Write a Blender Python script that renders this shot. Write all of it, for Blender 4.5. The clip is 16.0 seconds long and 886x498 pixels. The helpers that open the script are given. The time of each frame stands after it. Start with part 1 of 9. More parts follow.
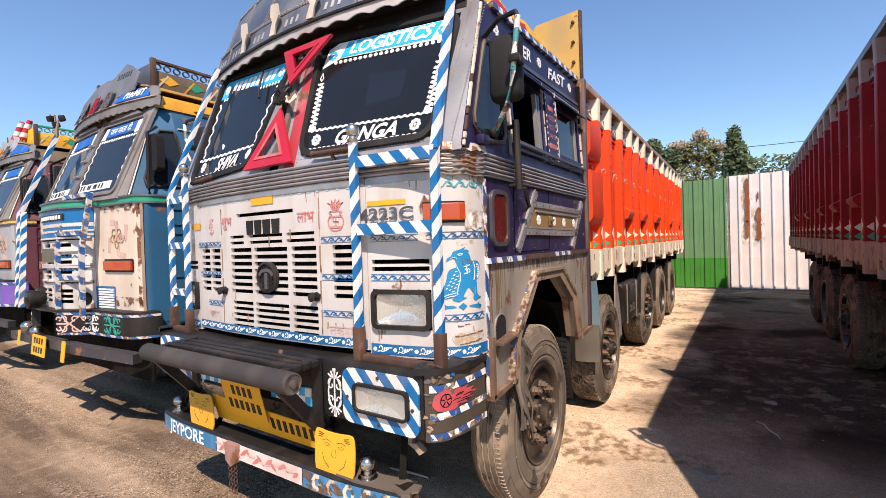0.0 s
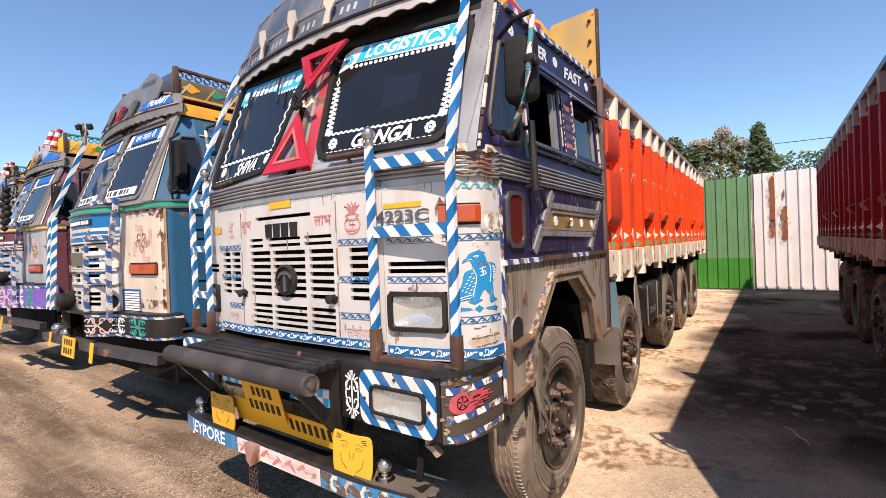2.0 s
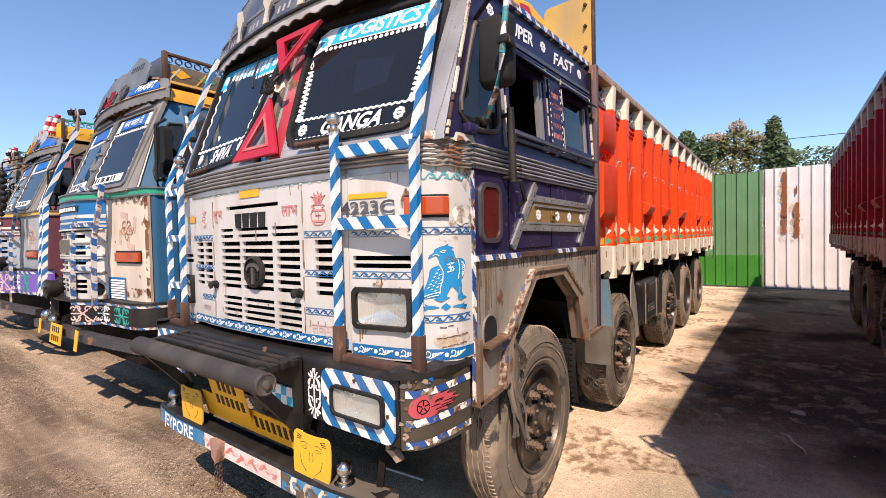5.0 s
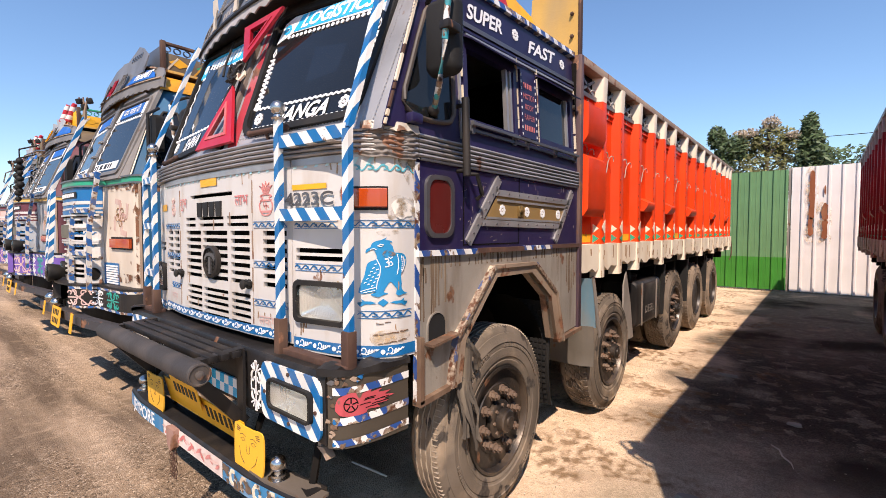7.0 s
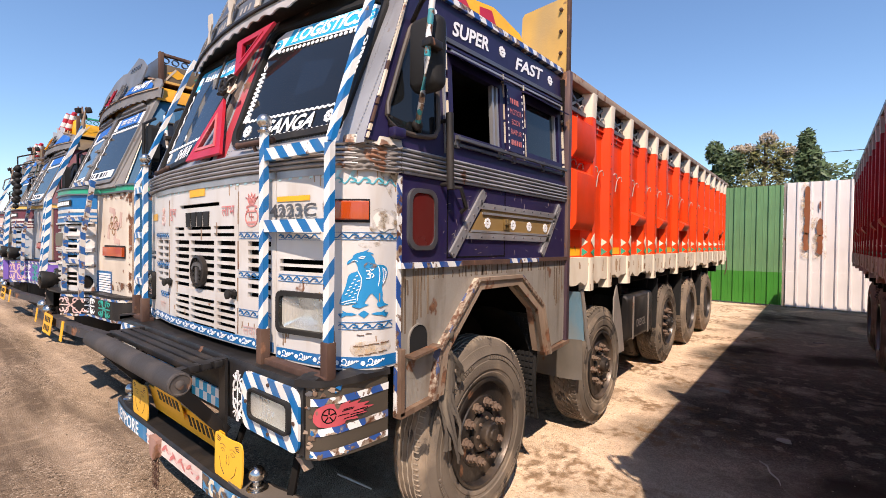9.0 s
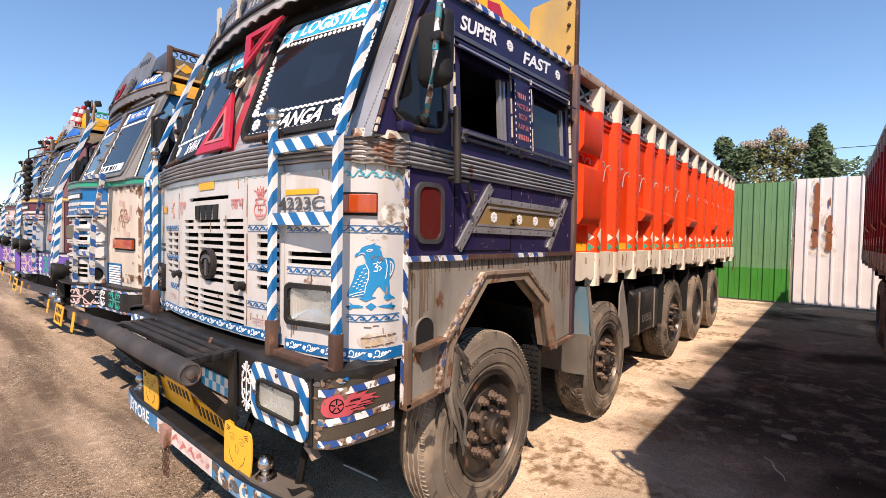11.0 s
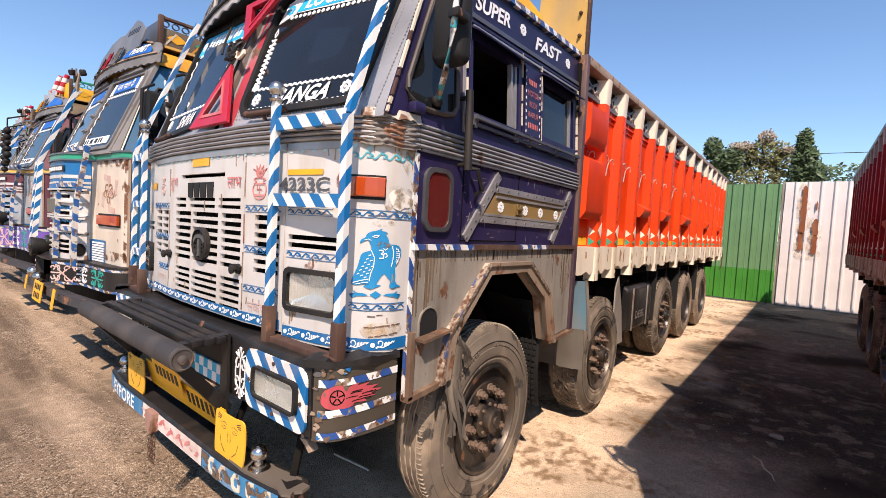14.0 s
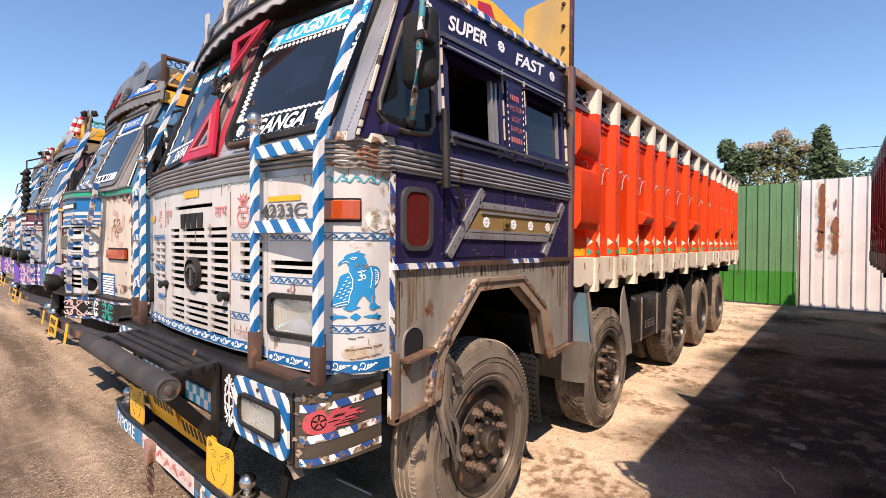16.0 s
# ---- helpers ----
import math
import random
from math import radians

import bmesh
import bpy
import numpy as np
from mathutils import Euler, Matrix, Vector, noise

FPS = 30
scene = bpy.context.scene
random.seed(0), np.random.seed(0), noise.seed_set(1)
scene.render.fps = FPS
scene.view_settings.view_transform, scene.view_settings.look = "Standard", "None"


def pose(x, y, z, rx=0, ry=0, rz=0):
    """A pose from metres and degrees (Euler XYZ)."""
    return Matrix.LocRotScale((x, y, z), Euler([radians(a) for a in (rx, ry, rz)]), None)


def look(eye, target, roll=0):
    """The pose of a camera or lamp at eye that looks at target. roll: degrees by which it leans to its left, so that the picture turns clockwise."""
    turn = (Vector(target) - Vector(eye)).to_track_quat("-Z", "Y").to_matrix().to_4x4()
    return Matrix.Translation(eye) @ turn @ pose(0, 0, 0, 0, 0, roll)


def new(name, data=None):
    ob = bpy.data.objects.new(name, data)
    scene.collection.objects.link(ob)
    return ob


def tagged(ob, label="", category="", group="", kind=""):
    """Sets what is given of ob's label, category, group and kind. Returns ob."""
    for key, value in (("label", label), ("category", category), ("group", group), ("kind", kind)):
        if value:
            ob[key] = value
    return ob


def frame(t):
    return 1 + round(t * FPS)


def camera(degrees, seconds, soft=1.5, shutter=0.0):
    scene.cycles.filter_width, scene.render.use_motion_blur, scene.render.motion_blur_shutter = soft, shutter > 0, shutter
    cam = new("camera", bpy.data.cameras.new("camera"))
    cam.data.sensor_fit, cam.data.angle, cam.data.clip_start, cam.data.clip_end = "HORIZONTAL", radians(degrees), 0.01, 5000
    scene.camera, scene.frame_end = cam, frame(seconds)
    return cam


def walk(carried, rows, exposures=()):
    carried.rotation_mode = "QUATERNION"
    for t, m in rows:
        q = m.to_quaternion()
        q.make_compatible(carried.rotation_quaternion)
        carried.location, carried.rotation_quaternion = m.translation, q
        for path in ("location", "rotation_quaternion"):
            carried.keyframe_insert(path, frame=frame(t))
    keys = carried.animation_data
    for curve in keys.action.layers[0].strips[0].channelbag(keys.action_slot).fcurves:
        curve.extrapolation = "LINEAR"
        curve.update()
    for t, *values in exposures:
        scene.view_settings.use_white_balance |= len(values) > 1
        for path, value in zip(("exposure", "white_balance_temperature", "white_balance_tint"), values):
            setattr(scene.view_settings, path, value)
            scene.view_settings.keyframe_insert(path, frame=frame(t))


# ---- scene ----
cam = camera(89.2, 16.0, 0.7)
METRES, EYE, TILT, LEAN, TURN = 1.11, 1.465, 0.0, 0.0, 33.3
ROWS = [
    (0.0, 0.0, 0.0, 0.0, -0.02, -0.79, 1.77),
    (0.5, -0.0013, -0.0004, -0.0008, 0.63, -0.6, 1.83),
    (1.0, 0.002, 0.001, -0.0004, 1.23, -0.43, 1.89),
    (1.5, 0.0031, 0.0017, 0.0019, 1.77, -0.36, 2.0),
    (2.0, 0.0061, 0.002, 0.0004, 2.19, -0.48, 2.16),
    (2.5, 0.0097, 0.0063, -0.0032, 2.47, -0.77, 2.33),
    (3.0, 0.0145, 0.0166, -0.0053, 2.64, -1.04, 2.44),
    (3.5, 0.0299, 0.0334, -0.0084, 2.72, -1.19, 2.29),
    (4.0, 0.0768, 0.0446, -0.001, 2.69, -1.29, 1.88),
    (6.5, 0.321, 0.2201, 0.0066, 5.12, -2.29, -0.14),
    (7.0, 0.4543, 0.194, 0.0043, 6.36, -2.3, -0.06),
    (7.5, 0.5213, 0.1945, -0.0023, 6.97, -2.09, -0.01),
    (8.0, 0.5266, 0.2047, 0.0008, 6.91, -1.63, -0.13),
    (8.5, 0.5225, 0.1935, 0.0103, 6.54, -1.15, -0.36),
    (9.0, 0.5229, 0.1828, 0.0112, 6.33, -0.9, -0.67),
    (11.5, 0.5208, 0.17, 0.0018, 7.12, -1.85, -0.95),
    (12.0, 0.5275, 0.1755, -0.003, 6.92, -2.3, -0.94),
    (12.5, 0.5202, 0.1903, -0.0046, 6.38, -2.82, -1.27),
    (13.0, 0.4922, 0.2236, -0.0056, 5.68, -3.2, -1.91),
    (13.5, 0.4521, 0.2297, 0.0043, 5.28, -3.22, -2.67),
    (14.0, 0.4355, 0.2267, -0.0004, 5.48, -2.87, -3.19),
    (14.5, 0.4964, 0.2496, 0.0012, 6.18, -2.29, -3.05),
    (15.0, 0.5794, 0.2656, 0.002, 6.97, -1.58, -2.27),
    (15.5, 0.594, 0.2553, 0.0059, 7.45, -1.06, -1.19),
    (16.0, 0.5693, 0.2436, 0.0082, 7.52, -0.78, -0.35),
]
walk(cam, [(t, pose(0, 0, EYE, TILT, LEAN, TURN) @ pose(METRES * x, METRES * y, METRES * z, 90 + pitch, roll, yaw)) for t, x, y, z, yaw, pitch, roll in ROWS], ((0.0, 0.60, 6500, 13.0), (16.0, 0.60, 6500, 13.0)))

# ---- world, sun ----
SUN_WAY = Vector((-0.50, 0.65, -1.0)).normalized()
world = bpy.data.worlds.new("world")
scene.world = world
world.use_nodes = True
wn = world.node_tree.nodes
sky = wn.new("ShaderNodeTexSky")
sky.sky_type, sky.sun_disc = "NISHITA", False
sky.sun_elevation = math.asin(-SUN_WAY.z)
sky.sun_rotation = math.atan2(-SUN_WAY.x, -SUN_WAY.y)
sky.air_density, sky.dust_density, sky.ozone_density = 1.15, 0.05, 6.0
wn["Background"].inputs["Strength"].default_value = 0.119
world.node_tree.links.new(sky.outputs[0], wn["Background"].inputs["Color"])
sun = new("sun", bpy.data.lights.new("sun", "SUN"))
sun.data.energy, sun.data.angle, sun.data.color = 5.0, radians(0.55), (1.0, 0.832, 0.69)
sun.matrix_world = look((0, 0, 30), Vector((0, 0, 30)) + SUN_WAY)

# ---- materials ----
def nodes_of(name, rough=0.5, metal=0.0):
    m = bpy.data.materials.new(name)
    m.use_nodes = True
    n = m.node_tree.nodes
    b = n["Principled BSDF"]
    b.inputs["Roughness"].default_value, b.inputs["Metallic"].default_value = rough, metal
    return m, n, m.node_tree.links, b


def noise_fac(n, l, scale, lo, hi, detail=6.0, stretch=(1, 1, 1), shift=(0, 0, 0)):
    tc, mp = n.new("ShaderNodeTexCoord"), n.new("ShaderNodeMapping")
    mp.inputs["Scale"].default_value, mp.inputs["Location"].default_value = stretch, shift
    t, r = n.new("ShaderNodeTexNoise"), n.new("ShaderNodeMapRange")
    t.inputs["Scale"].default_value, t.inputs["Detail"].default_value = scale, detail
    r.inputs[1].default_value, r.inputs[2].default_value = lo, hi
    l.new(tc.outputs["Object"], mp.inputs[0]), l.new(mp.outputs[0], t.inputs["Vector"]), l.new(t.outputs["Fac"], r.inputs[0])
    return r.outputs[0]


def mixed(n, l, fac, a, b, blend="MIX"):
    x = n.new("ShaderNodeMix")
    x.data_type, x.blend_type = "RGBA", blend
    for v, i in ((fac, 0), (a, 6), (b, 7)):
        if isinstance(v, (int, float)):
            x.inputs[i].default_value = v
        elif isinstance(v, tuple):
            x.inputs[i].default_value = (*v, 1)
        else:
            l.new(v, x.inputs[i])
    return x.outputs[2]


def bumped(n, l, b, height, strength, distance):
    u = n.new("ShaderNodeBump")
    u.inputs["Strength"].default_value, u.inputs["Distance"].default_value = strength, distance
    l.new(height, u.inputs["Height"]), l.new(u.outputs[0], b.inputs["Normal"])


def paint(name, c, rough=0.45, metal=0.0, dirt=0.35, dirt_c=(0.16, 0.11, 0.07), rust=0.0, rust_c=(0.115, 0.055, 0.030), tone=0.12,
          bump=0.25, grain=60.0, streak=(1, 1, 0.35), coat=0.0, gloss=0.5):
    """Paint, rubber or metal with large tone changes, dust in patches, streaks and chips of rust."""
    m, n, l, b = nodes_of(name, rough, metal)
    dark = tuple(x * (1 - 2.2 * tone) for x in c)
    col = mixed(n, l, noise_fac(n, l, 2.3, 0.3, 0.75), c, dark)
    if dirt:
        f = noise_fac(n, l, 5.0, 0.5, 0.86, 9.0, streak)
        mu = n.new("ShaderNodeMath")
        mu.operation, mu.inputs[1].default_value = "MULTIPLY", min(1.0, dirt * 1.6)
        l.new(f, mu.inputs[0])
        col = mixed(n, l, mu.outputs[0], col, dirt_c)
    if rust:
        f = noise_fac(n, l, 9.0, 0.72 - 0.30 * rust, 0.75 - 0.30 * rust, 10.0, (1, 1, 0.7), (3, 7, 1))
        col = mixed(n, l, f, col, mixed(n, l, noise_fac(n, l, 40, 0.35, 0.7), rust_c, tuple(x * 2.2 for x in rust_c)))
    l.new(col, b.inputs["Base Color"])
    g = noise_fac(n, l, 4.0, 0.2, 0.8, 8.0)
    r = n.new("ShaderNodeMapRange")
    r.inputs[3].default_value, r.inputs[4].default_value = max(0.02, rough - 0.12), min(1.0, rough + 0.18)
    l.new(g, r.inputs[0]), l.new(r.outputs[0], b.inputs["Roughness"])
    b.inputs["Coat Weight"].default_value, b.inputs["Specular IOR Level"].default_value = coat, gloss
    if bump:
        bumped(n, l, b, noise_fac(n, l, grain, 0.2, 0.8, 4.0), bump, 0.002)
    return m


def striped(name, c1, c2, way, period, rough=0.4, wear=0.25):
    """Painted slanting stripes: the colour changes along way, in metres."""
    m, n, l, b = nodes_of(name, rough)
    tc, d, fr, gt = n.new("ShaderNodeTexCoord"), n.new("ShaderNodeVectorMath"), n.new("ShaderNodeMath"), n.new("ShaderNodeMath")
    d.operation, fr.operation, gt.operation = "DOT_PRODUCT", "FRACT", "GREATER_THAN"
    d.inputs[1].default_value = [x / period for x in way]
    gt.inputs[1].default_value = 0.5
    l.new(tc.outputs["Object"], d.inputs[0]), l.new(d.outputs["Value"], fr.inputs[0]), l.new(fr.outputs[0], gt.inputs[0])
    col = mixed(n, l, gt.outputs[0], c1, c2)
    col = mixed(n, l, noise_fac(n, l, 6.0, 0.52, 1.2), col, (0.26, 0.20, 0.14))
    f = noise_fac(n, l, 22.0, 0.72 - 0.2 * wear, 0.75 - 0.2 * wear, 9.0)
    col = mixed(n, l, f, col, mixed(n, l, noise_fac(n, l, 50, 0.4, 0.6), (0.10, 0.04, 0.02), (0.30, 0.24, 0.18)))
    l.new(col, b.inputs["Base Color"])
    bumped(n, l, b, noise_fac(n, l, 70, 0.3, 0.7), 0.15, 0.002)
    return m


BLUE, WHITE = (0.005, 0.125, 0.335), (0.70, 0.69, 0.66)
M_WHITE = paint("white_cab_paint", (0.56, 0.54, 0.515), 0.4, dirt=0.5, dirt_c=(0.38, 0.30, 0.215), rust=0.16, tone=0.07, bump=0.12, streak=(2.2, 2.2, 0.5))
M_CREAM = paint("cream_paint", (0.68, 0.60, 0.47), 0.5, dirt=0.75, dirt_c=(0.34, 0.225, 0.125), rust=0.42, tone=0.12, streak=(2.2, 2.2, 0.5))
M_PURPLE = paint("purple_paint", (0.019, 0.014, 0.058), 0.40, dirt=0.2, dirt_c=(0.075, 0.055, 0.065), tone=0.15, bump=0.08, coat=0.1, gloss=0.35)
M_ALU = paint("dull_aluminium", (0.46, 0.45, 0.45), 0.40, 0.6, dirt=0.6, dirt_c=(0.16, 0.13, 0.10), rust=0.12, tone=0.2, bump=0.15)
M_ALU_DARK = paint("dark_aluminium", (0.20, 0.20, 0.21), 0.42, 0.7, dirt=0.45, dirt_c=(0.08, 0.06, 0.05), rust=0.12, tone=0.2, bump=0.2)
M_STEEL = paint("bare_grey_steel", (0.33, 0.29, 0.25), 0.5, 0.2, dirt=0.7, dirt_c=(0.23, 0.14, 0.085), rust=0.2, tone=0.2, bump=0.2)
M_SKIRT = paint("streaked_bare_steel_skirt", (0.37, 0.335, 0.285), 0.42, 0.25, dirt=1.0, dirt_c=(0.135, 0.098, 0.066), rust=0.3, tone=0.22, bump=0.6, streak=(2.6, 2.6, 0.4))
M_RUST = paint("rusty_steel", (0.085, 0.042, 0.028), 0.75, 0.1, dirt=0.5, dirt_c=(0.22, 0.13, 0.08), rust=0.2, tone=0.2, bump=0.5)
M_RUSTCREAM = paint("rusty_cream_flange", (0.34, 0.25, 0.18), 0.65, 0.0, dirt=0.9, dirt_c=(0.185, 0.105, 0.062), rust=0.5, tone=0.2, bump=0.4)
M_BLACK = paint("black_paint", (0.016, 0.0145, 0.014), 0.45, dirt=0.42, dirt_c=(0.085, 0.066, 0.05), rust=0.06, tone=0.1, bump=0.2, gloss=0.28)
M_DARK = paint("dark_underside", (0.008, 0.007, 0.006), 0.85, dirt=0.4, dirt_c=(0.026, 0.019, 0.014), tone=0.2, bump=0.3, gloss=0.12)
M_RUBBER = paint("black_rubber", (0.017, 0.0165, 0.016), 0.6, dirt=0.35, dirt_c=(0.065, 0.055, 0.045), tone=0.1, bump=0.2, gloss=0.22)
M_TYRE = paint("dusty_tyre_rubber", (0.165, 0.134, 0.104), 0.85, dirt=1.1, dirt_c=(0.36, 0.275, 0.19), rust=0.45, rust_c=(0.040, 0.034, 0.029), tone=0.26, bump=0.8, grain=90, streak=(1, 1, 1), gloss=0.15)
M_GROOVE = paint("dust_in_grooves", (0.38, 0.315, 0.24), 0.9, dirt=0.7, dirt_c=(0.16, 0.13, 0.10), tone=0.18, bump=0.4, gloss=0.15)
M_TORNTYRE = paint("torn_grey_rubber", (0.095, 0.080, 0.065), 0.85, dirt=0.9, dirt_c=(0.24, 0.195, 0.14), rust=0.3, rust_c=(0.03, 0.027, 0.025), tone=0.25, bump=0.7, streak=(3, 3, 0.5), gloss=0.2)
M_TYRE_TAN = paint("sand_coloured_dusty_tyre", (0.22, 0.17, 0.122), 0.9, dirt=0.9, dirt_c=(0.42, 0.315, 0.215), rust=0.22, rust_c=(0.07, 0.055, 0.042), tone=0.2, bump=0.4, grain=120, streak=(1, 1, 1))
M_RIM = paint("brown_wheel_rim", (0.034, 0.029, 0.026), 0.36, 0.35, dirt=0.7, dirt_c=(0.17, 0.12, 0.08), rust=0.24, tone=0.2, bump=0.4)
M_NUT = paint("dusty_wheel_nut", (0.15, 0.10, 0.07), 0.7, 0.1, dirt=0.7, dirt_c=(0.24, 0.17, 0.115), rust=0.35, bump=0.3)
M_RED = paint("orange_red_body_paint", (0.90, 0.060, 0.005), 0.40, dirt=0.22, dirt_c=(0.26, 0.05, 0.025), rust=0.02, tone=0.16, bump=0.12, gloss=0.22)
M_MAROON = paint("maroon_body_paint", (0.27, 0.007, 0.010), 0.55, dirt=0.3, dirt_c=(0.12, 0.02, 0.018), rust=0.03, tone=0.18, bump=0.12, gloss=0.18)
M_RAILCREAM = paint("cream_base_rail", (0.76, 0.67, 0.53), 0.6, dirt=0.55, dirt_c=(0.52, 0.38, 0.24), rust=0.16, rust_c=(0.20, 0.11, 0.055), tone=0.08, bump=0.3, gloss=0.3)
M_RAILPINK = paint("dull_pinkish_rail", (0.38, 0.295, 0.25), 0.6, dirt=0.9, dirt_c=(0.20, 0.12, 0.09), rust=0.4, tone=0.2, gloss=0.2)
M_TRI = paint("red_plastic_reflector", (0.46, 0.012, 0.03), 0.35, dirt=0.25, dirt_c=(0.25, 0.10, 0.09), tone=0.12, bump=0.1)
M_YELLOW = paint("yellow_plate_paint", (0.80, 0.40, 0.010), 0.45, dirt=0.3, dirt_c=(0.22, 0.13, 0.04), rust=0.08, tone=0.08, bump=0.1)
M_FLAP = paint("dusty_yellow_rubber", (0.78, 0.42, 0.030), 0.55, dirt=0.35, dirt_c=(0.50, 0.30, 0.09), tone=0.12, bump=0.2)
M_BOARD = paint("weathered_yellow_board", (0.66, 0.40, 0.10), 0.6, dirt=0.45, dirt_c=(0.30, 0.24, 0.15), rust=0.18, tone=0.12, bump=0.3)
M_BLUE = paint("sign_blue_paint", BLUE, 0.4, dirt=0.2, dirt_c=(0.25, 0.28, 0.32), tone=0.1, bump=0.05)
M_CYAN = paint("cyan_sticker", (0.02, 0.40, 0.72), 0.4, dirt=0.08, tone=0.05, bump=0.0)
M_LETTER = paint("white_sticker", (0.80, 0.80, 0.80), 0.5, dirt=0.12, dirt_c=(0.4, 0.38, 0.36), tone=0.04, bump=0.0)
M_PINK = paint("faded_red_marking", (0.55, 0.16, 0.15), 0.5, dirt=0.3, dirt_c=(0.7, 0.6, 0.55), tone=0.1, bump=0.0)
M_FADED = paint("faded_brown_pink_marking", (0.52, 0.33, 0.28), 0.5, dirt=0.7, dirt_c=(0.66, 0.56, 0.46), tone=0.15, bump=0.0)
M_PALE = paint("faded_pink_marking", (0.62, 0.42, 0.38), 0.5, dirt=0.4, dirt_c=(0.75, 0.7, 0.65), tone=0.1, bump=0.0)
M_HOOK = paint("pale_hook_paint", (0.52, 0.48, 0.42), 0.5, dirt=0.5, dirt_c=(0.25, 0.16, 0.10), rust=0.3)
M_PILLAR = paint("blue_grey_riveted_sheet", (0.40, 0.405, 0.42), 0.40, 0.3, dirt=1.0, dirt_c=(0.15, 0.12, 0.095), rust=0.32, tone=0.24, bump=0.35)
M_SURROUND = paint("pale_grey_screen_sheet", (0.36, 0.365, 0.39), 0.42, 0.25, dirt=0.6, dirt_c=(0.12, 0.105, 0.10), rust=0.12, tone=0.22, bump=0.15)
M_PLATE = paint("worn_grey_plate", (0.25, 0.24, 0.23), 0.45, 0.3, dirt=0.6, dirt_c=(0.36, 0.32, 0.28), rust=0.2, tone=0.25, bump=0.2)
M_STRIPE_OLD = striped("old_blue_white_stripes", (0.012, 0.085, 0.27), (0.50, 0.48, 0.44), (0.7, 0.4, 1.0), 0.12, 0.5, 0.8)
def stain(name, c, scale=28.0, lo=0.46, hi=0.62):
    """Grime broken up into specks, with the paint showing between."""
    m, n, l, b = nodes_of(name, 0.7)
    l.new(mixed(n, l, noise_fac(n, l, 60, 0.3, 0.7), c, tuple(x * 0.55 for x in c)), b.inputs["Base Color"])
    l.new(noise_fac(n, l, scale, lo, hi, 10.0), b.inputs["Alpha"])
    return m


M_RUSTRUN_W = paint("thin_rust_drip", (0.34, 0.21, 0.11), 0.6, dirt=0.6, dirt_c=(0.46, 0.36, 0.24), tone=0.2)
M_EDGE = paint("rusty_brown_edge", (0.15, 0.092, 0.060), 0.7, dirt=1.0, dirt_c=(0.27, 0.185, 0.125), rust=0.5, tone=0.25, bump=0.5, streak=(3, 3, 1), gloss=0.25)
M_ARCH = paint("rust_eaten_cream_steel", (0.31, 0.23, 0.165), 0.6, dirt=1.0, dirt_c=(0.20, 0.12, 0.07), rust=0.46, tone=0.22, bump=0.5)
M_GOLD = paint("ochre_paint", (0.27, 0.17, 0.06), 0.4, dirt=0.3, dirt_c=(0.15, 0.11, 0.06), tone=0.1, bump=0.1)
M_GREENP = paint("green_paint", (0.02, 0.30, 0.17), 0.4, dirt=0.3, tone=0.1, bump=0.1)
M_VISOR = paint("navy_grey_visor_sheet", (0.115, 0.14, 0.185), 0.42, 0.25, dirt=0.55, dirt_c=(0.27, 0.27, 0.275), rust=0.08, rust_c=(0.10, 0.085, 0.075), tone=0.25, bump=0.2)
M_GREYTRIM = paint("grey_trim", (0.20, 0.19, 0.18), 0.55, 0.2, dirt=0.45, dirt_c=(0.09, 0.075, 0.065), tone=0.2, bump=0.2)
M_TORN = paint("torn_ivory_strip", (0.62, 0.56, 0.47), 0.6, dirt=0.6, dirt_c=(0.33, 0.26, 0.18), rust=0.25, bump=0.3)
M_SIGN = paint("sign_royal_blue", (0.012, 0.115, 0.44), 0.4, dirt=0.25, dirt_c=(0.35, 0.38, 0.45), tone=0.1, bump=0.05)
M_TRIM = paint("pale_scalloped_trim", (0.50, 0.465, 0.44), 0.5, 0.2, dirt=0.5, dirt_c=(0.22, 0.19, 0.165), tone=0.2, bump=0.2)
M_CHROME = paint("worn_chrome", (0.55, 0.53, 0.50), 0.22, 1.0, dirt=0.25, dirt_c=(0.2, 0.15, 0.1), tone=0.1, bump=0.1)
M_STRIPE_V = striped("blue_white_stripes_upright", BLUE, WHITE, (-1.1, -1.1, 1.0), 0.125)
M_STRIPE_VL = striped("blue_white_stripes_mirrored", BLUE, WHITE, (-1.0, -1.1, 1.0), 0.125)
M_STRIPE_H = striped("blue_white_stripes_level", BLUE, WHITE, (1.0, 0.4, 0.9), 0.115)
M_FLANGE = striped("worn_striped_flange", (0.05, 0.075, 0.17), (0.46, 0.38, 0.29), (0.0, 1.0, 0.5), 0.19, 0.6, 1.6)
M_STRIPE_Y = striped("blue_white_stripes_side", (0.02, 0.07, 0.25), WHITE, (0.3, 1.0, 0.6), 0.115, wear=0.9)


def glassy(name, c, rough, trans=1.0):
    m, n, l, b = nodes_of(name, rough)
    col = mixed(n, l, noise_fac(n, l, 6.0, 0.3, 0.8), c, tuple(x * 0.8 for x in c))
    l.new(col, b.inputs["Base Color"])
    b.inputs["Transmission Weight"].default_value, b.inputs["IOR"].default_value = trans, 1.45
    return m


M_TINT = glassy("dark_tinted_glass", (0.012, 0.0135, 0.015), 0.05, 0.035)


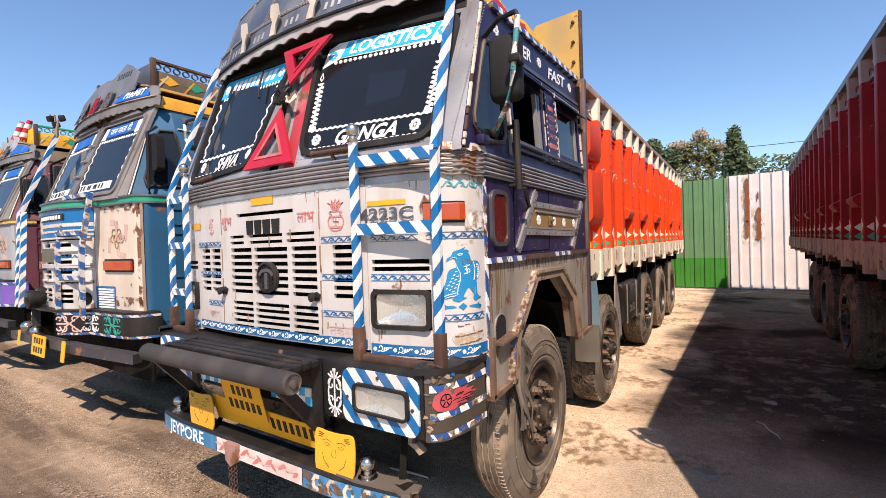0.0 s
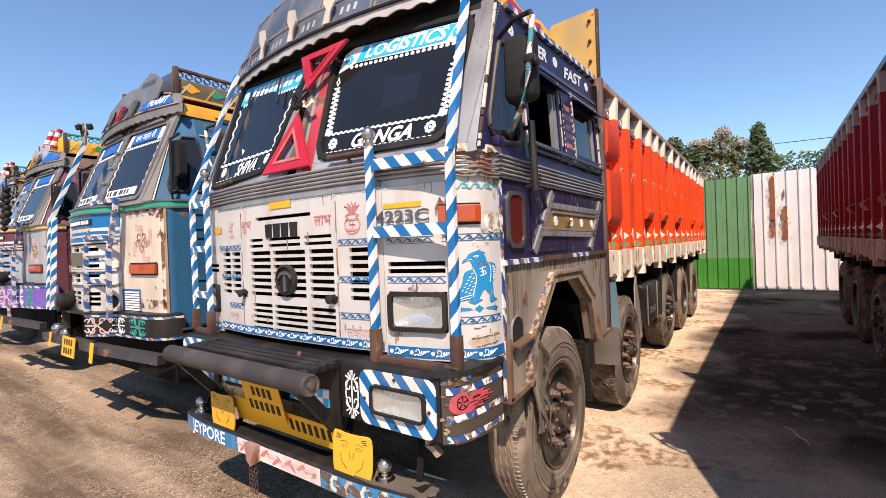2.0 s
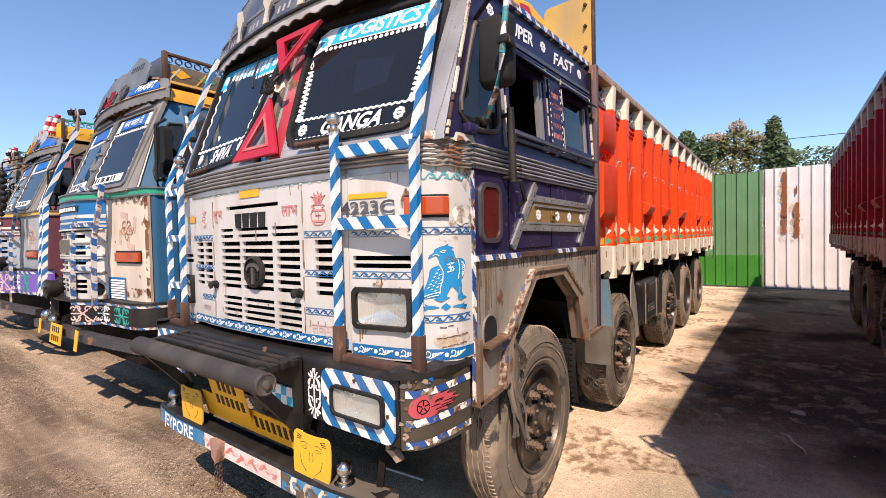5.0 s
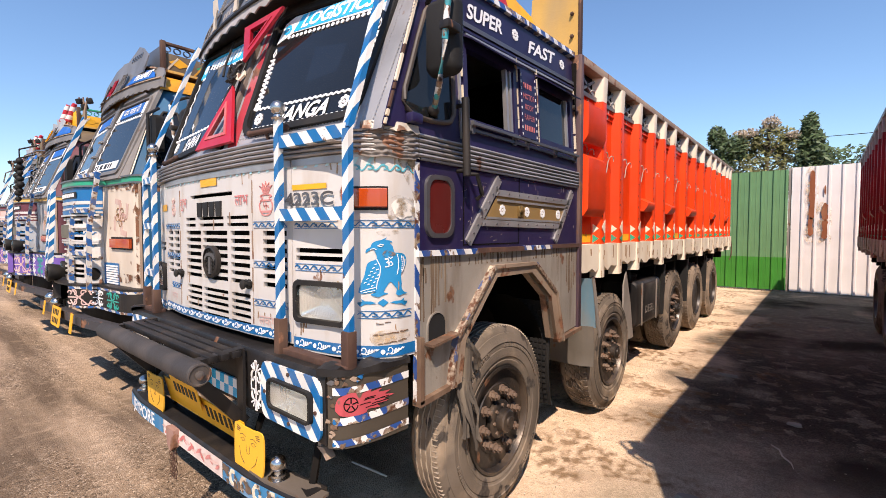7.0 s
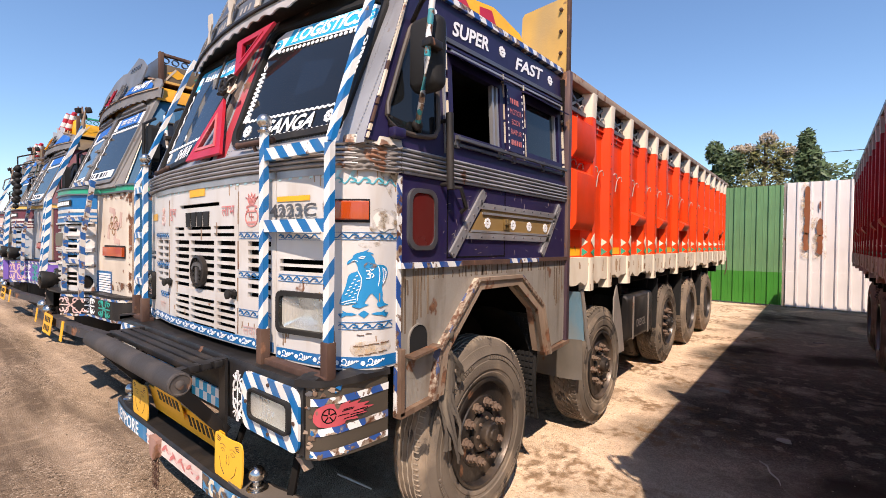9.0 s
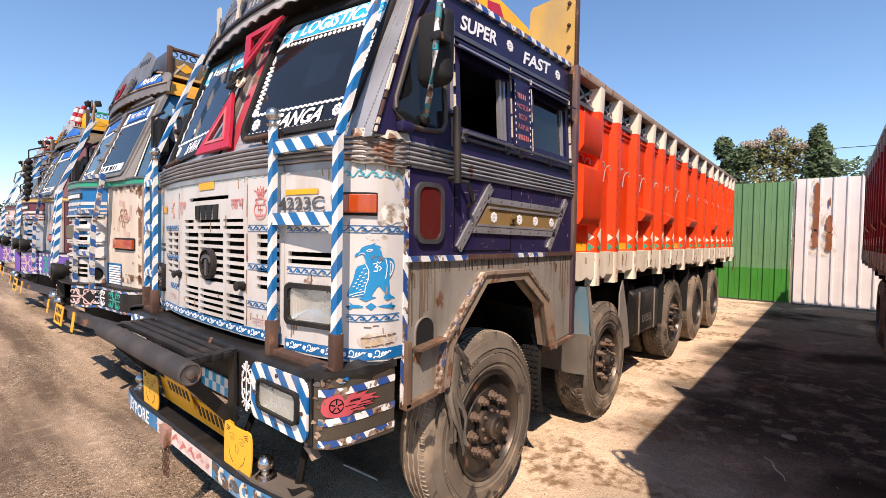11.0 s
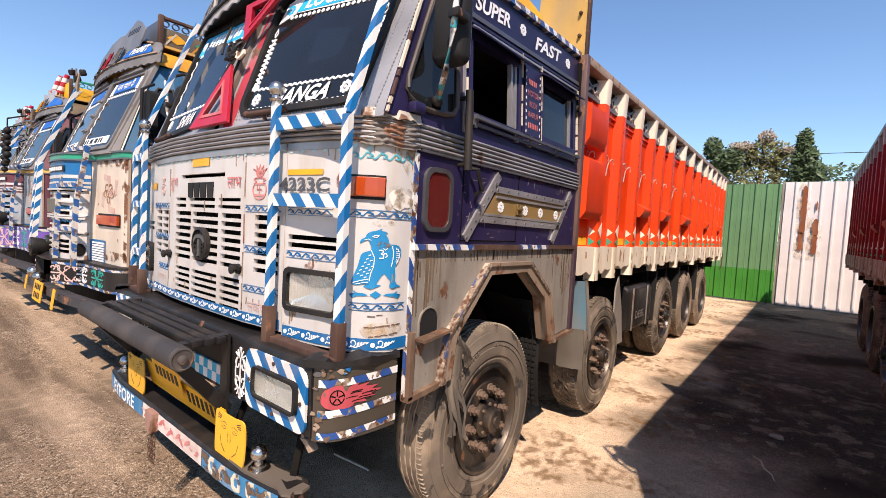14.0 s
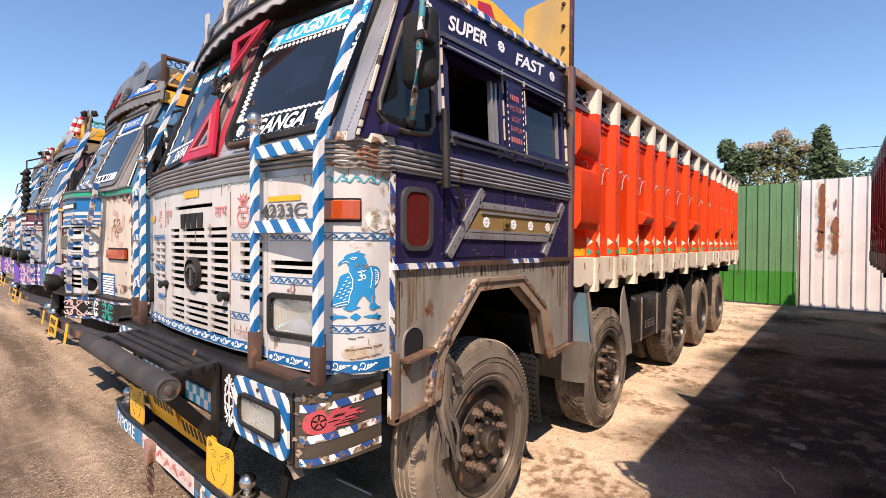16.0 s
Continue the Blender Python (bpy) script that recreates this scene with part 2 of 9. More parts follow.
def clear_cover(name):
    """Thin clear lamp glass: lets light through and mirrors by its Fresnel gloss."""
    m, n, l, b = nodes_of(name, 0.08)
    tr, gl, fr, mx = n.new("ShaderNodeBsdfTransparent"), n.new("ShaderNodeBsdfGlossy"), n.new("ShaderNodeFresnel"), n.new("ShaderNodeMixShader")
    tr.inputs[0].default_value, gl.inputs["Roughness"].default_value, fr.inputs[0].default_value = (0.93, 0.95, 0.95, 1), 0.06, 1.42
    l.new(fr.outputs[0], mx.inputs[0]), l.new(tr.outputs[0], mx.inputs[1]), l.new(gl.outputs[0], mx.inputs[2])
    l.new(mx.outputs[0], n["Material Output"].inputs["Surface"])
    return m


M_LENS = clear_cover("headlamp_glass")
M_AMBER = paint("amber_plastic", (0.46, 0.062, 0.006), 0.18, dirt=0.15, tone=0.12, bump=0.1, coat=0.5)
M_HOLE = paint("unlit_hole", (0.004, 0.004, 0.004), 1.0, dirt=0, bump=0)
M_REDLENS = paint("dark_red_plastic", (0.11, 0.012, 0.010), 0.22, dirt=0.15, dirt_c=(0.10, 0.06, 0.05), tone=0.15, bump=0.05, coat=0.5)
M_REFLECT = paint("lamp_reflector", (0.88, 0.88, 0.85), 0.24, 0.72, dirt=0.2, dirt_c=(0.5, 0.48, 0.45), tone=0.1, bump=0.3, grain=35)


def fluted(m, scale, depth):
    """Upright flutes pressed into a lamp's mirror."""
    n, l = m.node_tree.nodes, m.node_tree.links
    b = next(q for q in n if q.type == "BSDF_PRINCIPLED")
    tc, wv, bp = n.new("ShaderNodeTexCoord"), n.new("ShaderNodeTexWave"), n.new("ShaderNodeBump")
    wv.inputs["Scale"].default_value, wv.inputs["Distortion"].default_value = scale, 0.6
    bp.inputs["Strength"].default_value, bp.inputs["Distance"].default_value = 0.7, depth
    l.new(tc.outputs["Object"], wv.inputs["Vector"]), l.new(wv.outputs["Fac"], bp.inputs["Height"]), l.new(bp.outputs[0], b.inputs["Normal"])


fluted(M_REFLECT, 26.0, 0.0005)


# ---- mesh helpers ----
def quad_ring(bm, a, b, closed=True):
    k = len(a)
    for i in range(k if closed else k - 1):
        j = (i + 1) % k
        bm.faces.new((a[i], a[j], b[j], b[i]))


def box(bm, x0, x1, y0, y1, z0, z1, bevel=0.0, m=None):
    vs = [bm.verts.new((x, y, z)) for x in (x0, x1) for y in (y0, y1) for z in (z0, z1)]
    fs = [bm.faces.new([vs[i] for i in q]) for q in ((0, 1, 3, 2), (4, 6, 7, 5), (0, 4, 5, 1), (2, 3, 7, 6), (0, 2, 6, 4), (1, 5, 7, 3))]
    if bevel:
        es = list({e for f in fs for e in f.edges})
        r = bmesh.ops.bevel(bm, geom=es, offset=bevel, segments=2, affect="EDGES", profile=0.5)
        vs = list({v for f in r["faces"] for v in f.verts} | {v for v in vs if v.is_valid})
    if m is not None:
        for v in vs:
            v.co = m @ v.co
    return vs


def prism(bm, pts, fn, d0, d1):
    """A polygon of (u, v) drawn through fn(u, v, d) from depth d0 to d1."""
    a = [bm.verts.new(fn(u, v, d0)) for u, v in pts]
    b = [bm.verts.new(fn(u, v, d1)) for u, v in pts]
    bm.faces.new(a), bm.faces.new(b[::-1])
    quad_ring(bm, a, b)


def frame_axes(way):
    w = Vector(way).normalized()
    u = w.orthogonal().normalized() if abs(w.z) > 0.95 else w.cross(Vector((0, 0, 1))).normalized()
    return u, w.cross(u).normalized()


def pipe(bm, pts, r, k=10, cap=True):
    """A round bar along points; r one radius or one for each point."""
    pts = [Vector(p) for p in pts]
    rings = []
    for i, p in enumerate(pts):
        way = (pts[min(i + 1, len(pts) - 1)] - pts[max(i - 1, 0)])
        u, v = frame_axes(way)
        q = r[i] if isinstance(r, (list, tuple)) else r
        rings.append([bm.verts.new(p + q * (math.cos(2 * math.pi * j / k) * u + math.sin(2 * math.pi * j / k) * v)) for j in range(k)])
    for a, b in zip(rings, rings[1:]):
        quad_ring(bm, a, b)
    if cap:
        bm.faces.new(rings[0][::-1]), bm.faces.new(rings[-1])


def bar(bm, p0, p1, w, h, up=(0, 0, 1)):
    """A square bar from p0 to p1, w across and h along up."""
    p0, p1 = Vector(p0), Vector(p1)
    a = (p1 - p0).normalized()
    s = a.cross(Vector(up)).normalized()
    t = s.cross(a)
    rings = [[bm.verts.new(p + s * (w / 2) * i + t * (h / 2) * j) for i, j in ((-1, -1), (1, -1), (1, 1), (-1, 1))] for p in (p0, p1)]
    quad_ring(bm, *rings)
    bm.faces.new(rings[0][::-1]), bm.faces.new(rings[1])


def lathe(bm, prof, fn, k=32, close=False):
    """A profile of (radius, height) turned; fn(x, y, h) places a point."""
    rings = [[bm.verts.new(fn(r * math.cos(2 * math.pi * j / k), r * math.sin(2 * math.pi * j / k), h)) for j in range(k)] for r, h in prof]
    for a, b in zip(rings, rings[1:]):
        quad_ring(bm, a, b)
    if close:
        quad_ring(bm, rings[-1], rings[0])
    else:
        bm.faces.new(rings[0][::-1]), bm.faces.new(rings[-1])


def ball(bm, c, r, k=12):
    lathe(bm, [(max(0.0005, r * math.sin(math.pi * i / k)), -r * math.cos(math.pi * i / k)) for i in range(k + 1)],
          lambda x, y, h: (c[0] + x, c[1] + y, c[2] + h), 16)


def grid_panel(bm, us, vs, holes, fn, depth):
    """A sheet fn(u, v, d) over the lines us and vs with holes (u0, u1, v0, v1) right through."""
    us = sorted({round(u, 4) for u in [*us, *(h[i] for h in holes for i in (0, 1))]})
    vs = sorted({round(v, 4) for v in [*vs, *(h[i] for h in holes for i in (2, 3))]})
    front, back = {}, {}

    def vert(d, i, j):
        t = front if d == 0 else back
        if (i, j) not in t:
            t[i, j] = bm.verts.new(fn(us[i], vs[j], d))
        return t[i, j]

    def solid(i, j):
        if not (0 <= i < len(us) - 1 and 0 <= j < len(vs) - 1):
            return False
        u, v = (us[i] + us[i + 1]) / 2, (vs[j] + vs[j + 1]) / 2
        return not any(h[0] < u < h[1] and h[2] < v < h[3] for h in holes)

    for i in range(len(us) - 1):
        for j in range(len(vs) - 1):
            if not solid(i, j):
                continue
            c = ((i, j), (i + 1, j), (i + 1, j + 1), (i, j + 1))
            bm.faces.new([vert(0, *q) for q in c]), bm.faces.new([vert(-depth, *q) for q in c[::-1]])
            for (p, q), (di, dj) in zip(zip(c, c[1:] + c[:1]), ((0, -1), (1, 0), (0, 1), (-1, 0))):
                if not solid(i + di, j + dj):
                    bm.faces.new((vert(0, *q), vert(0, *p), vert(-depth, *p), vert(-depth, *q)))


def span(a, b, k):
    return [a + (b - a) * i / k for i in range(k + 1)]


def rounded(u0, u1, v0, v1, r, k=5):
    out = []
    for cu, cv, a in ((u1 - r, v1 - r, 0), (u0 + r, v1 - r, 90), (u0 + r, v0 + r, 180), (u1 - r, v0 + r, 270)):
        out += [(cu + r * math.cos(radians(a + 90 * i / k)), cv + r * math.sin(radians(a + 90 * i / k))) for i in range(k + 1)]
    return out


def ring_frame(bm, outer, inner, fn, d0, d1):
    """A frame between two outlines of the same count, from depth d0 to d1."""
    o0, o1 = ([bm.verts.new(fn(u, v, d)) for u, v in outer] for d in (d0, d1))
    i0, i1 = ([bm.verts.new(fn(u, v, d)) for u, v in inner] for d in (d0, d1))
    quad_ring(bm, o0, o1), quad_ring(bm, o1, i1), quad_ring(bm, i1, i0), quad_ring(bm, i0, o0)


def strip(bm, pts, w, fn, d0=0.0, d1=0.003):
    """A flat painted or laid strip of width w along (u, v) points on the surface fn."""
    n = len(pts)
    rows = []
    for i, (u, v) in enumerate(pts):
        du, dv = pts[min(i + 1, n - 1)][0] - pts[max(i - 1, 0)][0], pts[min(i + 1, n - 1)][1] - pts[max(i - 1, 0)][1]
        q = math.hypot(du, dv) or 1.0
        du, dv = -dv / q * w / 2, du / q * w / 2
        rows.append([bm.verts.new(fn(u + s * du, v + s * dv, d)) for s, d in ((1, d0), (1, d1), (-1, d1), (-1, d0))])
    for a, b in zip(rows, rows[1:]):
        quad_ring(bm, a, b)
    bm.faces.new(rows[0][::-1]), bm.faces.new(rows[-1])


def disc(bm, u, v, r, fn, d0=0.0, d1=0.003, k=12):
    prism(bm, [(u + r * math.cos(2 * math.pi * i / k), v + r * math.sin(2 * math.pi * i / k)) for i in range(k)], fn, d1, d0)


def smooth_step(k):
    k = min(1.0, max(0.0, k))
    return k * k * (3 - 2 * k)


def smooth(pts, n=4):
    """A closed outline rounded through its points."""
    out, k = [], len(pts)
    for i in range(k):
        p0, p1, p2, p3 = (Vector(pts[(i + j) % k]) for j in (-1, 0, 1, 2))
        for q in range(n):
            t = q / n
            v = 0.5 * (2 * p1 + (p2 - p0) * t + (2 * p0 - 5 * p1 + 4 * p2 - p3) * t * t + (3 * p1 - p0 - 3 * p2 + p3) * t ** 3)
            out.append((v.x, v.y))
    return out


def flower(bm, u, v, r, fn, d=0.004):
    for i in range(8):
        a = 2 * math.pi * i / 8
        disc(bm, u + 0.62 * r * math.cos(a), v + 0.62 * r * math.sin(a), 0.27 * r, fn, 0, d, 8)
    disc(bm, u, v, 0.22 * r, fn, 0, d, 8)


def vine(bm, u0, u1, v, amp, fn, step=0.055, w=0.006, d=0.003):
    """A painted running scroll along u."""
    k = max(4, int((u1 - u0) / step * 8))
    strip(bm, [(u0 + (u1 - u0) * i / k, v + amp * math.sin(2 * math.pi * (u1 - u0) * i / k / step)) for i in range(k + 1)], w, fn, 0, d)
    for i in range(int((u1 - u0) / step)):
        c = u0 + (i + 0.5) * step
        strip(bm, [(c - step * 0.2 + step * 0.3 * math.sin(q), v + amp * 0.6 * math.cos(q) * (1 if i % 2 else -1)) for q in span(0, 3.6, 7)], w, fn, 0, d)


def decal(bm, polys, fn, d=0.003, step=0.02):
    """Flat (u, v) outlines cut into narrow strips and laid on a curved surface fn."""
    for pts in polys:
        q = bmesh.new()
        f = q.faces.new([q.verts.new((u, v, 0)) for u, v in pts])
        bmesh.ops.triangulate(q, faces=[f])
        u = math.ceil(min(p[0] for p in pts) / step) * step
        while u < max(p[0] for p in pts):
            bmesh.ops.bisect_plane(q, geom=q.verts[:] + q.edges[:] + q.faces[:], plane_co=(u, 0, 0), plane_no=(1, 0, 0))
            u += step
        vs = {v: bm.verts.new(fn(v.co.x, v.co.y, d)) for v in q.verts}
        for f in q.faces:
            bm.faces.new([vs[v] for v in f.verts])
        q.free()


def lettering(bm, text, size, fn, u, v, slant=0.0, wide=1.0, fat=0.0, d=0.003, centre=True):
    """Words in the built-in font laid on the surface fn, from or about (u, v)."""
    cu = bpy.data.curves.new("words", "FONT")
    cu.body, cu.size, cu.resolution_u, cu.shear, cu.offset = text, size, 3, slant, fat
    if centre:
        cu.align_x = "CENTER"
    ob = new("words", cu)
    bpy.context.view_layer.update()
    me = bpy.data.meshes.new_from_object(ob.evaluated_get(bpy.context.evaluated_depsgraph_get()))
    vs = [bm.verts.new(fn(u + p.co.x * wide, v + p.co.y, d)) for p in me.vertices]
    for f in me.polygons:
        try:
            bm.faces.new([vs[i] for i in f.vertices])
        except ValueError:
            pass
    bpy.data.objects.remove(ob), bpy.data.curves.remove(cu), bpy.data.meshes.remove(me)


def part(name, bm, material, parent, label="", angle=38):
    me = bpy.data.meshes.new(name)
    bmesh.ops.recalc_face_normals(bm, faces=bm.faces[:])
    bm.to_mesh(me), bm.free()
    me.materials.append(material)
    me.polygons.foreach_set("use_smooth", [True] * len(me.polygons))
    me.set_sharp_from_angle(angle=radians(angle))
    ob = new(name, me)
    ob.parent = parent
    return tagged(ob, label)


def solid(name, material, label, category, bm, kind="", group="", m=None):
    """A thing of one mesh, standing by itself."""
    ob = part(name, bm, material, None, label)
    if m is not None:
        ob.matrix_basis = m
    return tagged(ob, "", category, group, kind)


def thing(name, m, label, category, group="", kind=""):
    ob = new(name)
    ob.empty_display_size = 0.2
    ob.matrix_basis = m
    bpy.context.view_layer.update()
    return tagged(ob, label, category, group, kind)


def B():
    return bmesh.new()

# ---- ground ----
def ground_z(y, x=0.0):
    """The yard lies a little lower in front, by the cabs, and dips along the row of lorries."""
    dip = smooth_step((-2.9 - x) / 2.2) * (1.0 - smooth_step((-25.0 - x) / 20.0))
    return -0.052 * min(1.0, max(0.0, (7.5 - y) / 3.5)) - 0.125 * dip


def stone_cells(n, l, scale, stretch=(1, 1, 1)):
    """Random value and edge distance of small packed stones."""
    tc, mp, v, s = n.new("ShaderNodeTexCoord"), n.new("ShaderNodeMapping"), n.new("ShaderNodeTexVoronoi"), n.new("ShaderNodeSeparateXYZ")
    mp.inputs["Scale"].default_value, v.inputs["Scale"].default_value = stretch, scale
    l.new(tc.outputs["Object"], mp.inputs[0]), l.new(mp.outputs[0], v.inputs["Vector"]), l.new(v.outputs["Color"], s.inputs[0])
    return s.outputs[0], v.outputs["Distance"]


def ranged(n, l, value, a, b, c=0.0, d=1.0):
    r = n.new("ShaderNodeMapRange")
    r.inputs[1].default_value, r.inputs[2].default_value, r.inputs[3].default_value, r.inputs[4].default_value = a, b, c, d
    l.new(value, r.inputs[0])
    return r.outputs[0]


def summed(n, l, a, b, op="ADD"):
    m = n.new("ShaderNodeMath")
    m.operation, m.use_clamp = op, True
    l.new(a, m.inputs[0]), l.new(b, m.inputs[1])
    return m.outputs[0]


def ground_material():
    m, n, l, b = nodes_of("dusty_tarmac", 0.95)
    b.inputs["Specular IOR Level"].default_value = 0.12
    cell, edge = stone_cells(n, l, 120)
    # worn tarmac: brown binder with pale stones
    tar = mixed(n, l, ranged(n, l, cell, 0.35, 0.75), (0.098, 0.067, 0.044), (0.230, 0.168, 0.113))
    tar = mixed(n, l, ranged(n, l, cell, 0.84, 0.90), tar, (0.36, 0.285, 0.21))
    tar = mixed(n, l, noise_fac(n, l, 3.0, 0.35, 0.75, 8.0), tar, mixed(n, l, noise_fac(n, l, 60, 0.3, 0.7), (0.145, 0.098, 0.063), (0.22, 0.155, 0.102)))
    chip = stone_cells(n, l, 78)[0]
    tar = mixed(n, l, ranged(n, l, chip, 0.885, 0.905), tar, mixed(n, l, cell, (0.24, 0.18, 0.125), (0.44, 0.35, 0.26)))
    tar = mixed(n, l, ranged(n, l, chip, 0.14, 0.12), tar, (0.055, 0.04, 0.028))
    # sand-coloured dust
    dust = mixed(n, l, noise_fac(n, l, 11, 0.3, 0.75, 9.0), (0.79, 0.59, 0.41), (0.66, 0.475, 0.315))
    dust = mixed(n, l, ranged(n, l, cell, 0.93, 0.96), dust, (0.38, 0.27, 0.175))
    dust = mixed(n, l, ranged(n, l, cell, 0.10, 0.05), dust, (0.78, 0.65, 0.50))
    dust = mixed(n, l, ranged(n, l, noise_fac(n, l, 45.0, 0.52, 0.66, 10.0), 0, 1, 0, 0.35), dust, (0.42, 0.29, 0.18))
    tc, sx = n.new("ShaderNodeTexCoord"), n.new("ShaderNodeSeparateXYZ")
    l.new(tc.outputs["Object"], sx.inputs[0])
    # the bounds between the kinds of ground wander
    wander = n.new("ShaderNodeMath")
    wander.operation = "ADD"
    l.new(sx.outputs["X"], wander.inputs[0]), l.new(ranged(n, l, noise_fac(n, l, 0.9, 0.2, 0.8, 7.0), 0, 1, -0.55, 0.55), wander.inputs[1])
    wx = wander.outputs[0]
    east = ranged(n, l, wx, -2.3, -1.25, 0.0, 0.80)
    tracks = ranged(n, l, noise_fac(n, l, 0.9, 0.45, 0.72, 10.0, (0.22, 2.0, 1), (1.3, 0.4, 0)), 0, 1, 0.06, 0.72)
    # dark oily streaks along the wheel tracks
    tar = mixed(n, l, ranged(n, l, noise_fac(n, l, 1.0, 0.515, 0.585, 13.0, (0.30, 2.2, 1), (7.1, 2.4, 0)), 0, 1, 0, 0.75), tar, (0.070, 0.048, 0.032))
    cover = summed(n, l, summed(n, l, east, tracks), ranged(n, l, noise_fac(n, l, 7.0, 0.55, 1.1, 9.0), 0, 1, 0, 0.6))
    col = mixed(n, l, cover, tar, dust)
    # worn lane between the lorries, coloured darker up to the cast shadow's edge
    lane_shade = summed(n, l, ranged(n, l, wx, -1.00, -0.50), noise_fac(n, l, 1.3, 0.18, 0.42, 8.0, (1, 0.6, 1), (2, 2, 0)), "MULTIPLY")
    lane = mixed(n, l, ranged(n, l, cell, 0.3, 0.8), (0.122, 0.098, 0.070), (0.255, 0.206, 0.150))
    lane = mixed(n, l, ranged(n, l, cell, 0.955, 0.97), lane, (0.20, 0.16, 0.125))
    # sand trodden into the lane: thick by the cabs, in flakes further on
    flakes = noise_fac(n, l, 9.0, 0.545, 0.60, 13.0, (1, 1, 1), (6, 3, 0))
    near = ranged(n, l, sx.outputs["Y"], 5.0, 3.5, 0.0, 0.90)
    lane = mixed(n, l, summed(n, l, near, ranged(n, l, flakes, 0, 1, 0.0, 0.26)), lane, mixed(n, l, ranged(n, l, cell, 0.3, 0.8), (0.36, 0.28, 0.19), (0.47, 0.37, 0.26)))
    col = mixed(n, l, lane_shade, col, lane)
    # wet patch mid-lane, coloured dark enough to deepen the shade there too
    wet_shade = summed(n, l, ranged(n, l, sx.outputs["Y"], 4.0, 4.8), ranged(n, l, sx.outputs["Y"], 8.6, 6.6), "MULTIPLY")
    wet_shade = summed(n, l, wet_shade, ranged(n, l, noise_fac(n, l, 6.0, 0.60, 0.55, 14.0, (1, 1, 1), (2, 9, 0)), 0, 1, 0.35, 1.0), "MULTIPLY")
    wet_shade = summed(n, l, wet_shade, summed(n, l, ranged(n, l, wx, -0.9, -0.3), noise_fac(n, l, 1.4, 0.30, 0.44, 9.0, (1, 1, 1), (5, 2, 0)), "MULTIPLY"), "MULTIPLY")
    col = mixed(n, l, ranged(n, l, wet_shade, 0, 1, 0, 0.9), col, mixed(n, l, ranged(n, l, cell, 0.3, 0.8), (0.024, 0.018, 0.012), (0.054, 0.042, 0.029)))
    # brown damp stains and oil
    damp = summed(n, l, noise_fac(n, l, 1.15, 0.50, 0.55, 13.0, (1.1, 1.6, 1), (4.3, 1.2, 0)), summed(n, l, ranged(n, l, wx, -1.9, -1.1), ranged(n, l, wx, 0.1, -0.5), "MULTIPLY"), "MULTIPLY")
    crust = noise_fac(n, l, 14.0, 0.42, 0.60, 14.0, (1, 0.8, 1), (1, 5, 0))
    damp = summed(n, l, damp, crust, "MULTIPLY")
    col = mixed(n, l, ranged(n, l, damp, 0, 1, 0, 0.80), col, mixed(n, l, noise_fac(n, l, 25, 0.3, 0.7, 8.0), (0.21, 0.118, 0.050), (0.115, 0.066, 0.030)))
    # thin dried crust and crumbs all over the sand
    col = mixed(n, l, ranged(n, l, noise_fac(n, l, 13.0, 0.57, 0.63, 14.0, (1, 1, 1), (8, 1, 0)), 0, 1, 0, 0.18), col, (0.17, 0.115, 0.07))
    # near-black noise blotches, on the lane side only, from y 3 onward
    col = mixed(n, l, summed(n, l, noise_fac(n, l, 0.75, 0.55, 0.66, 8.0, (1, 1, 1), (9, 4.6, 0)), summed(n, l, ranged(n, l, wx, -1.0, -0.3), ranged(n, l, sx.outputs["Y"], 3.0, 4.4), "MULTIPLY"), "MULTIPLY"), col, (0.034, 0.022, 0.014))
    col = mixed(n, l, noise_fac(n, l, 1.1, 0.66, 0.74, 8.0, (0.5, 1.4, 1), (3, 8, 0)), col, (0.085, 0.060, 0.042))
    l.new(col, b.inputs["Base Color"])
    h = n.new("ShaderNodeMath")
    h.operation = "SUBTRACT"
    l.new(noise_fac(n, l, 12, 0.2, 0.8, 8.0), h.inputs[0]), l.new(ranged(n, l, edge, 0.0, 0.9), h.inputs[1])
    bumped(n, l, b, h.outputs[0], 0.9, 0.006)
    return m


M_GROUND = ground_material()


def build_ground():
    bm = B()
    fine = span(-16, 8, 120)
    xs = [-900, -300, -120, -60, -30, *fine, 16, 40, 120, 400, 900]
    ys = [-400, -100, -40, -15, *span(-6, 18, 120), 26, 40, 80, 200, 500, 1200]
    rows = []
    for y in ys:
        rows.append([bm.verts.new((x, y, (0.022 * (noise.noise(Vector((x * 0.6, y * 0.6, 0))) + 0.5 * noise.noise(Vector((x * 2.2, y * 2.2, 3))))
                                          if -16 < x < 8 and -6 < y < 18 else 0.0) - 0.012 + ground_z(y, x))) for x in xs])
    for a, b in zip(rows, rows[1:]):
        quad_ring(bm, a, b, False)
    solid("ground", M_GROUND, "dusty brown tarmac and packed earth with damp stains and painted lane shade", "ground", bm, "structure")


build_ground()


def build_stones():
    bm = B()
    rnd = random.Random(5)
    for i in range(2400):
        x, y = rnd.uniform(-6, 1.4), rnd.uniform(0.3, 9)
        r = rnd.choice((0.0025, 0.003, 0.004, 0.005, 0.006, 0.008) if x < -2 else (0.002, 0.003, 0.003, 0.004, 0.005))
        vs = bmesh.ops.create_icosphere(bm, subdivisions=1, radius=r)["verts"]
        sx, sy, sz = rnd.uniform(0.7, 1.6), rnd.uniform(0.7, 1.4), rnd.uniform(0.5, 0.9)
        for v in vs:
            v.co = (x + v.co.x * sx + rnd.uniform(-.2, .2) * r, y + v.co.y * sy, ground_z(y, x) + v.co.z * sz + r * 0.2)
    solid("gravel", paint("gravel_stone", (0.40, 0.315, 0.225), 0.9, tone=0.3), "small loose stones strewn on the dusty ground", "gravel", bm, "stuff")


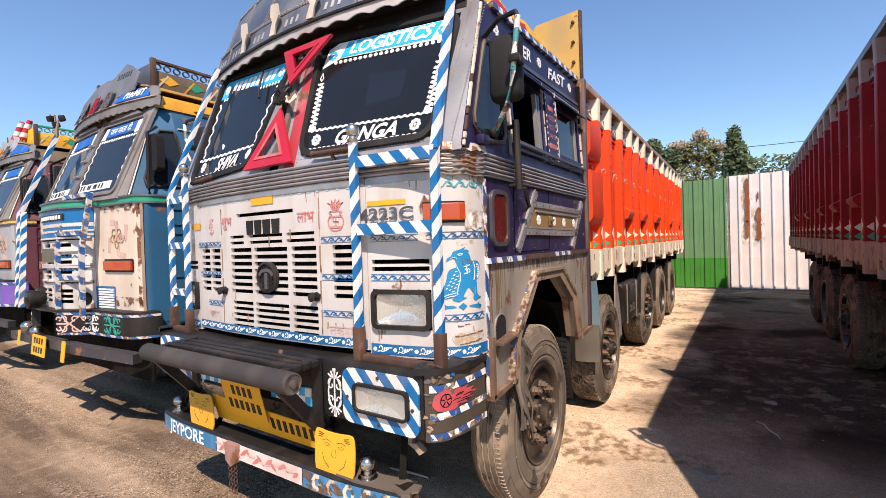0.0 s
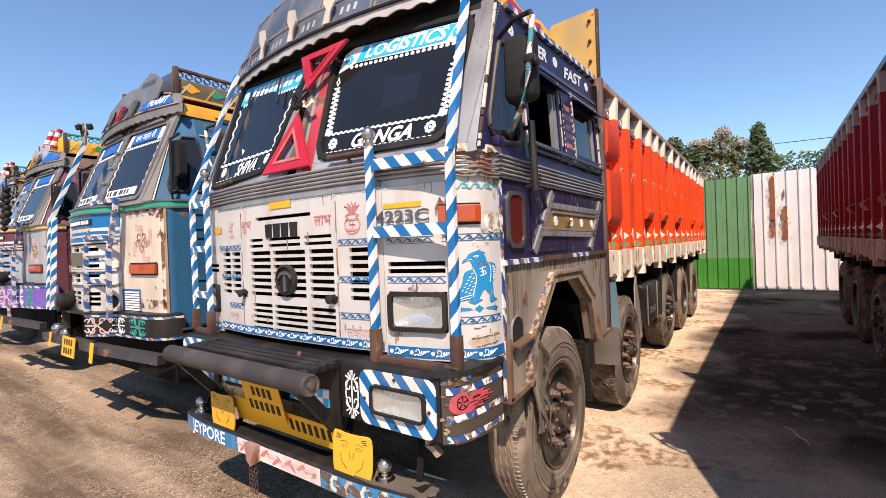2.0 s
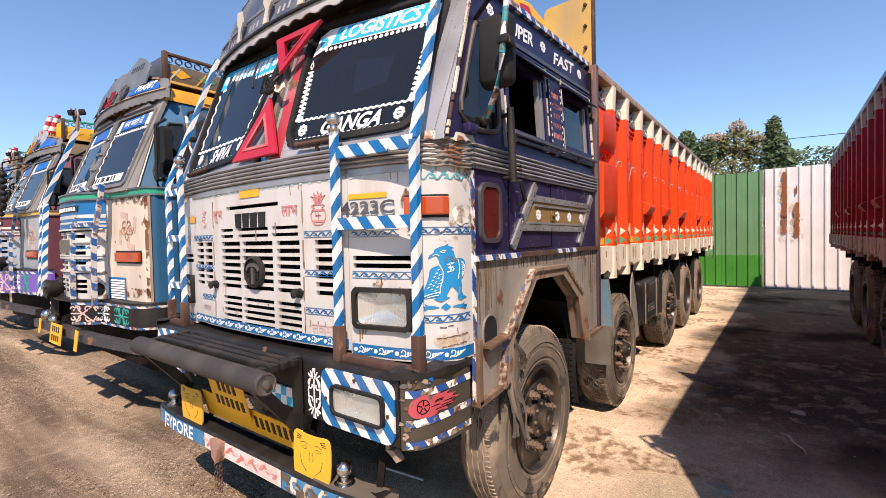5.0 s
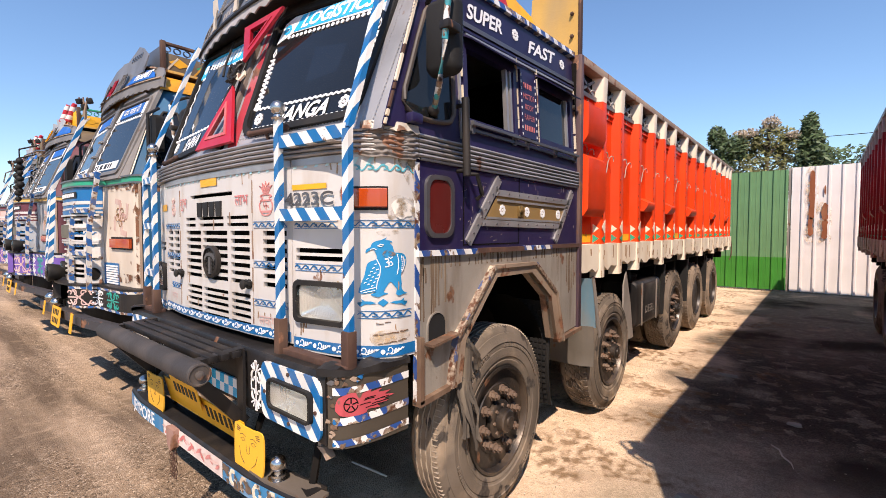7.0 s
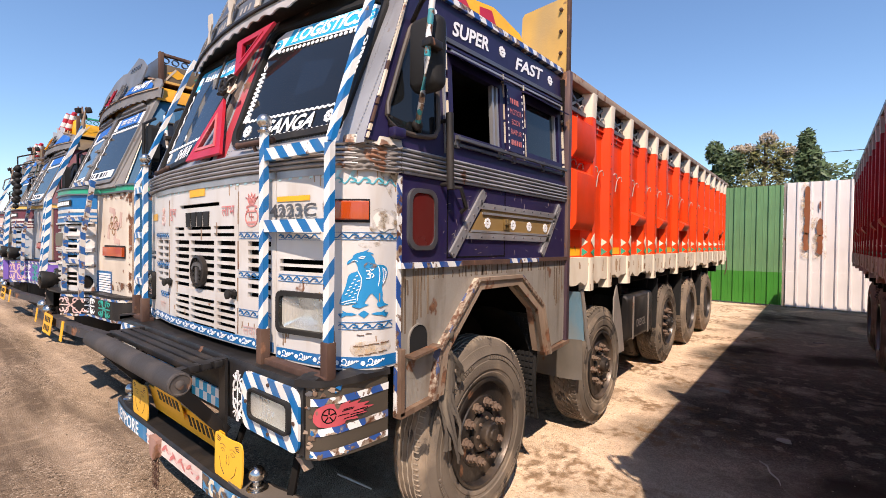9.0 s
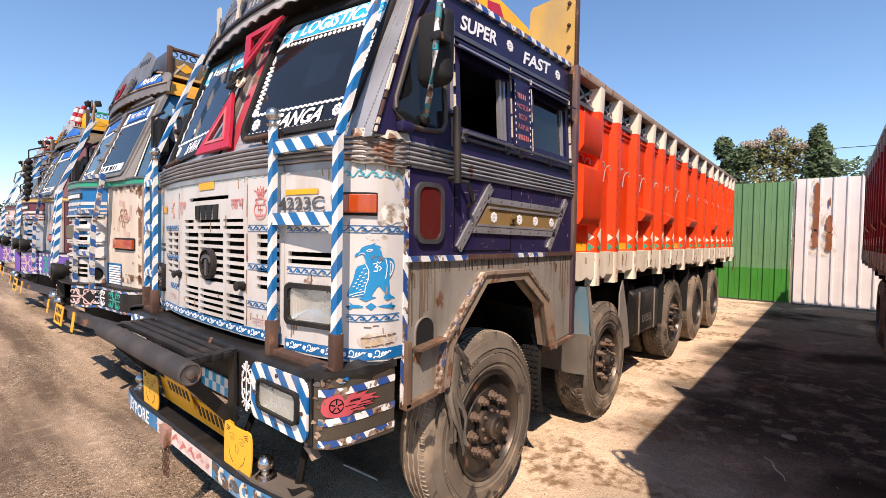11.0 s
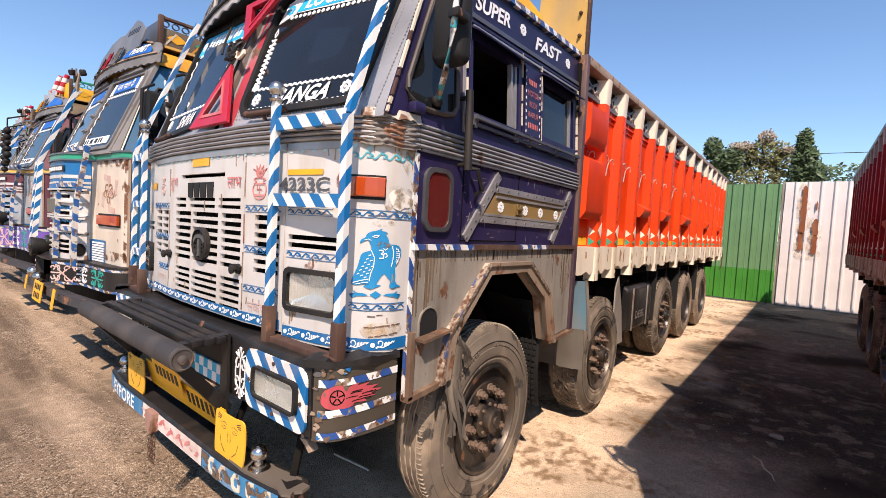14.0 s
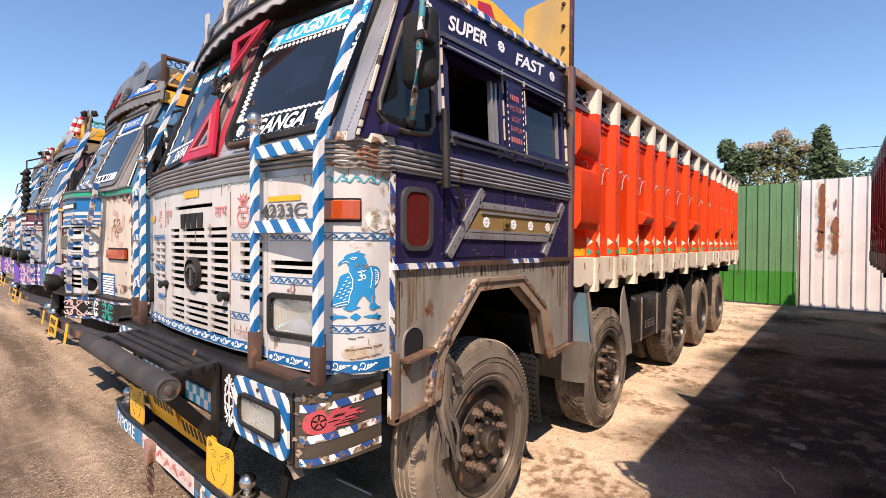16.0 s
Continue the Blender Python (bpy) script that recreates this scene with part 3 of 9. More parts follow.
build_stones()


# ---- twig and scraps on the lane ----
def twig(pts, r):
    bm = B()
    pipe(bm, pts, r, 6)
    return bm


solid("twig", paint("dry_twig", (0.52, 0.44, 0.34), 0.8, bump=0.4), "bent dry twig lying on the dark lane", "twig", twig([(x, y, z + ground_z(y)) for x, y, z in ((0.10, 4.36, 0.0), (0.15, 4.28, 0.012), (0.17, 4.20, 0.006), (0.22, 4.12, 0.008), (0.235, 4.06, 0.0))], [0.004, 0.006, 0.006, 0.005, 0.003]))
solid("pale_stick", paint("weathered_stick", (0.55, 0.50, 0.43), 0.8, bump=0.3), "straight pale stick lying under the bumper", "stick", twig([(-2.0, 2.306, -0.048), (-1.85, 2.316, -0.044), (-1.70, 2.331, -0.047)], [0.006, 0.008, 0.006]))
for sx_, sy_, wx, wy, nm in ((-0.35, 5.9, 0.11, 0.02, "plaster_scrap"), (1.05, 5.2, 0.07, 0.02, "plaster_scrap"), (0.45, 9.4, 0.08, 0.03, "plaster_scrap"), (0.10, 3.0, 0.05, 0.035, "flat_stone"), (-0.20, 3.27, 0.09, 0.05, "plaster_scrap"), (0.22, 4.86, 0.06, 0.04, "plaster_scrap"), (0.9, 3.35, 0.035, 0.03, "flat_stone")):
    bm = B()
    k_ = 9
    ring = [(sx_ + wx * math.cos(i * 0.698) * (0.8 + 0.3 * ((i * 7) % 3) / 2), sy_ + wy * math.sin(i * 0.698) * (0.8 + 0.3 * ((i * 5) % 3) / 2)) for i in range(k_)]
    lo, hi = [bm.verts.new((*p, -0.02 + ground_z(sy_))) for p in ring], [bm.verts.new((sx_ + (p[0] - sx_) * 0.8, sy_ + (p[1] - sy_) * 0.8, 0.012 + ground_z(sy_))) for p in ring]
    quad_ring(bm, lo, hi), bm.faces.new(hi)
    solid(nm, paint("pale_scrap", (0.30, 0.26, 0.215), 0.85, tone=0.2, bump=0.4), "small pale scrap lying on the lane" if nm == "plaster_scrap" else "small flat stone lying on the lane", "scrap" if nm == "plaster_scrap" else "stone", bm, group="scraps on the lane")


# ---- fence of profiled sheets ----
M_GREEN_A = paint("faded_green_sheet", (0.130, 0.255, 0.118), 0.5, dirt=0.15, dirt_c=(0.12, 0.14, 0.08), tone=0.08, bump=0.05, streak=(2, 2, 0.2), gloss=0.25)
M_GREEN_B = paint("fresh_green_sheet", (0.050, 0.225, 0.030), 0.45, dirt=0.12, dirt_c=(0.08, 0.12, 0.05), tone=0.1, bump=0.05, gloss=0.25)
M_SHEET = paint("white_sheet", (0.70, 0.655, 0.62), 0.45, dirt=0.12, dirt_c=(0.45, 0.36, 0.30), tone=0.05, bump=0.05, streak=(2, 2, 0.2), gloss=0.3)


def sheet_panel(name, material, parent, x0, x1, y, z0, z1, label, pitch=0.24, crease=True):
    """A trapezoid-profiled sheet: flats with raised ribs."""
    bm = B()
    prof = []
    x = x0
    while x < x1 - 1e-3:
        for q, d in ((0, 0), *(((0.30, 0), (0.33, -0.006), (0.37, -0.006), (0.40, 0)) if crease else ()), (0.70, 0), (0.80, -0.038), (0.92, -0.038), (1.0, 0)):
            prof.append((min(x1, x + q * pitch), y + d))
        x += pitch
    rows = [[bm.verts.new((px, py + t, z)) for px, py in prof] for z, t in ((z0, 0), (z1, 0), (z1, 0.012), (z0, 0.012))]
    for a, b in zip(rows, rows[1:] + rows[:1]):
        quad_ring(bm, a, b, False)
    return part(name, bm, material, parent, label)


fence = thing("fence", pose(0, 0, 0), "tall site fence of green and white profiled metal sheets", "fence", kind="structure")
for k in range(-7, 1):
    x1 = -0.235 + k * 1.44
    sheet_panel("panel", M_GREEN_A, fence, x1 - 1.44, x1, 14.2, 0.80, 2.96, "faded green profiled sheet")
    sheet_panel("panel", M_GREEN_B, fence, x1 - 1.44, x1, 14.19, 0.03, 0.83, "bright green profiled sheet")
for k in range(0, 7):
    x0 = -0.165 + k * 1.44
    sheet_panel("panel", M_SHEET, fence, x0, x0 + 1.44, 14.2, 0.84, 3.0, "white profiled sheet with rust patches", crease=False)
    sheet_panel("panel", M_SHEET, fence, x0, x0 + 1.44, 14.19, 0.02, 0.86, "white profiled sheet", crease=False)
bm = B()
box(bm, -0.23, -0.17, 14.23, 14.29, 0, 3.0)
part("post", bm, M_STEEL, fence)
for zz in (0.6, 1.5, 2.5):
    bm = B()
    box(bm, -11, 9, 14.25, 14.30, zz, zz + 0.05)
    part("rail", bm, M_STEEL, fence)
# patches of rust on the white sheets
M_HALO = stain("yellow_rust_bloom", (0.82, 0.62, 0.40), 5.0, 0.48, 0.95)
M_PATCH = paint("rust_patch", (0.27, 0.085, 0.030), 0.85, dirt=0.6, dirt_c=(0.40, 0.20, 0.10), tone=0.2, bump=0.4)
rnd = random.Random(3)
for cx, w, za, zb in ((0.215, 0.13, 1.75, 2.90), (0.20, 0.12, 1.36, 1.80), (0.455, 0.14, 1.72, 2.13), (0.46, 0.15, 1.29, 1.74), (0.45, 0.045, 2.32, 2.54), (1.20, 0.06, 1.68, 1.98), (1.245, 0.05, 2.05, 2.92)):
    bm = B()
    zs = span(za, zb, 26)
    left = [(cx - w / 2 * (0.72 + 0.30 * noise.noise(Vector((cx * 9, z * 5, 1))) + rnd.uniform(-0.09, 0.09)) * (0.25 + 0.75 * min(1.0, (z - za) / 0.05, (zb - z) / 0.05)), z) for z in zs]
    right = [(cx + w / 2 * (0.70 + 0.34 * noise.noise(Vector((cx * 7, z * 6, 4))) + rnd.uniform(-0.09, 0.09)) * (0.25 + 0.75 * min(1.0, (z - za) / 0.05, (zb - z) / 0.05)), z) for z in zs[::-1]]
    prism(bm, left + right, lambda u, v, d: (u, 14.2 - 0.037 - d, v), 0.003, 0.0)
    part("rust_patch", bm, M_PATCH, fence, "brown patch of rust on white sheet")
    if w > 0.1:
        bm = B()
        prism(bm, smooth([(cx - w * 0.75, zb), (cx + w * 0.75, zb), (cx + w * 0.8, za), (cx + w * 0.4, za - 0.16), (cx - w * 0.4, za - 0.14), (cx - w * 0.8, za)]), lambda u, v, d: (u, 14.2 - 0.0355 - d, v), 0.001, 0.0)
        part("rust_halo", bm, M_HALO, fence)
bm = B()
rnd = random.Random(8)
for i in range(240):
    x, h = rnd.uniform(-2.5, 1.6), rnd.uniform(0.02, 0.07)
    y = 14.1 + rnd.uniform(-0.1, 0.06)
    a = bm.verts.new((x, y, 0)), bm.verts.new((x + 0.012, y, 0)), bm.verts.new((x + rnd.uniform(-.04, .04), y - rnd.uniform(0, .05), h))
    bm.faces.new(a)
solid("dry_grass", paint("dry_grass", (0.22, 0.17, 0.07), 0.9), "dry grass tufts along the foot of the fence", "grass", bm, "stuff")


def pole_bm(x):
    bm = B()
    pipe(bm, [(x, 60, 0), (x, 60, 11.1 + 0.03 * x)], [0.16, 0.09], 10)
    return bm


# ---- trees behind the fence ----
def leaf_material(name, c):
    m, n, l, b = nodes_of(name, 0.55)
    g = n.new("ShaderNodeNewGeometry")
    col = mixed(n, l, g.outputs["Random Per Island"], tuple(x * 0.5 for x in c), tuple(min(1, x * 1.7) for x in c))
    l.new(col, b.inputs["Base Color"])
    b.inputs["Subsurface Weight"].default_value = 0.0
    return m


M_LEAF = leaf_material("dark_green_leaves", (0.055, 0.085, 0.034))
M_LEAF_MID = leaf_material("olive_dusty_leaves", (0.135, 0.135, 0.045))
M_LEAF_DRY = leaf_material("grey_brown_leaves", (0.29, 0.235, 0.165))
M_BARK = paint("grey_bark", (0.14, 0.10, 0.07), 0.9, tone=0.25, bump=0.8)


def tree(x, y, h, clumps, seed, leaf, label, material, n_leaf=1250):
    """clumps: (dx, dz, rx, rz) of the crown's masses about the trunk."""
    rnd = random.Random(seed)
    t = thing("tree", pose(x, y, 0), label, "tree", group="trees behind the fence")
    bm = B()
    pipe(bm, [(0, 0, 0), (0.05, 0, h * 0.3), (-0.05, 0.1, h * 0.6), (0, 0, h * 0.92)], [0.2, 0.15, 0.09, 0.03], 8)
    for dx, dz, rx, rz in clumps:
        pipe(bm, [(0, 0, max(1.0, dz - rz - 0.8)), (dx * 0.6, 0, dz - rz * 0.5), (dx, 0, dz + rz * 0.4)], [0.07, 0.045, 0.015], 6)
    part("trunk", bm, M_BARK, t)
    bm = B()
    for dx, dz, rx, rz in clumps:
        for i in range(int(n_leaf * (rx * rz) ** 0.6)):
            d = Vector((rnd.gauss(0, 1), rnd.gauss(0, 1), rnd.gauss(0, 1))).normalized() * rnd.uniform(0.35, 1.08) ** 0.6
            d *= 1 + 0.25 * noise.noise(d * 2.3 + Vector((seed, dx, dz)))
            p = Vector((dx + d.x * rx, d.y * rx, dz + d.z * rz))
            a = Vector((rnd.gauss(0, 1), rnd.gauss(0, 1), rnd.gauss(0, 0.6))).normalized() * leaf * rnd.uniform(0.6, 1.3)
            b = a.orthogonal().normalized() * leaf * rnd.uniform(0.3, 0.6)
            q = [bm.verts.new(p + v) for v in (-a, b - a * 0.1, a, -b - a * 0.1)]
            bm.faces.new(q)
    part("crown", bm, material, t)
    return t


tree(-4.7, 36, 8.8, ((-0.3, 7.75, 0.55, 0.75), (0.45, 6.9, 0.95, 0.85), (-0.3, 5.7, 1.15, 0.95), (0.6, 4.4, 1.6, 1.0)), 1, 0.18, "broadleaf tree with dark green crown behind the fence", M_LEAF, 900)
tree(-2.3, 37, 9.0, ((-1.2, 7.2, 1.0, 0.9), (0.2, 7.4, 1.3, 1.0), (1.3, 6.8, 1.0, 1.0), (-0.2, 5.8, 1.9, 0.8), (0.0, 4.4, 2.4, 0.9)), 2, 0.14, "broadleaf tree with a dusty olive green crown", M_LEAF_MID, 900)
tree(-2.2, 36.5, 9.0, ((-1.2, 7.9, 0.85, 0.30), (0.1, 8.4, 0.5, 0.5), (1.4, 7.5, 0.6, 0.28)), 3, 0.085, "tree with dry grey-brown seed heads", M_LEAF_DRY, 1500)
tree(-0.1, 34, 8.3, ((0.0, 7.55, 0.36, 0.7), (0.1, 6.55, 0.62, 0.75), (0.25, 5.7, 0.9, 0.75), (0.1, 4.6, 1.0, 0.9)), 4, 0.17, "slender tall tree with dark green leaves", M_LEAF)
tree(5.0, 60, 9.0, ((-2, 8.8, 3.0, 1.0), (2.5, 9.0, 3.0, 1.1), (7, 9.2, 4, 1.2)), 6, 0.3, "low distant trees with green crowns", M_LEAF, 150)
for i, (y, h, sd) in enumerate(((2, 7, 11), (9, 8, 12), (16, 8, 13), (24, 7, 14), (34, 9, 15))):
    tree(-152 - i, y, h, ((-1, h - 3, 4, 2.4), (3, h - 2.4, 4, 2.6), (6, h - 4, 4, 2.2)), sd, 0.5, "far green tree beyond the yard wall", M_LEAF, 70)
bm = B()
box(bm, -140.3, -140, -60, 60, 0, 4.3, 0)
solid("wall_far", paint("pale_wall", (0.75, 0.73, 0.70), 0.8), "far white boundary wall of the yard", "wall", bm, "structure")
bm = B()
rnd = random.Random(12)
for i in range(5000):
    x, y, h = rnd.uniform(-138, -70), rnd.uniform(-6, 26), rnd.uniform(0.15, 0.4)
    q = [bm.verts.new(p) for p in ((x - 0.25, y - 0.25, 0), (x + 0.25, y + 0.25, 0), (x + rnd.uniform(-.3, .3), y + rnd.uniform(-.3, .3), h))]
    bm.faces.new(q)
solid("grass", leaf_material("yellow_green_grass", (0.20, 0.22, 0.06)), "yellow-green grass at the far side of the yard", "grass", bm, "stuff")
for px in (-0.1, 54):
    solid("cable_pole", M_STEEL, "grey steel pole that carries the overhead cable", "pole", pole_bm(px), group="cable poles")
bm = B()
pipe(bm, [(-0.1 + i * 54.1 / 16, 60, 11.0 + 0.03 * i * 54.1 / 16 + 0.012 * ((i - 8) ** 2 - 64)) for i in range(17)], 0.035, 5)
solid("overhead_cable", M_RUBBER, "thin black overhead cable across the sky", "cable", bm)

# ---- wheels ----
def wheel(parent, x, y, side, r=0.5, deep=False, dual=False, lugs=True, rubber=None, width=0.27):
    """A heavy lorry wheel; its outer face lies at x, side is +1 for the vehicle's right."""
    cz = r + ground_z(y + 1.5)
    fn = lambda a, b, h: (x + side * h, y + a, cz + b)
    rubber = rubber or M_TYRE
    bm = B()
    w = width
    prof = [(0.285, -0.012), (0.30, 0.0), (0.318, 0.004), (0.322, 0.000), (0.335, 0.003), (0.339, 0.008), (0.36, 0.010), (0.385, 0.008), (0.388, 0.004), (0.415, 0.003), (0.418, 0.008), (0.424, 0.006), (0.432, 0.0),
            (r - 0.042, -0.010), (r - 0.040, -0.015), (r - 0.020, -0.022), (r - 0.006, -0.034), (r, -0.05)]
    for g in [(w - 0.03) * q for q in (0.3125, 0.479, 0.646, 0.8125)]:
        prof += [(r, -g), (r - 0.012, -g - 0.003), (r - 0.012, -g - 0.009), (r, -g - 0.012)]
    prof += [(r, -w + 0.05), (r - 0.018, -w + 0.02), (0.43, -w), (0.285, -w + 0.01)]
    lathe(bm, prof, fn, 56, close=True)
    tyre = part("tyre", bm, rubber, parent, angle=35)
    # dust packed into the tread grooves, and a pale scuffed ridge on the shoulder
    if lugs or r > 0.5:
        bm = B()
        for g in [(w - 0.03) * q for q in (0.3125, 0.479, 0.646, 0.8125)]:
            rings = [[bm.verts.new(fn((r + dr) * math.cos(6.2832 * i / 168), (r + dr) * math.sin(6.2832 * i / 168), -g - 0.006 + o + 0.0022 * (1 if i // 2 % 2 else -1))) for i in range(168)] for o, dr in ((-0.0035, -0.006), (0.0, 0.0006), (0.0035, -0.006))]
            for p, q in zip(rings, rings[1:]):
                quad_ring(bm, p, q)
        tagged(part("groove_dust", bm, M_GROOVE, tyre), kind="stuff")
        bm = B()
        for k in range(120):
            a = 2 * math.pi * k / 120
            box(bm, -0.0022, 0.0022, r - 0.020, r + 0.0012, -0.014, 0.014, 0, Matrix.Translation((x - side * 0.046, y, cz)) @ Matrix.Rotation(a, 4, "X") @ Matrix.Rotation(radians(90), 4, "Y"))
        tagged(part("shoulder_wear", bm, M_GROOVE, tyre), kind="stuff")
    bm = B()
    for k in range(56 if lugs else 0):
        a = 2 * math.pi * k / 56
        box(bm, -0.016, 0.016, r - 0.02, r + 0.004, -0.012, 0.02, 0, Matrix.Translation((x - side * 0.045, y, cz)) @ Matrix.Rotation(a, 4, "X") @ Matrix.Rotation(radians(90), 4, "Y") @ Matrix.Rotation(0, 4, "Z"))
        for q in range(3):
            box(bm, -0.034, 0.034, r - 0.02, r + 0.003, -0.006, 0.007, 0, Matrix.Translation((x - side * (0.085 + 0.055 * q), y, cz)) @ Matrix.Rotation(a + 0.03 * q, 4, "X") @ Matrix.Rotation(radians(-40) * side, 4, "Y"))
    if lugs:
        tagged(part("tread", bm, rubber, tyre), kind="stuff")
    inset = -0.105 if deep else -0.036
    bm = B()
    lathe(bm, [(0.29, -0.03), (0.288, 0.004), (0.274, 0.006), (0.266, -0.012), (0.262, inset), (0.245, inset - 0.008), (0.200, inset - 0.004), (0.185, inset + 0.012), (0.12, inset + 0.016),
               (0.115, inset - 0.03), (0.29, -0.2)], fn, 40)
    rim = part("rim", bm, M_RIM, tyre)
    for k in range(8):
        a = 2 * math.pi * (k + 0.5) / 8
        bm = B()
        q = (0.222 * math.cos(a), 0.222 * math.sin(a))
        lathe(bm, [(0.026, inset - 0.012), (0.026, inset - 0.0015), (0.020, inset - 0.003), (0.0005, inset - 0.003)], lambda u, v, h: fn(q[0] + u, q[1] + v, h), 12)
        # closed discs: dark for shaded holes, cream for holes with light showing
        part("hand_hole_disc", bm, M_DARK if k % 2 else M_RUSTCREAM, rim)
    bm = B()
    if deep:
        lathe(bm, [(0.11, inset - 0.02), (0.10, inset + 0.01), (0.05, inset + 0.02), (0.0005, inset + 0.022)], fn, 24)
    else:
        lathe(bm, [(0.104, inset + 0.010), (0.102, inset + 0.032), (0.092, inset + 0.040), (0.064, inset + 0.044), (0.062, inset + 0.078), (0.054, inset + 0.086), (0.030, inset + 0.088), (0.028, inset + 0.098), (0.0005, inset + 0.100)], fn, 24)
    part("hub", bm, M_RIM, rim)
    if not deep:
        bm = B()
        for k in range(8):
            a = 2 * math.pi * k / 8
            lathe(bm, [(0.010, inset + 0.038), (0.010, inset + 0.050), (0.001, inset + 0.051)], lambda u, v, h: fn(0.080 * math.cos(a) + u, 0.080 * math.sin(a) + v, h), 6)
        tagged(part("hub_bolts", bm, M_NUT, rim), kind="stuff")
    # raised marks round the sidewall
    bm = B()
    rnd = random.Random(int(y * 100))
    for a0, a1 in ((0.4, 1.5), (1.9, 2.6), (3.4, 4.5), (5.0, 5.8)):
        a = a0
        while a < a1:
            w = rnd.uniform(0.018, 0.045)
            q = [bm.verts.new(fn(rr * math.cos(b), rr * math.sin(b), 0.0095)) for b, rr in ((a, 0.392), (a, 0.410), (a + w, 0.410), (a + w, 0.392))]
            p = [bm.verts.new(fn(rr * math.cos(b), rr * math.sin(b), 0.002)) for b, rr in ((a, 0.392), (a, 0.410), (a + w, 0.410), (a + w, 0.392))]
            bm.faces.new(q), quad_ring(bm, q, p)
            a += w + 0.016
    tagged(part("sidewall_relief", bm, rubber, tyre), kind="stuff")
    for k in range(10):
        a = 2 * math.pi * k / 10 + 0.1
        q = (0.155 * math.cos(a), 0.155 * math.sin(a))
        bm = B()
        lathe(bm, [(0.028, inset + 0.010), (0.028, inset + 0.024), (0.021, inset + 0.025), (0.022, inset + 0.046), (0.013, inset + 0.047), (0.013, inset + 0.062), (0.001, inset + 0.064)], lambda u, v, h: fn(q[0] + u, q[1] + v, h), 6)
        part("wheel_nut", bm, M_NUT, rim)
    if dual:
        bm = B()
        lathe(bm, [(0.29, -0.32), (0.46, -0.31), (r, -0.35), (r, -0.53), (0.46, -0.57), (0.29, -0.56)], fn, 40)
        part("inner_tyre", bm, rubber, tyre)
    return tyre


# ---- high-sided cargo body ----
M_RUSTRUN = paint("brown_rust_run", (0.30, 0.165, 0.075), 0.7, dirt=0.6, dirt_c=(0.42, 0.30, 0.18), tone=0.25)
M_MESH = paint("sooty_dark_mesh", (0.035, 0.031, 0.028), 0.7, dirt=0.6, dirt_c=(0.13, 0.10, 0.075), rust=0.2, tone=0.2, gloss=0.15)
POSTS = (2.44, 2.85, 3.355, 3.84, 4.24, 4.69, 5.30, 5.86, 6.43, 6.98, 7.41, 7.89, 8.41, 8.79, 9.13)


M_STUD = paint("dark_red_stud", (0.20, 0.022, 0.010), 0.5, dirt=0.4, dirt_c=(0.08, 0.03, 0.02))


def hook(bm, x, y, z, s):
    pipe(bm, [(x + s * 0.006, y - 0.015, z - 0.10), (x + s * 0.018, y - 0.015, z - 0.01), (x + s * 0.030, y - 0.010, z + 0.018), (x + s * 0.038, y + 0.004, z + 0.030),
              (x + s * 0.042, y + 0.024, z + 0.030), (x + s * 0.042, y + 0.040, z + 0.016), (x + s * 0.042, y + 0.044, z - 0.008)], 0.0048, 6)


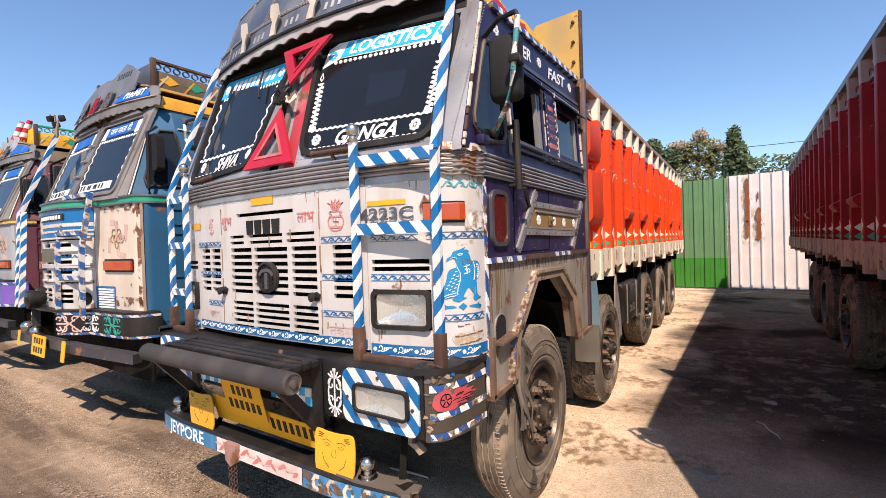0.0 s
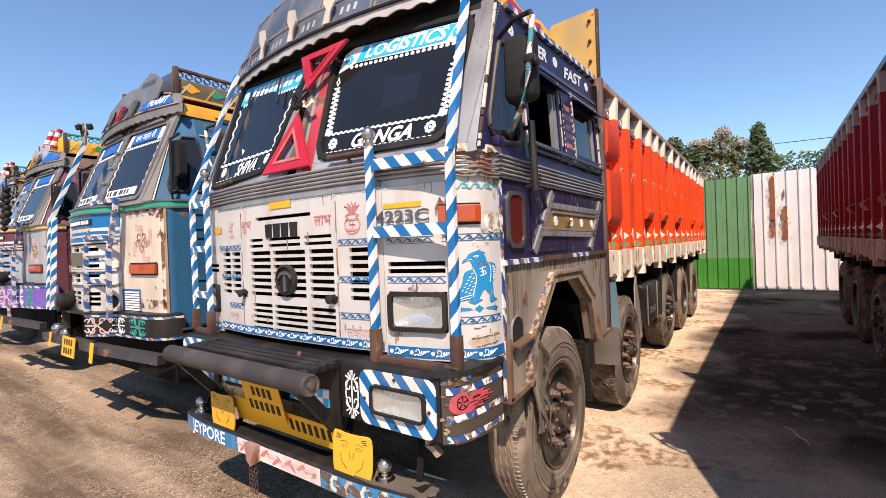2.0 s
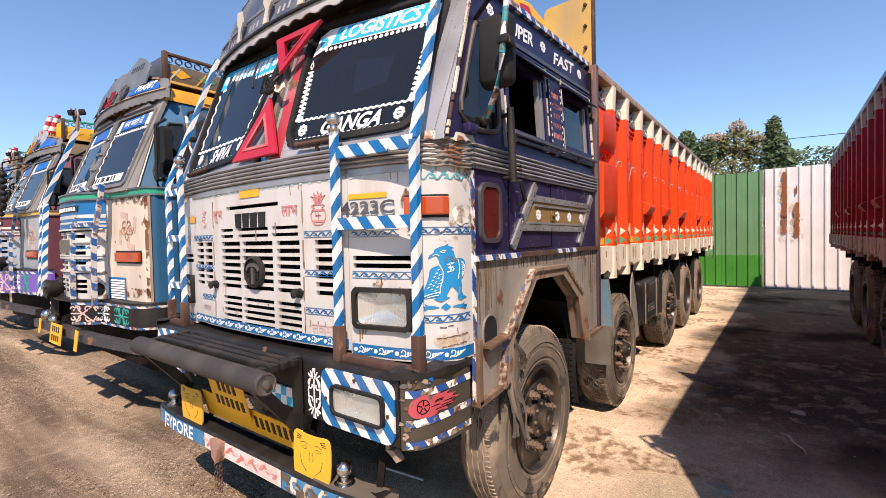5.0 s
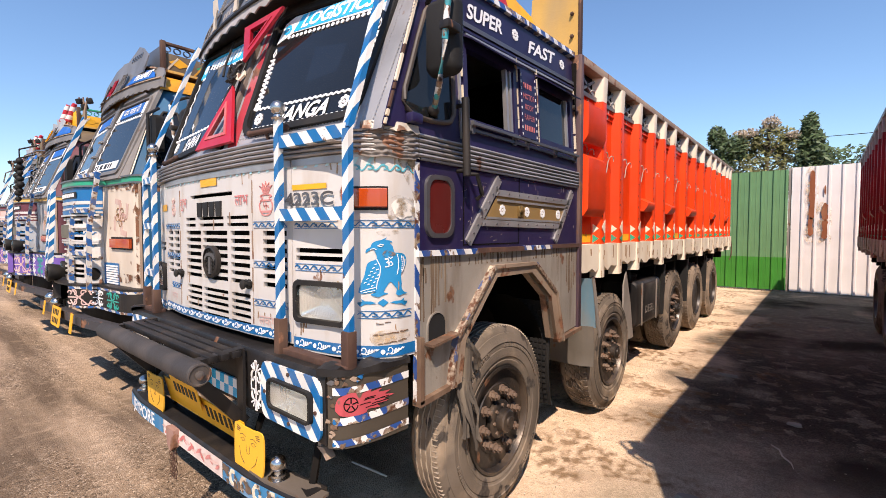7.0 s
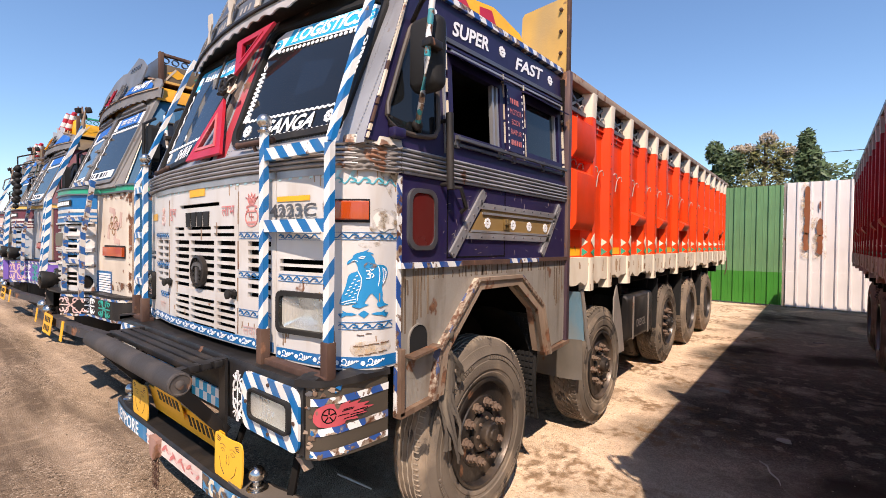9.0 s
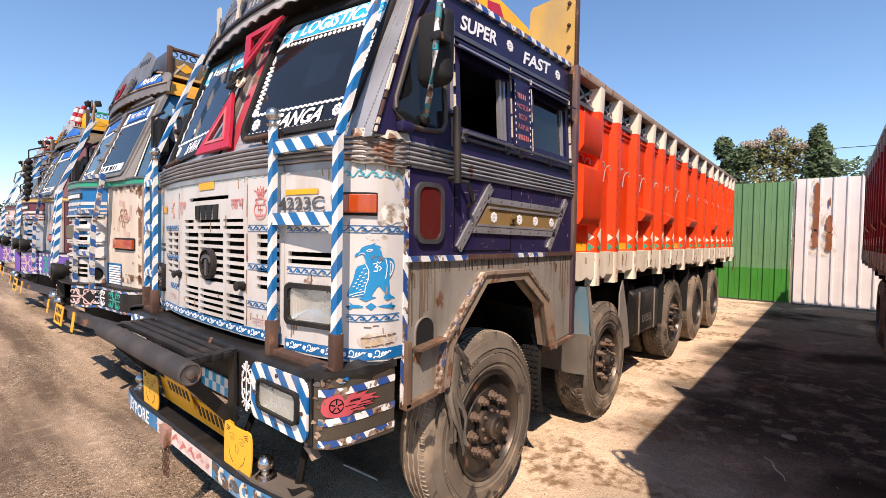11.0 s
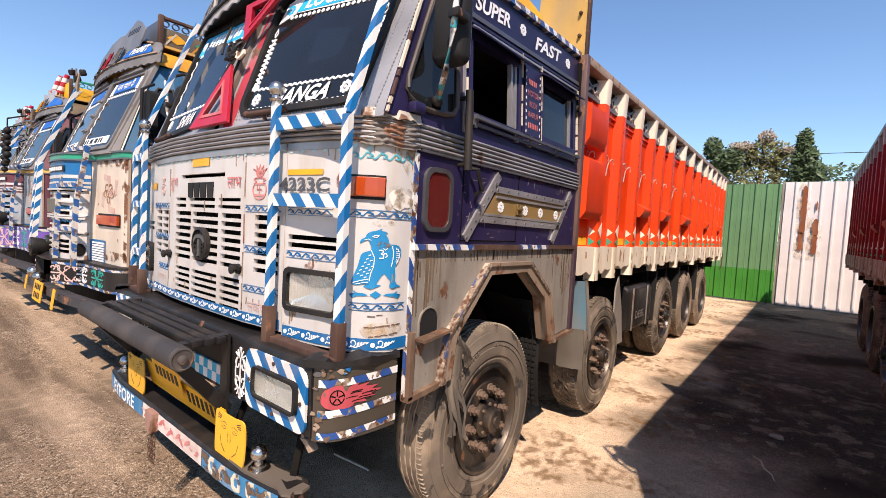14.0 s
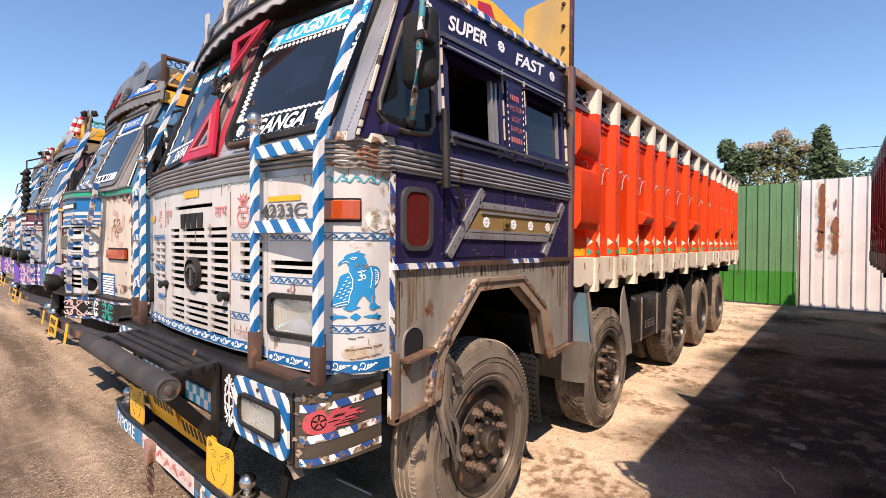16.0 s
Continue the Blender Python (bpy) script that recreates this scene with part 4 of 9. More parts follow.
def cargo_body(parent, colour, posts, y0, y1, top=2.62, detailed=True, pale=M_RAILCREAM):
    """A steel body with upright posts, recessed panels, a pale base rail and an open top rail."""
    X = 1.10
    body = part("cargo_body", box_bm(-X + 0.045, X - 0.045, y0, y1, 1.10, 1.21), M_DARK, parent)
    bm = B()
    box(bm, -X, X, y0 - 0.02, y0 + 0.03, 1.2, top + 0.02, 0.004)
    part("headboard", bm, colour, body)
    bm = B()
    box(bm, -X, X, y1 - 0.05, y1, 1.2, top - 0.15, 0.004)
    part("tailboard", bm, colour, body)
    for s in (1, -1):
        near = s == (1 if detailed else -1)
        bm = B()
        box(bm, s * (X - 0.055), s * (X - 0.035), y0, y1, 1.36, top - 0.16)
        part("side_sheet", bm, colour, body)
        bm = B()
        # ragged lower edge, nearly flush with the posts
        ys = span(y0, y1, 90)
        rg = random.Random(int(10 * top))
        low = [1.19 + (rg.uniform(-0.035, 0.02) if near else 0.0) for _ in ys]
        rows = [[bm.verts.new((s * (X + px), y, z0 if z0 else lo)) for y, lo in zip(ys, low)] for px, z0 in ((0.022, 1.372), (0.022, 0), (-0.05, 0), (-0.05, 1.372))]
        for p, q in zip(rows, rows[1:] + rows[:1]):
            quad_ring(bm, p, q, False)
        bm.faces.new([r[0] for r in rows]), bm.faces.new([r[-1] for r in rows][::-1])
        rail = part("base_rail", bm, pale, body, "pale-painted base rail with rust")
        rnd = random.Random(int(10 * y1))
        bm = B()
        for k in range(46 if near else 0):
            y, z = rnd.uniform(y0 + 0.1, y1 - 0.1), rnd.uniform(1.24, 1.37)
            strip(bm, [(y, z), (y + rnd.uniform(-0.006, 0.006), z - rnd.uniform(0.01, 0.03)), (y + rnd.uniform(-0.01, 0.01), max(1.21, z - rnd.uniform(0.03, 0.12)))], rnd.uniform(0.004, 0.02), lambda u, v, d: (s * (X + 0.022 + d), u, v), 0.0, 0.0015)
        if near:
            tagged(part("rust_staining", bm, M_RUSTRUN, rail, "brown rust runs"), kind="stuff")
        else:
            bm.free()
        bm = B()
        box(bm, s * (X - 0.07), s * (X + 0.035), y0, y1, top + 0.012, top + 0.07, 0.006)
        part("top_rail", bm, M_RUSTCREAM if detailed else M_ALU_DARK, body, "rust-stained top rail")
        for i, y in enumerate(posts):
            bm = B()
            w = 0.058
            # a pressed channel: a flat face with sloping flanks
            prof = ((X - 0.04, -w - 0.02), (X + 0.028, -w + 0.012), (X + 0.032, -w + 0.02), (X + 0.032, w - 0.02), (X + 0.028, w - 0.012), (X - 0.04, w + 0.02))
            a = [bm.verts.new((s * px, y + py, 1.37)) for px, py in prof]
            b = [bm.verts.new((s * px, y + py, top - 0.165)) for px, py in prof]
            quad_ring(bm, a, b), bm.faces.new(a[::-1]), bm.faces.new(b)
            post = part("post", bm, colour, body)
            for za, zb in ((top - 0.165, top + 0.02), (1.11 if i % 2 == 0 or i < 3 else 1.2, 1.37)):
                bm = B()
                a = [bm.verts.new((s * px, y + py, za)) for px, py in prof]
                b = [bm.verts.new((s * (px + (0.008 if zb > 2 and px > X else 0)), y + py, zb)) for px, py in prof]
                quad_ring(bm, a, b), bm.faces.new(a[::-1]), bm.faces.new(b)
                pe = part("post_end", bm, pale, post, "pale post end")
                if near and zb < 2:
                    bm = B()
                    rp = random.Random(int(100 * y))
                    for k in range(3):
                        u, z = y + rp.uniform(-0.035, 0.035), rp.uniform(za + 0.03, zb)
                        strip(bm, [(u, z), (u + rp.uniform(-0.004, 0.004), z - rp.uniform(0.02, 0.07))], rp.uniform(0.004, 0.018), lambda a, b, d: (s * (X + 0.0322 + d), a, max(b, za + 0.002)), 0.0, 0.0015)
                    tagged(part("rust_staining", bm, M_RUSTRUN, pe), kind="stuff")
        edges = [y0, *posts, y1]
        part("back_strip", box_bm(*sorted((s * (X - 0.055), s * (X - 0.050))), y0, y1, top - 0.16, top + 0.02, 0), M_MESH, body)
        if not near:
            continue
        for i, (a, b) in enumerate(zip(edges, edges[1:])):
            c = (a + b) / 2
            # ornament band under the top rail
            bm = B()
            f = lambda u, v, d: (s * (X - 0.03 + d), u, v)
            for q in ((a + 0.09, top - 0.02, b - 0.09, top - 0.14), (a + 0.09, top - 0.14, b - 0.09, top - 0.02)):
                strip(bm, [(q[0], q[1]), (q[2], q[3])], 0.02, f, 0, 0.012)
            strip(bm, [(a + 0.05, top - 0.152), (b - 0.05, top - 0.152)], 0.03, f, 0, 0.02)
            part("lattice", bm, M_ALU_DARK, body)
            # folded lip of the bay's sheet, and the studs down the post's flank
            bm = B()
            strip(bm, [(a + 0.07, top - 0.205), (b - 0.07, top - 0.205)], 0.012, f, 0, 0.016)
            strip(bm, [(a + 0.07, top - 0.245), (b - 0.07, top - 0.245)], 0.006, f, -0.004, 0.006)
            part("sheet_lip", bm, colour, body)
            if detailed and i < len(posts):
                bm = B()
                for z in span(1.48, top - 0.30, 8):
                    disc(bm, posts[i] - 0.028, z, 0.0065, lambda u, v, d: (s * (X + 0.032 + d), u, v), 0.0, 0.004, 6)
                tagged(part("post_studs", bm, M_STUD, body), kind="stuff")
            # painted marks at the foot
            fp = lambda u, v, d: (s * (X + 0.0335 + d), u, v)
            fq = lambda u, v, d: (s * (X - 0.0345 + d), u, v)
            if i < len(posts):
                p = posts[i]
                flank = lambda u, v, d: (s * (X - 0.04 + 0.068 * u - 0.4 * d), p - 0.078 + 0.032 * u - 0.9 * d, v)
                bm = B()
                prism(bm, [(p - 0.036, 1.500), (p + 0.036, 1.440), (p + 0.036, 1.560)], fp, 0.002, -0.0005)
                prism(bm, [(0.85, 1.490), (0.25, 1.455), (0.25, 1.525)], flank, 0.003, -0.0005)
                part("white_mark", bm, M_RAILCREAM, body)
                bm = B()
                prism(bm, [(p - 0.036, 1.410), (p + 0.036, 1.376), (p + 0.036, 1.438)], fp, 0.002, -0.0005)
                prism(bm, [(0.85, 1.412), (0.25, 1.378), (0.25, 1.444)], flank, 0.003, -0.0005)
                part("green_mark", bm, M_GREENP, body)
            if i % 2 == 0:
                bm = B()
                prism(bm, [(a + 0.09, 1.385), (b - 0.09, 1.385), (b - 0.09, 1.445), (a + 0.09, 1.445)], fq, 0.002, -0.0005)
                part("yellow_mark", bm, M_YELLOW, body)
            for z in (top - 0.14, top - 0.57):
                bm = B()
                hook(bm, s * (X - 0.035), c + 0.03, z, s)
                if z < top - 0.5:
                    hook(bm, s * (X - 0.035), c - 0.10, z + 0.015, s)
                part("rope_hook", bm, M_HOOK if detailed else colour, body, "bent pale metal rope hook")
            # pressed lockers between some posts
            for za, zb, d in ((1.58, 2.05, 0.085), (2.10, 2.43, 0.080)) if i == 0 else ((1.66, 1.80, 0.09),) if i in (3, 5, 7, 10, 13) else ():
                big = i == 0
                bm = B()
                u0, u1 = a + (0.02 if big else 0.10), b - (0.02 if big else 0.06)
                rows = [[bm.verts.new((s * px, u, z)) for u, z in ((u0 + q, zc), (u1 - q, zc))] for px, q, zc in
                        ((X - 0.04, 0, zb), (X - 0.02 + d, 0.03, zb - 0.06), (X - 0.02 + d, 0.03, za + 0.05), (X - 0.02 + d * 0.6, 0.03, za), (X - 0.04, 0, za))]
                for p, q in zip(rows, rows[1:]):
                    quad_ring(bm, p, q, False)
                bm.faces.new([r[0] for r in rows]), bm.faces.new([r[1] for r in rows][::-1])
                part("pocket", bm, colour, body)
    return body


def box_bm(x0, x1, y0, y1, z0, z1, bevel=0.004):
    bm = B()
    box(bm, x0, x1, y0, y1, z0, z1, bevel)
    return bm


def chassis(parent, y1, tank_side=1):
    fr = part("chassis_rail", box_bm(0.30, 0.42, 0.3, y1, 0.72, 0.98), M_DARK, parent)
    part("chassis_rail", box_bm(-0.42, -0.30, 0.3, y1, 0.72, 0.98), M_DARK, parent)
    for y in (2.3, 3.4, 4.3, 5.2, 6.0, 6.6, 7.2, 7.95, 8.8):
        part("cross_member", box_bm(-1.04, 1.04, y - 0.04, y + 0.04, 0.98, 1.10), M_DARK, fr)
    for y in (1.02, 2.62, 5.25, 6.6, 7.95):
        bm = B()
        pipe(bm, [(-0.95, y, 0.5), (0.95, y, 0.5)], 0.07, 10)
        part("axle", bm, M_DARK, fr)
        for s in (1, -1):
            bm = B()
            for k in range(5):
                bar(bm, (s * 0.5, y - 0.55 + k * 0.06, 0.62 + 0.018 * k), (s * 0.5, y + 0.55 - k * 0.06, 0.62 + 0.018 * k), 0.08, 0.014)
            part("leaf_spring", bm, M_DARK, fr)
    return fr


# ---- forward-control cab, shape shared by the painted lorries ----
FRONT = ((0.0, -0.02), (0.4, -0.012), (0.7, 0.02), (0.9, 0.05), (1.02, 0.085), (1.10, 0.135), (1.14, 0.21), (1.146, 0.30))


def front_at(s):
    """A point and outward normal of the cab's front outline, s metres along it from the middle."""
    sg, q = (1, s) if s >= 0 else (-1, -s)
    for (xa, ya), (xb, yb) in zip(FRONT, FRONT[1:]):
        d = math.hypot(xb - xa, yb - ya)
        if q <= d or (xb, yb) == FRONT[-1]:
            t = q / d
            return sg * (xa + (xb - xa) * t), ya + (yb - ya) * t, sg * (yb - ya) / d, -(xb - xa) / d
        q -= d


def F(s, z, d=0.0):
    x, y, nx, ny = front_at(s)
    return (x + nx * d, y + ny * d, z)


def S(y, z, d=0.0):
    """The cab's right side."""
    x = 1.146 - max(0.0, z - 1.87) * 0.058
    return (x + d, y, z)


def SL(y, z, d=0.0):
    x, yy, zz = S(y, z, d)
    return (-x, yy, zz)


def pane_plane(q, mirror=False):
    """A windscreen's face over its four corners (0, 0), (0.6, 0), (0, 0.475), (0.6, 0.475): u to the right, v up the slope."""
    a, b, c, e = (Vector(p) for p in q)
    n = (b - a).cross(c - a).normalized() * (-1 if mirror else 1)

    def at(u, v, d=0.0):
        k, h = (0.60 - u if mirror else u) / 0.60, v / 0.475
        return (a * (1 - k) + b * k) * (1 - h) + (c * (1 - k) + e * k) * h + n * d
    return at


W = pane_plane(((0.303, 0.086, 2.010), (0.903, 0.139, 1.999), (0.215, 0.306, 2.537), (0.902, 0.335, 2.482)))
WL = pane_plane(((-0.303, 0.086, 2.010), (-0.885, 0.138, 2.000), (-0.250, 0.306, 2.540), (-0.895, 0.355, 2.575)), True)


def arch_outline():
    return [(0.585, 0.775), (0.616, 0.963), (0.881, 1.236), (1.245, 1.236), (1.487, 1.069), (1.576, 0.789)]

# ---- the white and purple lorry ----
def cab_shell(t, side_mat, skirt_mat, front_mat, side_windows):
    """Closed cab: sides with windows, roof, back, floor, windscreens and the sloping front."""
    shell = part("cab_roof", box_bm(-1.08, 1.08, 0.42, 1.92, 2.60, 2.66, 0.01), M_STEEL, t)
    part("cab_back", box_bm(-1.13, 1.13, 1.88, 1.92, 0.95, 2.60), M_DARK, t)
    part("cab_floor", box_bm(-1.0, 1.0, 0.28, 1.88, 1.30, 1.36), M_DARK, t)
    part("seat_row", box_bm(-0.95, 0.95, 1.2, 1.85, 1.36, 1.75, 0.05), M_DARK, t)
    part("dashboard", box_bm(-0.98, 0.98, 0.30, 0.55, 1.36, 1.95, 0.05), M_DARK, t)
    for fn in (S, SL):
        # upper side: slopes with the screen pillar in front
        bm = B()
        ys = sorted({0.47, 0.65, 1.0, 1.4, 1.90, *(h[i] for h in side_windows for i in (0, 1))})
        grid_panel(bm, ys, [1.87, 2.2, 2.62], side_windows, fn, 0.03)
        prism(bm, [(0.118, 1.87), (0.47, 1.87), (0.47, 2.62), (0.402, 2.62)], fn, 0.0, -0.03)
        part("upper_side", bm, side_mat, t)
        bm = B()
        grid_panel(bm, [0.30, 0.6, 1.2, 1.90], [1.385, 1.76], [], fn, 0.03)
        part("lower_side", bm, side_mat, t)
        bm = B()
        prism(bm, [(0.30, 1.37), (0.30, 0.75), *arch_outline(), (1.94, 0.82), (1.94, 1.37)], fn, 0.0, -0.02)
        part("skirt", bm, skirt_mat, t)
    # corner posts between screen and side, and the band over the screens
    for s in (1, -1):
        bm = B()
        mir = lambda p: Vector((s * p[0], p[1], p[2]))
        quad = [mir(W(0.72, -0.15)), mir(S(0.113, 1.855)), mir(S(0.402, 2.62)), mir(W(0.715, 0.70))]
        vs = [bm.verts.new(p) for p in quad] + [bm.verts.new(p + Vector((-s * 0.02, 0.03, 0))) for p in quad]
        bm.faces.new(vs[:4]), bm.faces.new(vs[4:][::-1]), quad_ring(bm, vs[:4], vs[4:])
        part("screen_pillar", bm, M_PILLAR, t, "blue-grey riveted screen pillar")
    for fn in (W, WL):
        bm = B()
        us = [-0.245, -0.10, 0.1, 0.3, 0.5, 0.70, 0.73] if fn is W else [-0.13, -0.10, 0.1, 0.3, 0.5, 0.70, 0.905]
        grid_panel(bm, us, [-0.155, -0.065, 0.565, 0.73], [(-0.095, 0.695, -0.068, 0.567)], fn, 0.03)
        scr = part("screen_surround", bm, M_SURROUND, t)
        bm = B()
        outer, inner = rounded(-0.105, 0.705, -0.082, 0.580, 0.085), rounded(-0.075, 0.675, -0.052, 0.552, 0.06)
        ring_frame(bm, outer, inner, fn, -0.012, 0.016)
        part("rubber_seal", bm, M_RUBBER, scr)
        bm = B()
        prism(bm, rounded(-0.09, 0.69, -0.066, 0.565, 0.07), fn, 0.0, -0.006)
        part("windscreen", bm, M_TINT, scr, "dark tinted windscreen glass")
    return shell


def grille_holes():
    hs = []
    for k in range(7):
        z = 1.470 - k * 0.0385
        for a, b in ((-0.332, -0.131), (-0.108, 0.171), (0.204, 0.385), (-0.70, -0.59), (-0.57, -0.455), (0.488, 0.655)):
            hs.append((a, b, z - 0.022, z))
    for k in range(5):
        z = 1.172 - k * 0.033
        for a, b in ((-0.325, -0.131), (-0.108, 0.171), (0.204, 0.385)):
            hs.append((a, b, z - 0.020, z))
    for a, b in ((-0.335, -0.20), (-0.145, 0.135), (0.17, 0.375)):
        hs += [(a, b, 1.526, 1.542), (a, b, 1.492, 1.508)]
    hs.append((-0.265, 0.225, 1.643, 1.662))
    for z in (1.398, 1.366):
        hs += [(0.715, 1.00, z - 0.020, z), (-1.00, -0.775, z - 0.020, z)]
    return hs


def lamp_unit(parent, fn, u0, u1, v0, v1, rim, name="headlight", w=0.020, low=-0.01, lift=0.010, dish=0.028):
    """A rectangular lamp: rim, reflector dish and ribbed glass."""
    bm = B()
    ring_frame(bm, rounded(u0, u1, v0, v1, 0.03), rounded(u0 + w, u1 - w, v0 + w, v1 - w, 0.02), fn, low, lift + 0.012)
    lamp = part(name, bm, rim, parent)
    bm = B()
    cu, cv = (u0 + u1) / 2, (v0 + v1) / 2
    e = w - 0.002
    edge = rounded(u0 + e, u1 - e, v0 + e, v1 - e, 0.02)
    rings = [[bm.verts.new(fn(cu + (u - cu) * k, cv + (v - cv) * k, min(0.003, lift) - dish * (1 - k * k))) for u, v in edge] for k in (1.0, 0.88, 0.72, 0.55, 0.38, 0.2)]
    for p, q in zip(rings, rings[1:]):
        quad_ring(bm, p, q)
    bm.faces.new(rings[-1])
    part("reflector", bm, M_REFLECT, lamp)
    bm = B()
    us = span(u0 + e, u1 - e, 28)
    rows = [[bm.verts.new(fn(u, v, lift + 0.012 * math.sin(math.pi * j / 6) + 0.0012 * (i % 2))) for i, u in enumerate(us)] for j, v in enumerate(span(v0 + e, v1 - e, 6))]
    for a, b in zip(rows, rows[1:]):
        quad_ring(bm, a, b, False)
    part("lens", bm, M_LENS, lamp, "ribbed clear lamp glass").visible_shadow = False
    return lamp


def guard_post(t, x, y, top, mat, knob=True):
    bm = B()
    bar(bm, (x, y, 1.06), (x, y, top), 0.036, 0.024, (0, 1, 0))
    g = part("guard_post", bm, mat, t)
    part("guard_foot", box_bm(x - 0.021, x + 0.021, y - 0.021, y + 0.021, 0.95, 1.10, 0.003), M_RUST, g, "rusty guard foot")
    if knob:
        bm = B()
        lathe(bm, [(0.024, top), (0.028, top + 0.008), (0.018, top + 0.014), (0.017, top + 0.022)], lambda a, b, h: (x + a, y + b, h), 16)
        ball(bm, (x, y, top + 0.05), 0.031)
        part("knob", bm, M_CHROME, g, "tarnished metal ball knob")
    return g


def white_lorry():
    t = thing("lorry", pose(-2.1, 1.5, 0), "white and purple ten-wheel lorry with striped guards and orange-red cargo body", "lorry", "parked lorries")
    windows = [(0.65, 1.09, 1.985, 2.33), (1.36, 1.81, 2.005, 2.33)]
    cab_shell(t, M_PURPLE, M_SKIRT, M_WHITE, windows)

    # front sheet with its slots, in three panels
    holes = grille_holes()
    zs = [0.985, 1.1, 1.3, 1.5, 1.6, 1.765]
    for a, b, nm in ((-0.425, 0.410, "front_flap"), (0.413, 0.69, "front_panel"), (-0.75, -0.428, "front_panel")):
        bm = B()
        grid_panel(bm, [*span(a, b, 8)], zs, [h for h in holes if a < h[0] and h[1] < b], F, 0.02)
        part(nm, bm, M_WHITE, t)
    for sg in (1, -1):
        bm = B()
        lo, hi = (0.693, 1.30) if sg > 0 else (-1.30, -0.753)
        lamp = (0.715, 1.005, 1.088, 1.265) if sg > 0 else (-1.005, -0.765, 1.088, 1.265)
        grid_panel(bm, span(lo, hi, 18), [0.965, 1.1, 1.3, 1.5, 1.6, 1.765], [h for h in holes if lo < h[0] and h[1] < hi] + [lamp], F, 0.02)
        part("corner_panel", bm, M_WHITE, t)
        lamp_unit(t, F, *lamp, M_RUBBER)
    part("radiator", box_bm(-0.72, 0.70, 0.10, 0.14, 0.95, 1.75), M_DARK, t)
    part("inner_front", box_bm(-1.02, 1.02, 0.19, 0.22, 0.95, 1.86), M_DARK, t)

    # ribbed metal band round the cab under the glass
    for lo, hi, fn, k in ((-1.30, 1.30, F, 40), (0.305, 1.90, S, 8), (0.305, 1.90, SL, 8)):
        bm = B()
        zp = []
        for i in range(5):
            z = 1.768 + i * 0.020
            zp += [(z, -0.006), (z + 0.0035, -0.006), (z + 0.0045, 0.010), (z + 0.011, 0.015), (z + 0.0185, 0.010), (z + 0.0195, -0.006)]
        zp.append((1.868, 0.0))
        us = span(lo, hi, k)
        rows = [[bm.verts.new(fn(u, z, d + 0.002)) for u in us] for z, d in zp] + [[bm.verts.new(fn(u, z, -0.02)) for u in us] for z in (1.868, 1.768)]
        for a, b in zip(rows, rows[1:] + rows[:1]):
            quad_ring(bm, a, b, False)
        part("ribbed_band", bm, M_ALU, t, "dented ribbed aluminium band")

    # striped push guards
    mats = {1: M_STRIPE_V, -1: M_STRIPE_VL}
    for s, xi, xo in ((1, 0.665, 1.088), (-1, -0.79, -1.03)):
        gi = guard_post(t, xi, -0.025, 1.93, mats[s])
        go = guard_post(t, xo, 0.0, 1.84, mats[s], False)
        for z, h in ((1.835, 0.05), (1.535, 0.05)) if s > 0 else ((1.79, 0.04), (1.50, 0.04), (1.20, 0.04)):
            bm = B()
            bar(bm, (xi, -0.022, z), (xo, 0.003, z), 0.028, h)
            part("guard_rail", bm, M_STRIPE_H, gi)
        bm = B()
        bar(bm, (xo, 0.0, 1.84), (s * 1.0, 0.345, 2.76), 0.036, 0.024, (0, 1, 0))
        part("slanting_guard", bm, mats[s], go)
        part("guard_plate", box_bm(min(xi, xo) - 0.02, max(xi, xo) + 0.02, -0.03, 0.02, 0.948, 0.975, 0.003), M_RUST, gi)
    return t


LORRY = white_lorry()
chassis(LORRY, 9.3)
cargo_body(LORRY, M_RED, POSTS, 2.0, 9.43)
for s in (1, -1):
    wheel(LORRY, s * 1.12, 1.0, s, 0.505, lugs=False, width=0.225)
    wheel(LORRY, s * 1.08, 2.82, s, 0.49)
    wheel(LORRY, s * 1.04, 5.25, s, dual=True)
    wheel(LORRY, s * 1.04, 6.60, s, deep=True, dual=True, rubber=M_TYRE_TAN)
    wheel(LORRY, s * 1.04, 7.95, s, deep=True, dual=True, rubber=M_TYRE_TAN)


# ---- the maroon lorry on the other side of the lane ----
def maroon_lorry():
    t = thing("lorry", pose(1.938, 1.45, 0, 0, 0, -0.64), "maroon high-sided lorry with cream rails in its own shade", "lorry", "parked lorries")
    cab_shell(t, M_PURPLE, M_STEEL, M_WHITE, [(0.65, 1.09, 1.985, 2.33), (1.36, 1.81, 2.005, 2.33)])
    bm = B()
    grid_panel(bm, span(-1.30, 1.30, 40), [0.965, 1.4, 1.868], [], F, 0.02)
    part("front_panel", bm, M_WHITE, t)
    chassis(t, 10.9)
    # out-of-view roof block and board, added to shape the shadow on the lane
    roof = part("unseen_roof_block", box_bm(-1.07, 1.07, 0.44, 1.90, 2.655, 3.0, 0.03), M_STEEL, t)
    part("unseen_corner_board", box_bm(-1.10, -0.86, 1.955, 1.975, 2.66, 3.27, 0.004), M_BOARD, roof)
    y1 = 11.05
    posts = [2.44 + i * 0.5 for i in range(18)]
    cargo_body(t, M_MAROON, [p for p in posts if p < y1 - 0.2], 2.0, y1, 2.80, False, M_RAILPINK)
    for s in (1, -1):
        wheel(t, s * 1.05, 1.02, s)
        wheel(t, s * 1.04, 2.66, s)
        wheel(t, s * 1.02, 5.05, s, dual=True)
        wheel(t, s * 1.02, 6.6, s, deep=True, dual=True)
        wheel(t, s * 1.02, 8.0, s, deep=True, dual=True)
    return t


MAROON = maroon_lorry()

